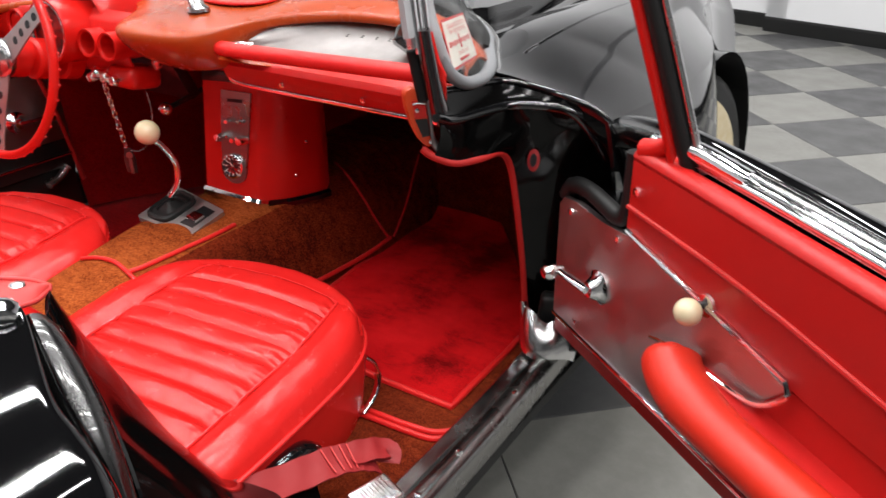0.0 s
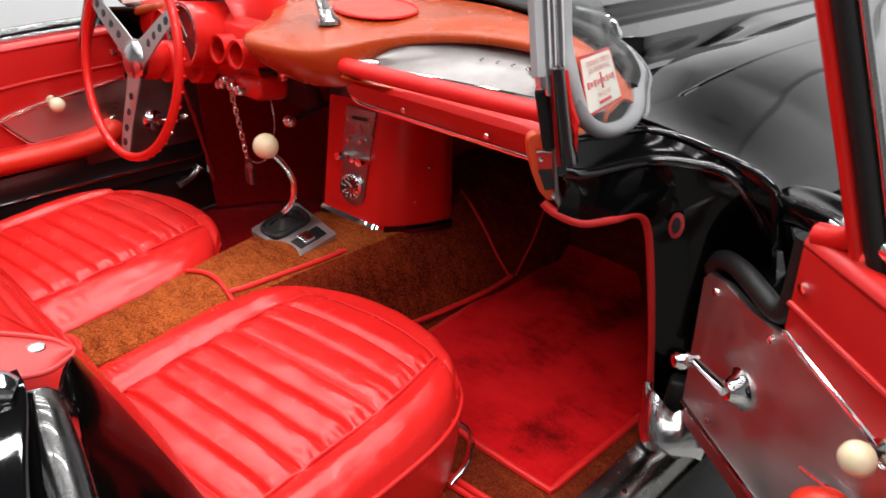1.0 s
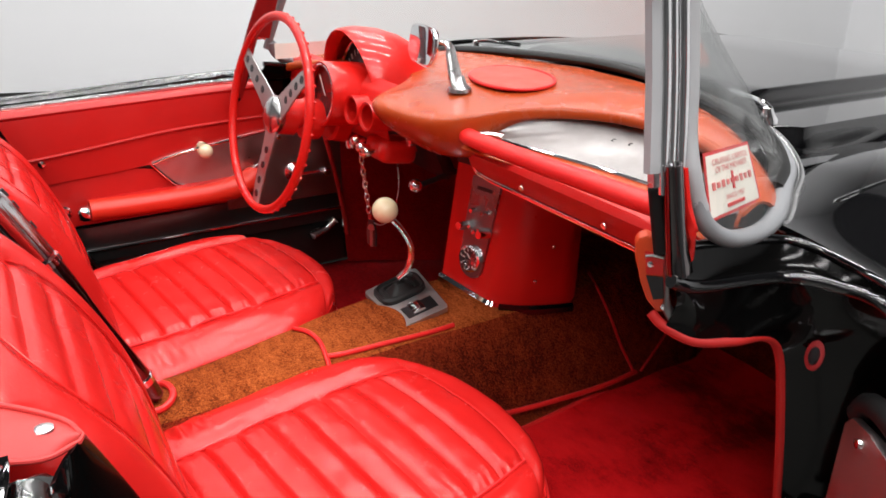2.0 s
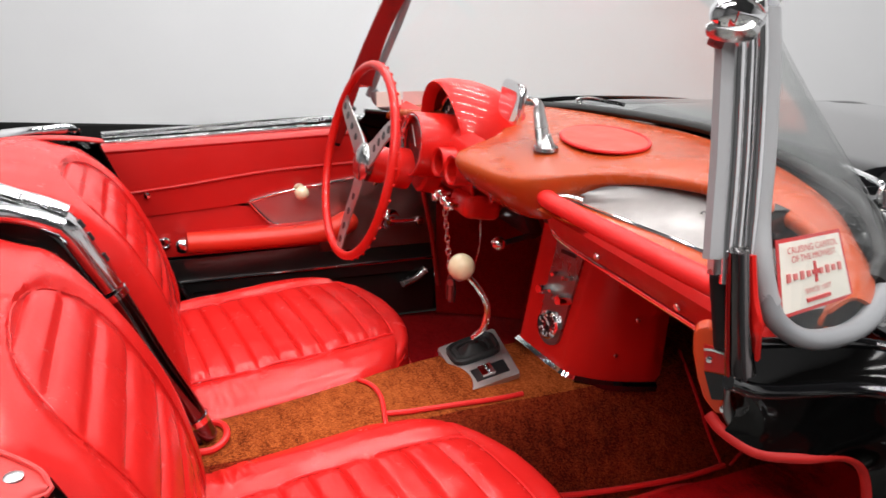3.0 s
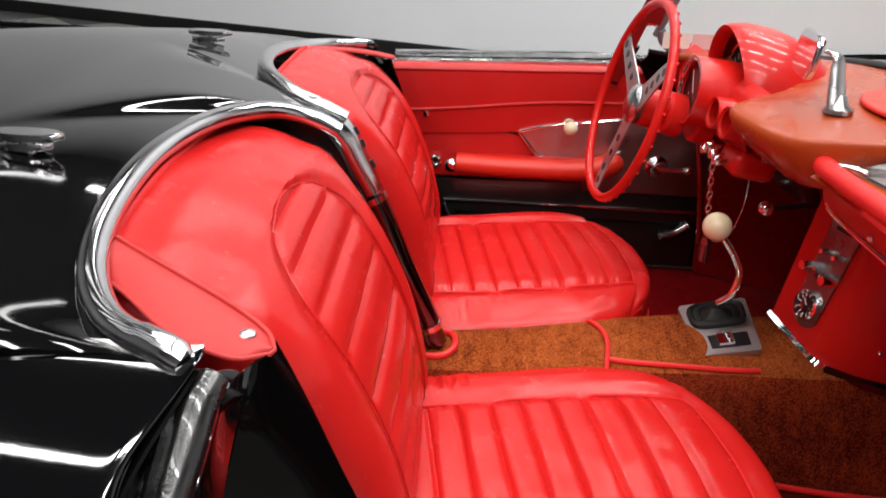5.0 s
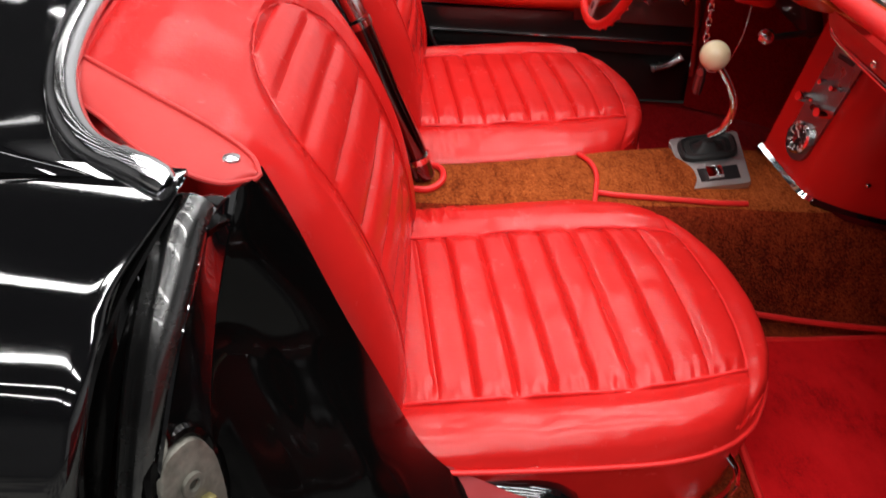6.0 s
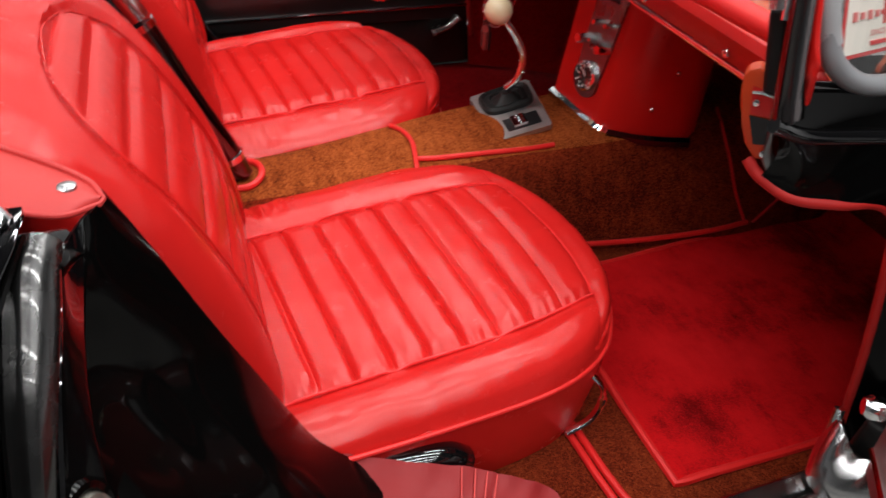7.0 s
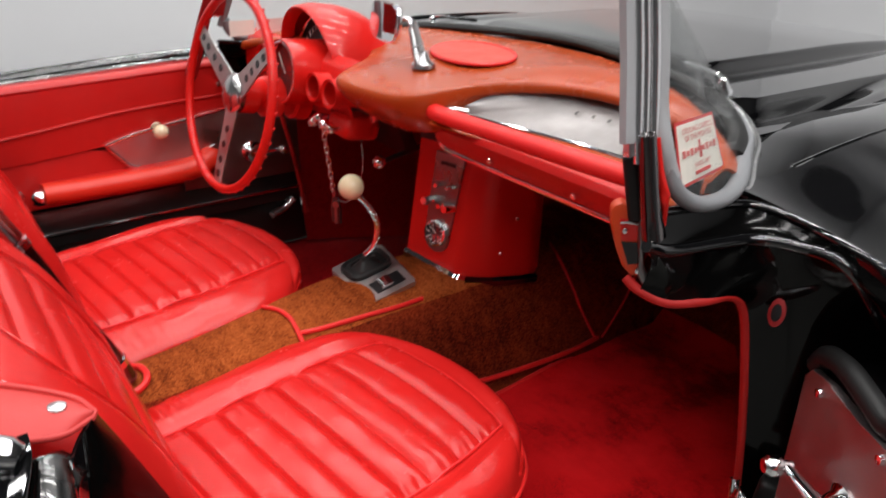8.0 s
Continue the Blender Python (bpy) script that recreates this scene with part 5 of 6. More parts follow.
bm = skin([[on_plate(s, t, h) for s, t in ((0.36, 0.69), (0.60, 0.69), (0.60, 0.88), (0.36, 0.88))] for h in (0.004, 0.010)])
part("ash_tray_lid", bm, M["chrome"], gp)
lever = spline([on_plate(0.5, 0.32, 0.03), (0.408, 0.090, 0.560), (0.412, 0.087, 0.600), (0.392, 0.083, 0.640), (0.362, 0.078, 0.676)], 8)
gl = part("gear_lever", tube(lever, 0.0065, 12), M["chrome"], car, "bent chrome gear lever")
part("lever_knob", ball(0.0235, pose(0.354, 0.077, 0.688)), M["cream"], gl, "cream ball knob")
part("knob_collar", lathe([(0.010, 0), (0.010, 0.01)], 14, towards((0.366, 0.0785, 0.668), (-0.5, 0, 0.85))), M["chrome"], gl)

# ---- steering wheel
WC = V(0.2374, 0.3375, 0.822)
WN = V(-1.0, -0.0436, 0.2195).normalized()
wmx = towards(tuple(WC), tuple(WN))
sw = part("steering_wheel", tube([wmx @ V(0.1827 * math.cos(a), 0.1827 * math.sin(a), 0) for a in [2 * math.pi * i / 72 for i in range(72)]], 0.0085, 12, closed=True), M["red_paint"], car, "red three-spoke steering wheel with metal spokes")
for i in range(42):
    a = 2 * math.pi * i / 42
    part("rim_grip", ball(0.0034, wmx @ pose(0.1885 * math.cos(a), 0.1885 * math.sin(a), -0.006), 8), M["red_paint"], sw)
for deg in (270, 33, 147):
    a = radians(deg)
    sm = wmx @ pose(0, 0, 0, 0, 0, deg)
    bm = bmesh.new()
    hub_d = -0.012
    rows = []
    outl = []
    n = 12
    for k in range(n + 1):
        r = 0.028 + 0.152 * k / n
        h = hub_d * (1 - smooth01((r - 0.02) / 0.15))
        w = 0.024 - 0.010 * k / n
        rows.append([V(r, -w, h - 0.0015), V(r, w, h - 0.0015), V(r, w, h + 0.0015), V(r, -w, h + 0.0015)])
    bm = skin(rows)
    bmesh.ops.transform(bm, matrix=sm, verts=bm.verts)
    sp = part("spoke", bm, M["alu"], sw, "satin metal spoke with round holes")
    for r in (0.070, 0.100, 0.130, 0.157):
        h = hub_d * (1 - smooth01((r - 0.02) / 0.15))
        part("spoke_hole", lathe([(0.0075, -0.0006), (0.0075, 0.0006), (0.0004, 0.0006)], 14, sm @ pose(r, 0, h + 0.0016)), M["dial"], sp)
part("horn_button", lathe([(0.036, -0.022), (0.038, -0.012), (0.034, -0.005), (0.020, 0.001), (0.0005, 0.003)], 28, wmx), M["satin"], sw)
part("steering_column", tube([wmx @ V(0, 0, -0.018), V(0.46, 0.375, 0.80)], 0.028, 20), M["red_paint"], car, "red painted steering column")
for d, r in ((0.038, 0.036), (0.09, 0.040), (0.15, 0.040)):
    q = (wmx @ V(0, 0, -d))
    part("column_ring", lathe([(r, -0.015), (r, 0.015), (r - 0.006, 0.02), (0.02, 0.02)], 24, towards(tuple(q), tuple(WN))), M["red_paint"], car)
# ---- doors: built flat, x rearwards from the hinge, y into the car, z up


LOW_TRIM = {-1: [(0.476, 0.018, 0.670), (0.481, 0.019, 0.652), (0.445, 0.022, 0.621), (0.373, 0.024, 0.612), (0.311, 0.024, 0.611), (0.262, 0.021, 0.597)],
            1: [(0.460, 0.017, 0.664), (0.43, 0.017, 0.628), (0.405, 0.017, 0.607), (0.36, 0.017, 0.602), (0.26, 0.017, 0.610), (0.22, 0.017, 0.628)]}


def door(T, which):
    d = None

    def add(name, bm, mat, label="", parent=None, **k):
        bmesh.ops.transform(bm, matrix=T, verts=bm.verts)
        return part(name, bm, mat, parent if parent is not None else d, label, **k)
    # shell: outline in x and z
    top = [(0.0, 0.690), (0.02, 0.705), (0.06, 0.712), (0.11, 0.706), (0.145, 0.702), (0.165, 0.715), (0.170, 0.76), (0.173, 0.815)]
    back = [(0.40, 0.812), (0.60, 0.803), (0.755, 0.798), (0.765, 0.70), (0.76, 0.55), (0.735, 0.44)]
    outline = [(0.0, 0.44)] + top + back
    flat = pose(0, 0, 0, 90, 0, 0)
    bm = prism(outline, 0.07, pose(0, -0.037, 0) @ flat, 0.006)
    d = part("door", (bmesh.ops.transform(bm, matrix=T, verts=bm.verts), bm)[1], M["black"], car, ("open " if which < 0 else "closed ") + "door with red and ribbed metal inner panel")

    def panel(pts, depth, y, bevel=0.003):
        return prism(pts, depth, pose(0, y, 0) @ flat, bevel)
    # red vinyl upper part with a crease, ribbed metal front part
    add("upper_panel", panel([(0.176, 0.690), (0.40, 0.668), (0.55, 0.655), (0.755, 0.640), (0.755, 0.788), (0.60, 0.795), (0.40, 0.804), (0.176, 0.808)], 0.016, 0.006, 0.006), M["vinyl"], "red vinyl upper door panel")
    line = spline([(0.18, 0.016, 0.745), (0.40, 0.016, 0.735), (0.60, 0.016, 0.712), (0.75, 0.016, 0.697)], 6)
    add("panel_crease", tube(line, 0.0035, 8), M["vinyl"])
    add("top_roll", tube(spline([(0.178, -0.002, 0.812), (0.30, 0.0, 0.810), (0.45, 0.0, 0.804), (0.60, 0.0, 0.798), (0.755, 0.0, 0.792)], 6), 0.016, 12, flat=0.7), M["vinyl"], "rolled red vinyl door top")
    add("lower_panel", panel([(0.20, 0.545), (0.755, 0.545), (0.755, 0.655), (0.55, 0.668), (0.40, 0.64), (0.20, 0.60)], 0.012, 0.003, 0.003), M["vinyl"], "red vinyl lower door panel")
    rb = 0.492 if which < 0 else 0.528
    rp = add("ribbed_panel", panel([(0.006, rb), (0.30, rb), (0.30, 0.60), (0.405, 0.606) if which > 0 else (0.44, 0.614), (0.462, 0.664) if which > 0 else (0.480, 0.660), (0.30, 0.694), (0.20, 0.708), (0.17, 0.702), (0.12, 0.696), (0.06, 0.702), (0.02, 0.696), (0.008, 0.682)], 0.010, 0.010, 0.002), M["ribbed"], "ribbed bright metal door trim")
    add("pocket_trim", tube(spline([(0.185, 0.017, 0.712), (0.30, 0.017, 0.695), (0.40, 0.017, 0.680), (0.458 if which > 0 else 0.476, 0.017, 0.665 if which > 0 else 0.669)], 6), 0.004, 8), M["chrome"], "", rp)
    add("pocket_trim", tube(spline(LOW_TRIM[which], 6), 0.0035, 8), M["chrome"], "", rp)
    for x, z in ((0.045, 0.682), (0.165, 0.690)):
        s = lathe([(0.006, 0), (0.005, 0.004), (0.0005, 0.005)], 12, pose(x, 0.015, z, -90, 0, 0))
        add("panel_screw", s, M["chrome"], "", rp)
    # Driver's strip is bright metal; the dark it mirrors is put into black colour.
    add("kick_strip", panel([(0.006, 0.455), (0.745, 0.455), (0.752, 0.535), (0.31, 0.545), (0.30, 0.488 if which < 0 else 0.545), (0.006, 0.488 if which < 0 else 0.540)], 0.010, 0.006, 0.003), M["dull_black"] if which > 0 else M["edge_shaded_red"], "lower door strip with its dark reflection painted black" if which > 0 else "dark red lower door strip")
    add("kick_moulding", tube([(0.006, 0.014, 0.488), (0.30, 0.014, 0.487), (0.75, 0.014, 0.484)], 0.004, 8), M["chrome"])
    # padded arm rest: a thick rounded front, then a level roll
    ax, az, ao = (0.084, 0.012, 0.010) if which < 0 else (-0.012, 0.010, 0.0)
    arm = spline([(0.236 + ax, 0.020 + ao, 0.606 + az), (0.250 + ax, 0.034 + ao, 0.597 + az), (0.29 + ax, 0.044 + ao, 0.584 + az), (0.36 + ax, 0.048 + ao, 0.578 + az), (0.50 + ax, 0.047 + ao, 0.577 + az), (0.60, 0.042 + ao, 0.578 + az)], 8)
    add("arm_rest", tube(arm, 0.0255 if which > 0 else 0.031, 18, flat=0.9, scale=lambda s: 0.40 + 0.75 * smooth01(s * 5) if s < 0.4 else 1.15 - 0.17 * smooth01((s - 0.4) * 4)), M["arm"], "padded orange-red vinyl arm rest")
    add("arm_base", panel([(0.27 + ax, 0.558 + az), (0.60, 0.560 + az), (0.60, 0.592 + az), (0.31 + ax, 0.600 + az), (0.27 + ax, 0.60 + az)], 0.036 + ao, 0.016 + ao / 2, 0.008), M["vinyl"])
    hd = add("door_pull", lathe([(0.017, 0), (0.017, 0.012), (0.012, 0.02), (0.0005, 0.022)], 18, pose(0.605, 0.050, 0.585, 0, 90, 0)), M["chrome"], "chrome end of the arm rest")
    add("latch_ring", lathe([(0.014, 0), (0.014, 0.010), (0.010, 0.012), (0.009, 0.004), (0.0005, 0.004)], 18, pose(0.648, 0.010, 0.583, -90, 0, 0)), M["chrome"])
    # inside lock knob, on a chrome plate
    add("knob_plate", lathe([(0.015, 0), (0.014, 0.004), (0.0005, 0.005)], 16, pose(0.347, 0.015, 0.688, -90, 0, 0)), M["chrome"])
    add("knob_stem", tube([(0.347, 0.015, 0.688), (0.338, 0.035, 0.690)], 0.005, 8), M["dull_black"])
    add("door_knob", ball(0.0165, pose(0.345, 0.040, 0.684), 20), M["cream"], "cream door knob")
    add("panel_button", lathe([(0.008, 0), (0.007, 0.006), (0.0005, 0.008)], 14, pose(0.675, 0.014, 0.694, -90, 0, 0)), M["chrome"])
    add("panel_button", lathe([(0.007, 0), (0.006, 0.004), (0.0005, 0.005)], 14, pose(0.195, 0.014, 0.770, -90, 0, 0)), M["chrome"])
    # window crank
    ck = add("window_crank", lathe([(0.026, 0), (0.026, 0.004), (0.018, 0.010), (0.012, 0.022), (0.0005, 0.024)], 24, pose(0.13, 0.014, 0.599, -90, 0, 0)), M["chrome"], "chrome window crank")
    add("crank_arm", tube(spline([(0.13, 0.034, 0.599), (0.10, 0.040, 0.600), (0.070, 0.046, 0.603)], 5), 0.007, 10, flat=0.7, scale=lambda s: 1.4 - 0.5 * s), M["chrome"], "", ck)
    add("crank_knob", lathe([(0.006, -0.004), (0.006, 0.006), (0.011, 0.010), (0.012, 0.022), (0.008, 0.028), (0.0005, 0.029)], 16, pose(0.068, 0.044, 0.603, -90, 0, 0)), M["chrome"], "", ck)
    # black seal on the low front edge, chrome glass channel on top
    add("front_seal", tube(spline([(0.004, 0.0, 0.69), (0.02, 0.0, 0.712), (0.06, 0.0, 0.720), (0.11, 0.0, 0.714), (0.142, 0.0, 0.710), (0.160, 0.0, 0.722), (0.165, 0.0, 0.76), (0.166, 0.0, 0.812)], 6), 0.013, 10), M["rubber"], "black rubber door seal")
    topl = [(0.175, 0.830), (0.30, 0.828), (0.45, 0.822), (0.60, 0.814), (0.755, 0.808)]
    for y, r, mt, nm in ((-0.016, 0.006, "chrome", "glass_channel"), (-0.030, 0.0065, "chrome", "glass_channel"), (-0.042, 0.005, "satin", "glass_channel"), (-0.060, 0.017, "black", "door_shoulder")):
        sink = 0.004 if r > 0.01 else 0.0 if which < 0 else 0.006
        add(nm, tube(spline([(x, y, z - sink) for x, z in topl], 6), r if which < 0 or r > 0.01 else r * 0.7, 10), M[mt])
    add("channel_bed", between([(x, -0.012, z - 0.006) for x, z in topl], [(x, -0.058, z - 0.006) for x, z in topl], 20, 3, None, 0.004), M["satin"])
    add("front_shoulder", tube(spline([(0.020, -0.060, 0.775), (0.06, -0.062, 0.796), (0.12, -0.062, 0.806), (0.19, -0.062, 0.812)], 6), 0.026, 14, scale=lambda s: 0.7 + 0.3 * smooth01(s * 4)), M["black"])
    # front window post
    if which < 0:
        for dx, dy, r, mt in ((0.0, 0.0, 0.0085, "red_paint"), (0.018, -0.008, 0.0115, "rubber"), (0.033, -0.014, 0.0045, "satin")):
            add("window_post", tube(spline([(0.236 + dx, -0.006 + dy, 0.815), (0.208 + dx, 0.02 + dy, 0.93), (0.180 + dx, 0.046 + dy, 1.04), (0.156 + dx, 0.070 + dy, 1.14)], 5), r, 10), M[mt])
        add("post_foot", tube(spline([(0.182, 0.0, 0.820), (0.205, -0.004, 0.828), (0.228, -0.006, 0.845), (0.226, -0.002, 0.87)], 5), 0.013, 12, scale=lambda s: 1.15 - 0.5 * s), M["red_paint"])
        add("post_root", tube(spline([(0.238, -0.012, 0.822), (0.25, -0.014, 0.838), (0.27, -0.018, 0.838), (0.34, -0.024, 0.830)], 5), 0.013, 12), M["chrome"])
    return d


# passenger door, swung open; driver's door, shut
HINGE = V(0.500, -0.732, 0)
SWING = radians(56)
dx = V(-math.cos(SWING), -math.sin(SWING), 0)
dn = V(-math.sin(SWING), math.cos(SWING), 0)
door(Matrix(((dx.x, dn.x, 0, HINGE.x), (dx.y, dn.y, 0, HINGE.y), (0, 0, 1, 0), (0, 0, 0, 1))), -1)
door(Matrix(((-1, 0, 0, 0.53), (0, -1, 0, 0.67), (0, 0, 1, 0), (0, 0, 0, 1))), 1)

# ---------------------------------------------------------------- seats


def seat(T, label, mirror, front, welt_z, drop, outer):
    """A bucket seat: x forward, y across (outboard positive), base at z = 0."""
    s = thing("bucket_seat", label, "car seat", group="bucket seats")
    s.matrix_world = T
    W, L0, L1 = 0.252, -0.220, front
    F = Matrix.Diagonal((1, -1 if mirror else 1, 1, 1))

    def add(name, bm, mat, label="", parent=s, **k):
        if mirror:
            bmesh.ops.transform(bm, matrix=F, verts=bm.verts)
        return part(name, bm, mat, parent, label, **k)

    N_PL = 9
    top_z = 0.157
    ins_v0, ins_v1 = -0.57, 0.70     # insert, across
    ins_u1 = 0.84                    # insert, towards the front

    def plan(u, v):
        """u, v in -1..1 to the seat's outline, round at the front."""
        m = max(0.0, u)
        y = W * v * (1 - 0.185 * m ** 2.8 - 0.03 * max(0, -u) ** 2)
        x = (L0 + L1) / 2 + (L1 - L0) / 2 * u
        x += 0.040 * (1 - v * v) * m ** 2 - 0.034 * abs(v) ** 3.5 * m ** 2
        return x, y

    def height(u, v):
        qv = max(0.0, (abs(v) - 0.76) / 0.24)
        qu = max(0.0, (u - 0.62) / 0.38)
        q = min(1.0, math.sqrt(qv * qv + qu * qu * (1 - 0.35 * qv)))
        z = top_z - 0.030 * (1 - math.sqrt(max(0.0, 1 - q ** 2.3)))
        z += 0.012 * u + 0.010 * (1 - v * v)
        iu = (u + 1) / (ins_u1 + 1)
        iv = (v - ins_v0) / (ins_v1 - ins_v0)
        if 0 <= iv <= 1 and iu < 1.0:
            f = (iu * N_PL) % 1.0
            pl = math.sqrt(max(0.0, 1 - abs(2 * f - 1) ** 3.6))
            win = smooth01(min(iv, 1 - iv) / 0.07)
            z += (0.0082 * pl - 0.004) * (0.30 + 0.70 * win)
            z -= 0.004 * (1 - win)
            # puckered ends of the pleats
            z += 0.0009 * (1 - win) * math.sin(iu * N_PL * 6 * math.pi) - 0.0022 * math.exp(-(min(f, 1 - f) / 0.035) ** 2)
            z += 0.0016 * smooth01((0.22 - min(iv, 1 - iv)) / 0.2) * noise.noise(V(u * 38, v * 9, 5.5))
        else:
            dseam = min(abs(v - ins_v0), abs(v - ins_v1)) if iu < 1 else abs(u - ins_u1)
            z += 0.011 * smooth01(dseam / 0.13) * (1 - 0.4 * smooth01((dseam - 0.18) / 0.18)) - 0.004
        z += 0.0016 * noise.noise(V(u * 5, v * 6, 1.7)) + 0.0022 * noise.noise(V(u * 2, v * 9, 4.2)) * smooth01((abs(v) - 0.5) / 0.2)
        # creased hide at the inner rear corner
        crease = (1.0 if mirror else 0.25) * smooth01((-v - 0.62) / 0.15) * smooth01((-u - 0.35) / 0.3)
        z += crease * (0.006 * noise.noise(V(u * 16, v * 5, 2.2)) + 0.0035 * noise.noise(V(u * 34, v * 14, 7.7)))
        return z

    def top(a, b):
        u, v = 2 * a - 1, 2 * b - 1
        x, y = plan(u, v)
        return V(x, y, height(u, v))
    # cushion: pleated top with the rolled border, then the side wall below the welt
    nu, nv = 162, 110
    P = [[top(i / nu, j / nv) for j in range(nv + 1)] for i in range(nu + 1)]
    bm = bmesh.new()
    vs = [[bm.verts.new(q) for q in r] for r in P]
    for i in range(nu):
        for j in range(nv):
            bm.faces.new((vs[i][j], vs[i + 1][j], vs[i + 1][j + 1], vs[i][j + 1]))
    rim = [vs[i][0] for i in range(nu + 1)] + [vs[nu][j] for j in range(1, nv + 1)] + [vs[i][nv] for i in range(nu - 1, -1, -1)] + [vs[0][j] for j in range(nv - 1, 0, -1)]
    cx = V(0, 0, 0)
    prev = rim
    for out_k, z in ((1.012, welt_z + 0.001), (1.010, welt_z - 0.009), (1.004, welt_z * 0.56), (0.985, 0.020), (0.962, -0.004)):
        row = []
        for q in rim:
            drop = 0.010 * math.sin(q.co.x * 22)
            row.append(bm.verts.new((q.co.x * out_k, q.co.y * out_k, z + (drop * 0.2 if z < 0.05 else 0))))
        n = len(rim)
        for i in range(n):
            k = (i + 1) % n
            bm.faces.new((prev[i], prev[k], row[k], row[i]))
        prev = row
    bm.faces.new(prev)
    welt = [q.co.copy() for q in rim]
    cushion = add("cushion", bm, M["leather"], "pleated red leather seat cushion")
    line = [V(q.x * 1.014, q.y * 1.014, welt_z) for q in welt[::4]]
    add("cushion_welt", tube(line, 0.0032, 8, closed=True), M["piping"], "", cushion)
    seam = []
    for i in range(25):
        u = -1 + (ins_u1 + 1) * i / 24
        seam.append((u, ins_v1))
    seam += [(ins_u1, ins_v1 + (ins_v0 - ins_v1) * i / 20) for i in range(1, 21)]
    seam += [(ins_u1 - (ins_u1 + 1) * i / 24, ins_v0) for i in range(1, 25)]
    add("cushion_seam", tube([V(*plan(u, v), height(u, v) + 0.0015) for u, v in seam], 0.0022, 6), M["piping"], "", cushion)
    add("seat_base", rbox((0.36, 0.40, 0.016), pose(0.0, 0, -0.006), 0.004), M["dull_black"])

    # backrest: rolled profile, arched top
    PROFILE = [(-0.215, 0.105), (-0.211, 0.180), (-0.224, 0.255), (-0.247, 0.330), (-0.288, 0.415), (-0.335, 0.470), (-0.380, 0.501), (-0.432, 0.525), (-0.484, 0.533)]
    prof = spline([(x, 0, z) for x, z in PROFILE], 16)

    def on_profile(u):
        k = u * (len(prof) - 1)
        i = min(int(k), len(prof) - 2)
        d = (prof[i + 1] - prof[i]).normalized()
        return prof[i].lerp(prof[i + 1], k - i), V(d.z, 0, -d.x)

    def bdepth(u, v):
        d = 0.014 * (1 - abs(v) ** 3.0) * (1 - 0.6 * smooth01((u - 0.75) / 0.25)) - (0.055 - (0.030 * smooth01((u - 0.5) / 0.2) if mirror and v < 0 else 0.0)) * (1 - math.sqrt(max(0.0, 1 - max(0.0, (abs(v) - 0.76) / 0.24) ** 2.2)))
        half = 0.61 * math.sqrt(max(0.0, 1 - (max(0.0, u - 0.52) / 0.22) ** 2)) if u < 0.74 else 0.0
        if abs(v) < half:
            f = (u * 12.5) % 1.0
            pl = math.sqrt(max(0.0, 1 - abs(2 * f - 1) ** 3.6))
            win = smooth01((half - abs(v)) / 0.10)
            d += (0.0095 * pl - 0.006) * (0.2 + 0.8 * win) - 0.004
        else:
            d += 0.007 * smooth01((abs(v) - half) / 0.14) * (smooth01((0.80 - u) / 0.1))
        d += 0.002 * noise.noise(V(u * 4, v * 4, 9.1))
        return d

    def bpt(u, v, front=True):
        uu = u * (1 - 0.03 * abs(v) ** 4)
        q, nrm = on_profile(uu)
        w = (outer if v > 0 else 0.222 + (0.024 if mirror else 0.0) * smooth01((u - 0.45) / 0.25)) * (0.99 + 0.03 * smooth01((u - 0.3) / 0.5) - 0.01 * smooth01((u - 0.8) / 0.2) ** 2)
        d = bdepth(u, v) if front else -0.050 - 0.02 * (1 - abs(v)) * (1 - u)
        if not front and u > 0.8:
            d = -0.05 + 0.04 * smooth01((u - 0.8) / 0.2)
        arch = 0.016 * (1 - v * v) * smooth01((u - 0.78) / 0.22) if mirror else 0.0
        lift = 0.011 * smooth01((u - 0.5) / 0.3) * (1 - smooth01((v + 0.1) / 0.7)) if mirror else 0.0
        return q + nrm * d + V(drop * 0.5 - arch, w * v, lift - drop * (smooth01(u / 0.6) + 0.5 * smooth01((u - 0.7) / 0.3)))
    nu, nv = 110, 70
    bm = bmesh.new()
    A = [[bm.verts.new(bpt(i / nu, 2 * j / nv - 1)) for j in range(nv + 1)] for i in range(nu + 1)]
    Bk = [[bm.verts.new(bpt(i / nu, 2 * j / nv - 1, False)) for j in range(nv + 1)] for i in range(nu + 1)]
    for i in range(nu):
        for j in range(nv):
            bm.faces.new((A[i][j], A[i][j + 1], A[i + 1][j + 1], A[i + 1][j]))
            bm.faces.new((Bk[i][j], Bk[i + 1][j], Bk[i + 1][j + 1], Bk[i][j + 1]))
        bm.faces.new((A[i][0], A[i + 1][0], Bk[i + 1][0], Bk[i][0]))
        bm.faces.new((A[i][nv], Bk[i][nv], Bk[i + 1][nv], A[i + 1][nv]))
    for j in range(nv):
        bm.faces.new((A[nu][j], A[nu][j + 1], Bk[nu][j + 1], Bk[nu][j]))
        bm.faces.new((A[0][j], Bk[0][j], Bk[0][j + 1], A[0][j + 1]))
    unturn = pose(0, 0, 0, 0, 0, 7 if mirror else -7)
    bmesh.ops.transform(bm, matrix=unturn, verts=bm.verts)
    back = add("backrest", bm, M["leather"], "pleated red leather backrest")
    curve = []
    for i in range(49):
        t = i / 48
        if t < 0.36:
            u, v = t / 0.36 * 0.52, 0.61
        elif t > 0.64:
            u, v = (1 - t) / 0.36 * 0.52, -0.61
        else:
            a = (t - 0.36) / 0.28 * math.pi
            u, v = 0.52 + 0.22 * math.sin(a), 0.61 * math.cos(a)
        q, nrm = on_profile(u)
        curve.append(bpt(u, v) + nrm * 0.001)
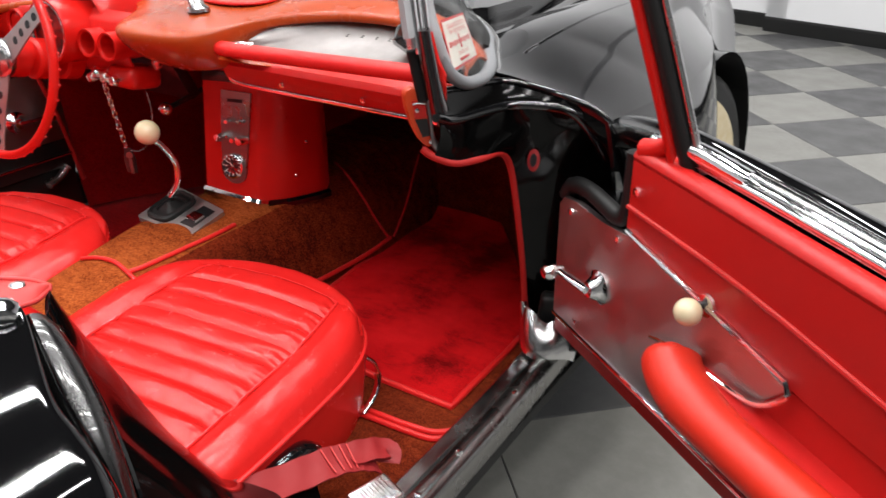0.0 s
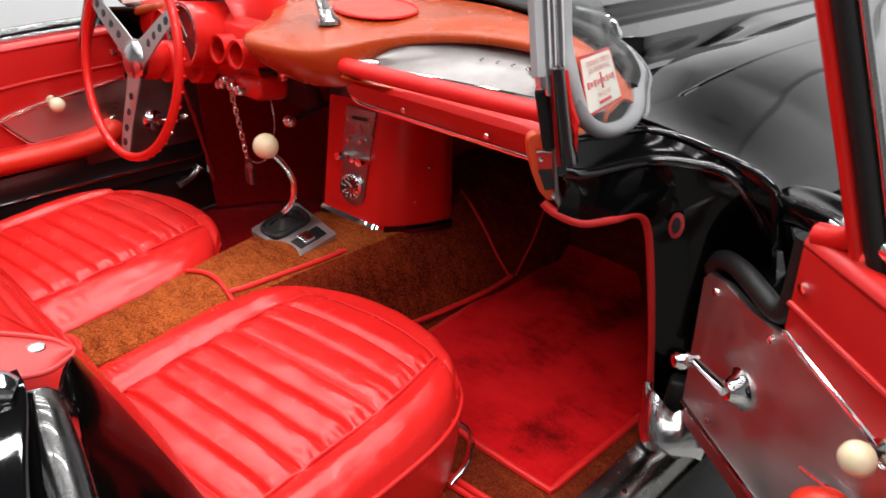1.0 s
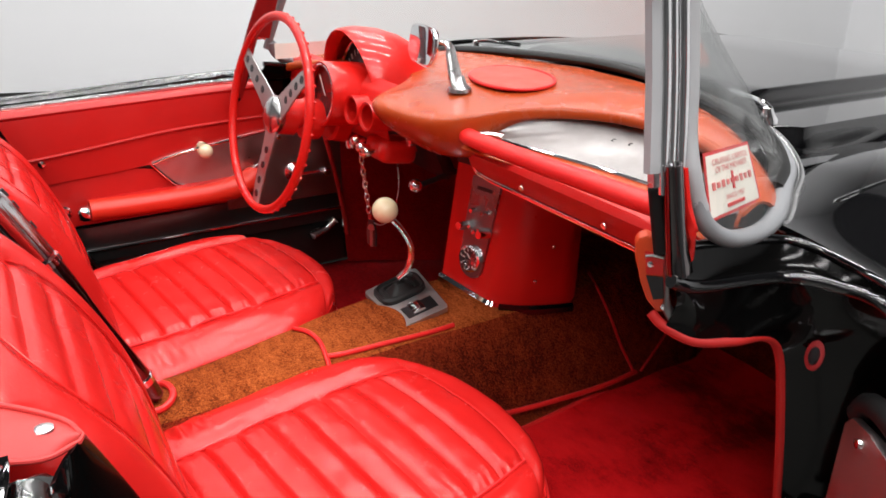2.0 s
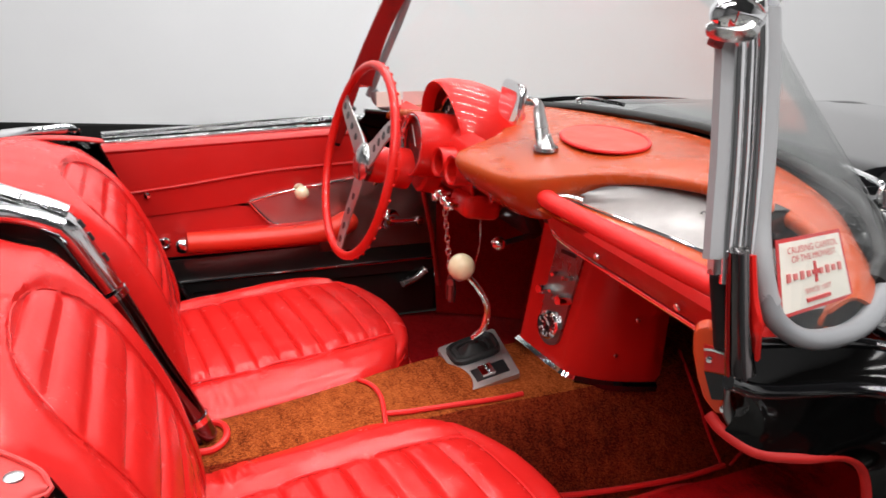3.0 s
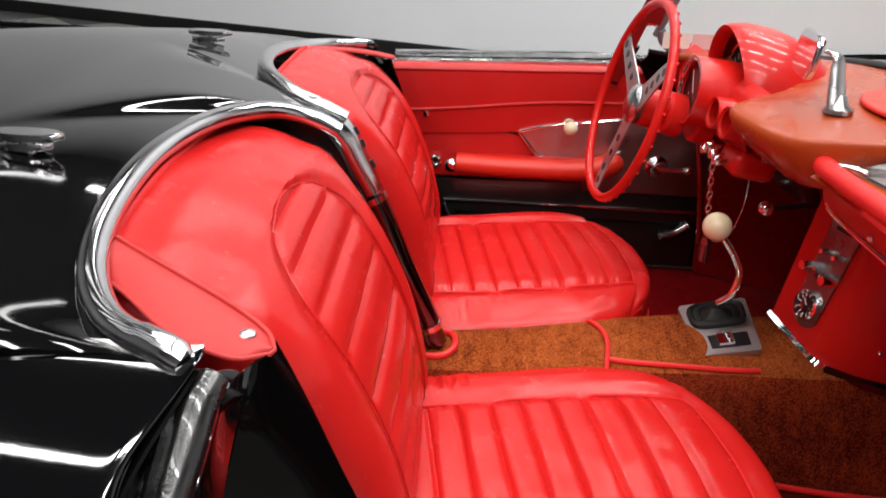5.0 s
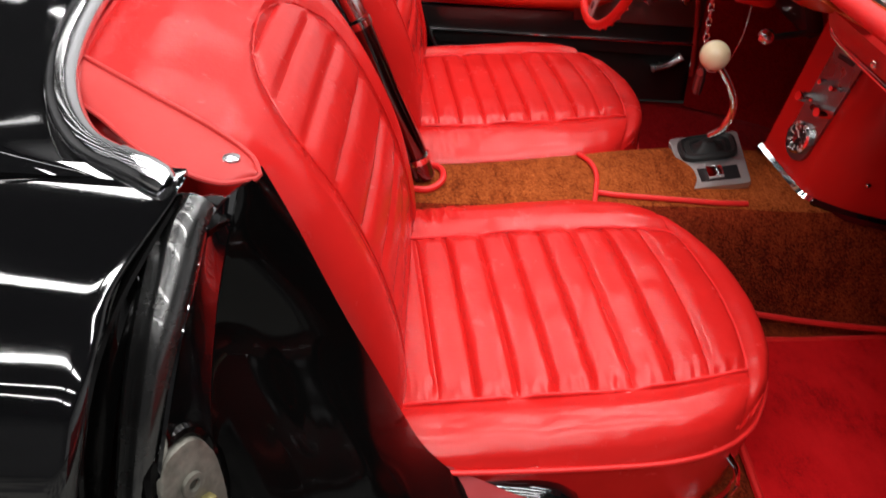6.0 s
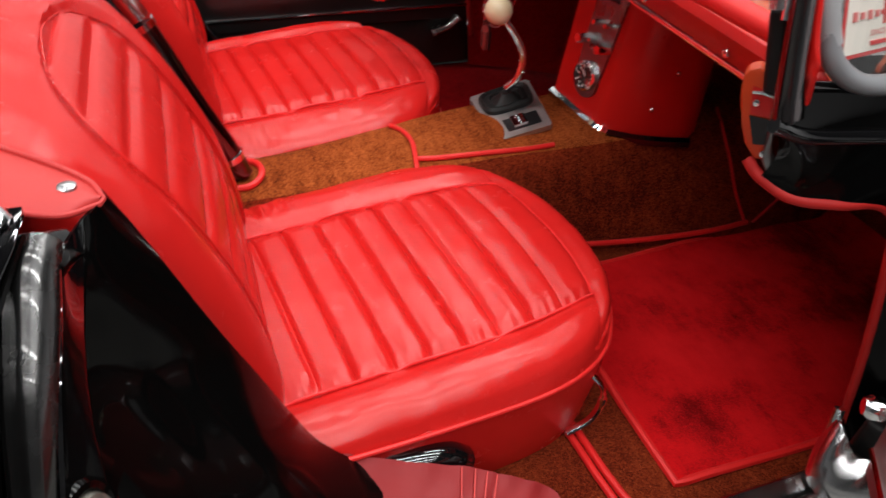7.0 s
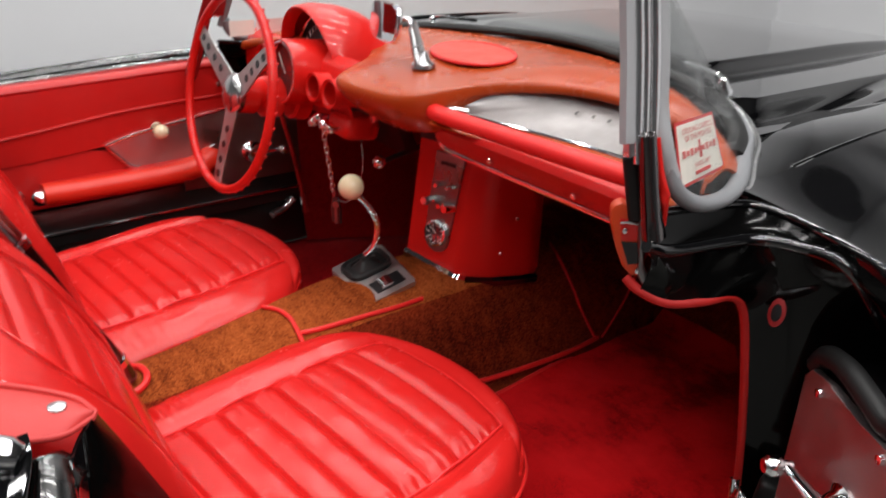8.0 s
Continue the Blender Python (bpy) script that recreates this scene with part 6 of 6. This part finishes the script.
    add("backrest_seam", tube([unturn @ q for q in curve], 0.0014, 6), M["leather"], "", back)
    edge = [bpt(i / 30, -1) for i in range(31)] + [bpt(1, -1 + 2 * j / 24) for j in range(1, 25)] + [bpt(1 - i / 30, 1) for i in range(1, 31)]
    add("backrest_welt", tube([unturn @ q for q in edge], 0.0042, 8), M["piping"], "", back)
    # hinge knob and bright loop at the front outer corner
    loop = spline([(0.158, 0.232, 0.106), (0.172, 0.241, 0.086), (0.173, 0.244, 0.058), (0.160, 0.243, 0.032), (0.134, 0.236, 0.012)], 6)
    add("seat_loop", tube(loop, 0.006, 10, flat=0.6), M["chrome"], "bright metal seat loop")
    return s


SEAT_Z = 0.330
seat(pose(0.090, -0.292, SEAT_Z, 0, 0, 7), "red leather bucket seat with pleats, beside the open door", True, 0.226, 0.125, 0.0, 0.252)
seat(pose(0.090, 0.326, SEAT_Z + 0.010, 0, 0, 7), "red leather bucket seat with pleats, behind the steering wheel", False, 0.188, 0.092, 0.042, 0.230)

# vinyl flap behind the passenger's shoulder, with a snap
for sign in (-1, 1):
    a = [(-0.388, sign * 0.512, 0.847), (-0.350, sign * 0.541, 0.846), (-0.300, sign * 0.584, 0.838), (-0.248, sign * 0.602, 0.829), (-0.220, sign * 0.588, 0.825)]
    b = [(-0.386, sign * 0.462, 0.858), (-0.327, sign * 0.503, 0.852), (-0.264, sign * 0.540, 0.841), (-0.228, sign * 0.564, 0.831), (-0.217, sign * 0.584, 0.826)]
    flap = part("shoulder_flap", between(a, b, 30, 12, (0, 0, 0.005), 0.003), M["flap"], car, "worn red vinyl shoulder flap")
    part("flap_hem", tube([q + V(0, 0, 0.0015) for q in spline(b, 8)] + [q + V(0, 0, 0.0005) for q in reversed(spline(a, 8))], 0.0022, 8), M["flap"], flap)
    part("flap_snap", lathe([(0.0075, 0), (0.007, 0.002), (0.004, 0.0035), (0.0005, 0.004)], 18, pose(-0.240, sign * 0.576, 0.8345)), M["satin"], flap)

# ---------------------------------------------------------------- loose things in the car
# cut pile mats


def mat_mesh(corners, edge, lift=0.014):
    a, d = [Vector(q) for q in corners]
    far_edge = spline(edge, 8)

    def f(u, v):
        # v across from the sill to the tunnel, u towards the toe board
        k = v * (len(far_edge) - 1)
        i = min(int(k), len(far_edge) - 2)
        far = far_edge[i].lerp(far_edge[i + 1], k - i)
        near = a.lerp(d, v)
        q = near.lerp(far, u)
        z = FLOOR + lift + 0.004 * noise.noise(V(q.x * 6, q.y * 6, 0)) + 0.003 * noise.noise(V(q.x * 19, q.y * 17, 3.0))
        return V(q.x, q.y, z + 0.6 * max(0, q.x - 0.95))
    return f


fmat = mat_mesh([(0.356, -0.614, 0), (0.352, -0.196, 0)], [(0.645, -0.606, 0), (0.82, -0.490, 0), (0.98, -0.350, 0), (1.02, -0.24, 0), (1.02, -0.125, 0)])
mt = tagged(part("floor_mat", sheet(fmat, 30, 24, 0.010, (0, 0, -1)), M["mat"]), "red cut pile floor mat with bound edge", "floor mat")
edge = [fmat(0, 1 - i / 16) for i in range(17)] + [fmat(i / 20, 0) for i in range(1, 21)]
part("mat_binding", tube([q + V(0, 0, -0.003) for q in edge], 0.006, 8), M["piping"], mt)
edge = [fmat(i / 24, 1) for i in range(25)]
part("mat_binding", tube([q + V(0, 0, -0.003) for q in edge], 0.006, 8), M["piping"], mt)

# red binding on the tunnel carpet
def run(points):
    """Points carried onto the tunnel's carpet."""
    return [on_tunnel(q.x, q.y) for q in spline([(x, y, 0) for x, y in points], 8)]


part("carpet_binding", tube(run([(0.172, 0.085), (0.186, 0.05), (0.190, 0.01), (0.184, -0.03), (0.176, -0.07)]), 0.0042, 8), M["piping"], car)
part("carpet_binding", tube(run([(0.420, -0.056), (0.37, -0.057), (0.30, -0.052), (0.22, -0.046), (0.185, -0.040)]), 0.0045, 8), M["piping"], car)
part("carpet_binding", tube(run([(-0.115, -0.045), (-0.085, -0.046), (-0.066, -0.030), (-0.060, -0.006), (-0.066, 0.020), (-0.085, 0.036)]), 0.0055, 8), M["piping"], car)
bind = spline([(0.42, -0.132, 0.346), (0.50, -0.146, 0.345), (0.60, -0.158, 0.346), (0.70, -0.163, 0.347), (0.78, -0.162, 0.352)], 6)
part("carpet_binding", tube(bind, 0.005, 8), M["piping"], car)
part("carpet_binding", tube(spline([(0.775, -0.160, 0.353), (0.752, -0.140, 0.410), (0.743, -0.117, 0.457), (0.737, -0.084, 0.502), (0.75, -0.035, 0.523)], 6), 0.003, 8), M["piping"], car)
part("carpet_binding", tube(spline([(0.792, -0.163, 0.350), (0.862, -0.147, 0.398), (0.928, -0.125, 0.452), (0.978, -0.107, 0.485)], 6), 0.003, 8), M["piping"], car)
for dxy, dz in (((0.0, 0.0), 0.0), ((-0.012, -0.008), -0.001)):
    bind = spline([(0.262 + dxy[0], -0.44 + dxy[1], 0.331 + dz), (0.272 + dxy[0], -0.50 + dxy[1], 0.331 + dz), (0.278 + dxy[0], -0.58 + dxy[1], 0.331 + dz), (0.290 + dxy[0], -0.632 + dxy[1], 0.331 + dz), (0.330, -0.668, 0.333)], 6)
    part("carpet_binding", tube(bind, 0.0052, 8), M["piping"], car)

# seat belt
belt = thing("seat_belt", "dark red webbing seat belt lying by the seat", "seat belt")
bp = spline([(-0.118, -0.545, 0.478), (-0.095, -0.562, 0.466), (-0.05, -0.578, 0.448), (0.02, -0.598, 0.434), (0.075, -0.612, 0.424), (0.11, -0.624, 0.410), (0.135, -0.634, 0.392)], 10)


def webbing(path, half, wave):
    """A limp strap with a slight curl across."""
    rings = []
    for i, q in enumerate(path):
        d = (path[min(i + 1, len(path) - 1)] - path[max(i - 1, 0)]).normalized()
        side = d.cross(V(0, -0.3, 1)).normalized()
        up = side.cross(d)
        top = [q + side * (half * k) + up * (wave * (k * k - 0.4) + 0.0012 * math.sin(i * 0.9 + k * 2)) for k in (-1, -0.5, 0, 0.5, 1)]
        rings.append(top + [p - up * 0.0022 for p in reversed(top)])
    return skin(rings)


strap = part("webbing", webbing(bp, 0.024, 0.003), M["webbing"], belt)
for k in (38, 41, 44, 47):
    q, e = bp[k], bp[k + 1]
    side = (e - q).cross(V(0, -0.3, 1)).normalized()
    part("stitching", tube([q + side * 0.021 + V(0, 0, 0.0035), q + V(0, 0, 0.0022), q - side * 0.021 + V(0, 0, 0.0035)], 0.0012, 6), M["flap"], strap)
part("belt_fold", webbing(spline([(0.10, -0.616, 0.418), (0.135, -0.628, 0.408), (0.160, -0.634, 0.392), (0.150, -0.640, 0.378)], 8), 0.019, 0.004), M["webbing"], belt)
buckle = part("buckle", rbox((0.062, 0.046, 0.014), pose(0.062, -0.692, 0.413, 6, 0, -15), 0.005, 3), M["satin"], belt, "brushed metal buckle")
for k in range(9):
    part("buckle_rib", rbox((0.0022, 0.034, 0.0016), pose(0.062, -0.692, 0.413, 6, 0, -15) @ pose(-0.020 + 0.005 * k, 0, 0.0074), 0.0005, 1), M["chrome"], buckle)
rec = thing("seat_adjuster", "black handle beside the seat cushion", "handle")
part("handle", tube(spline([(-0.06, -0.552, 0.415), (0.0, -0.557, 0.418), (0.06, -0.560, 0.417), (0.085, -0.556, 0.398)], 6), 0.021, 14), M["black"], rec)

# key with a tag on a chain under the dash
key = thing("key_ring", "key and leather tag hanging on a chain", "key")
kp = V(0.372, 0.215, 0.770)
for i in range(12):
    q = kp + V(0.001 * i, -0.0012 * i, -0.0125 * i)
    link_path = [towards(tuple(q), (1, 0, 0) if i % 2 else (0, 1, 0)) @ V(0.0045 * math.cos(a), 0.0080 * math.sin(a), 0) for a in [2 * math.pi * k / 12 for k in range(12)]]
    part("chain_link", tube(link_path, 0.0016, 6, closed=True), M["chrome"], key)
part("key_tag", prism([(-0.012, -0.028), (0.012, -0.028), (0.014, 0.0), (0.008, 0.026), (-0.008, 0.026), (-0.014, 0.0)], 0.004, towards((0.386, 0.20, 0.598), (-1, -0.3, 0)), 0.001), M["dull_black"], key)
part("key_blade", joined(lathe([(0.007, -0.001), (0.007, 0.001)], 14, towards((0.380, 0.190, 0.612), (-0.8, -0.6, 0))), rbox((0.006, 0.032, 0.002), towards((0.380, 0.190, 0.588), (-0.8, -0.6, 0)), 0.0005)), M["radio"], key)

part("key_wire", tube(spline([(0.386, 0.200, 0.620), (0.392, 0.170, 0.622), (0.402, 0.145, 0.645), (0.412, 0.135, 0.700), (0.418, 0.150, 0.750)], 6), 0.0012, 6), M["satin"], key)

# foot rest piece on the driver's sill
part("sill_corner", tube(spline([(0.50, 0.66, 0.455), (0.47, 0.655, 0.435), (0.43, 0.65, 0.425)], 5), 0.014, 10, flat=0.7), M["satin"], car)

# sticker inside the windshield corner
c00, c10, c11, c01 = V(0.357, -0.622, 0.893), V(0.486, -0.582, 0.884), V(0.464, -0.569, 0.950), V(0.352, -0.606, 0.960)


def on_sticker(s, t, h=0.0):
    n = (c10 - c00).cross(c01 - c00).normalized()
    n = n if n.y < 0 else -n
    return c00.lerp(c10, s).lerp(c01.lerp(c11, s), t) + n * h


def sticker_piece(s0, t0, s1, t1, h0, h1):
    return skin([[on_sticker(s, t, h) for s, t in ((s0, t0), (s1, t0), (s1, t1), (s0, t1))] for h in (h0, h1)])


stk = part("sticker", sticker_piece(0, 0, 1, 1, -0.0006, 0.0), M["print"], car, "white and red paper sticker inside the glass")
part("sticker_field", sticker_piece(0.035, 0.05, 0.965, 0.95, 0.0, 0.0004), M["paper"], stk)


def sticker_text(words, s0, s1, t, height):
    """A line of red lettering laid on the sticker between s0 and s1."""
    cu = bpy.data.curves.new("lettering", "FONT")
    cu.body = words
    tmp = bpy.data.objects.new("lettering", cu)
    scene.collection.objects.link(tmp)
    bpy.context.view_layer.update()
    me = bpy.data.meshes.new_from_object(tmp.evaluated_get(bpy.context.evaluated_depsgraph_get()))
    bpy.data.objects.remove(tmp)
    xs = [v.co.x for v in me.vertices]
    ys = [v.co.y for v in me.vertices]
    for v in me.vertices:
        a = (v.co.x - min(xs)) / (max(xs) - min(xs))
        b = (v.co.y - min(ys)) / (max(ys) - min(ys))
        v.co = on_sticker(s0 + (s1 - s0) * a, t + height * b, 0.0022)
    me.materials.clear()
    me.materials.append(M["print"])
    ob = new("sticker_line", me)
    ob.parent = stk
    return ob


sticker_text("CRUISING CAPITOL", 0.12, 0.88, 0.80, 0.085)
sticker_text("OF THE MIDWEST", 0.17, 0.83, 0.68, 0.085)
sticker_text("SINCE 1957", 0.32, 0.68, 0.24, 0.07)
for k in range(9):
    if k == 4:
        continue
    s0 = 0.10 + 0.092 * k
    rise = 0.015 * (k % 2)
    part("sticker_mark", sticker_piece(s0, 0.44 + rise, s0 + 0.045, 0.55 - rise, 0.0006, 0.0020), M["faded_print"], stk)
part("sticker_mark", sticker_piece(0.485, 0.36, 0.515, 0.64, 0.0006, 0.0020), M["print"], stk)
part("sticker_mark", sticker_piece(0.455, 0.47, 0.545, 0.53, 0.0006, 0.0020), M["print"], stk)
part("sticker_mark", sticker_piece(0.34, 0.12, 0.66, 0.17, 0.0006, 0.0020), M["print"], stk)

# two faded permits on the driver's side of the glass
for x0, x1, mt, nm in ((0.350, 0.408, "paper", "permit"), (0.412, 0.490, "pink", "permit")):
    bm = skin([[V(x, y, z) for x, z in ((x0, 0.880), (x1, 0.882), (x1, 0.914), (x0, 0.914))] for y in (0.596, 0.5965)])
    part(nm, bm, M[mt], ws, "faded paper permit on the glass")
# catches for the top on the deck
for sign in (-1, 1):
    base = V(-0.530, sign * 0.325, 0.8890)
    el = lambda a, b, n=24: [(a * math.cos(2 * math.pi * i / n), b * math.sin(2 * math.pi * i / n)) for i in range(n)]
    catch = part("deck_catch", prism(el(0.040, 0.014), 0.008, Matrix.Translation(base + V(0, 0, 0.017)), 0.003), M["chrome"], car, "chrome soft top catch on the deck")
    part("catch_plate", prism(el(0.030, 0.012), 0.008, Matrix.Translation(base + V(-0.004, 0, 0.006)), 0.002), M["chrome"], catch)
    part("catch_stem", lathe([(0.008, -0.004), (0.007, 0.016)], 14, Matrix.Translation(base)), M["chrome"], catch)

# ---------------------------------------------------------------- floor tiles
TILE = 0.457
A0 = V(3.28, -0.49, 0)
TU = V(math.cos(radians(-45)), math.sin(radians(-45)), 0)
TV = V(math.cos(radians(-135)), math.sin(radians(-135)), 0)


def tile_mesh(size, mat):
    me = bpy.data.meshes.new("tile")
    bm = bmesh.new()
    g, c = size / 2 - 0.0012, size / 2 - 0.003
    lo = [bm.verts.new((x * g, y * g, -0.003)) for x, y in ((-1, -1), (1, -1), (1, 1), (-1, 1))]
    hi = [bm.verts.new((x * c, y * c, 0.0)) for x, y in ((-1, -1), (1, -1), (1, 1), (-1, 1))]
    bm.faces.new(hi)
    for i in range(4):
        bm.faces.new((lo[i], lo[(i + 1) % 4], hi[(i + 1) % 4], hi[i]))
    bm.to_mesh(me)
    bm.free()
    me.materials.append(mat)
    return me


meshes = (tile_mesh(TILE, M["tile_dark"]), tile_mesh(TILE, M["tile_light"]))
far_tiles = ([], [])
for i in range(-24, 26):
    for j in range(-24, 34):
        c = A0 + TU * TILE * (i + 0.5) + TV * TILE * (j + 0.5)
        rel = c - CORNER
        if rel.dot(BACK) > 0.35 or rel.dot(BACK) < -11.3 or rel.dot(ALONG) > 9.5 or rel.dot(ALONG) < -3.0:
            continue
        k = (i + j) % 2
        if -6 <= i <= -2 and 4 <= j <= 6:
            k = 1
        elif (i, j) == (-4, 3):
            k = 0
        if 0.2 < c.x < 6.2 and -2.6 < c.y < 1.2:
            ob = new("tile", meshes[k])
            ob.matrix_world = Matrix.Translation(c) @ pose(0, 0, 0, 0, 0, -45)
            ob.parent = floor
        else:
            far_tiles[k].append(c)
for k in (0, 1):
    verts, faces = [], []
    h = TILE / 2 - 0.002
    for c in far_tiles[k]:
        b = len(verts)
        for x, y in ((-h, -h), (h, -h), (h, h), (-h, h)):
            q = c + TU * x + TV * y
            verts.append((q.x, q.y, 0.0))
        faces.append((b, b + 1, b + 2, b + 3))
    me = bpy.data.meshes.new("tile_field")
    me.from_pydata(verts, [], faces)
    me.materials.append(M["field_dark"] if k == 0 else M["field_light"])
    ob = new("tile_field", me)
    ob.parent = floor
    tagged(ob, kind="stuff")
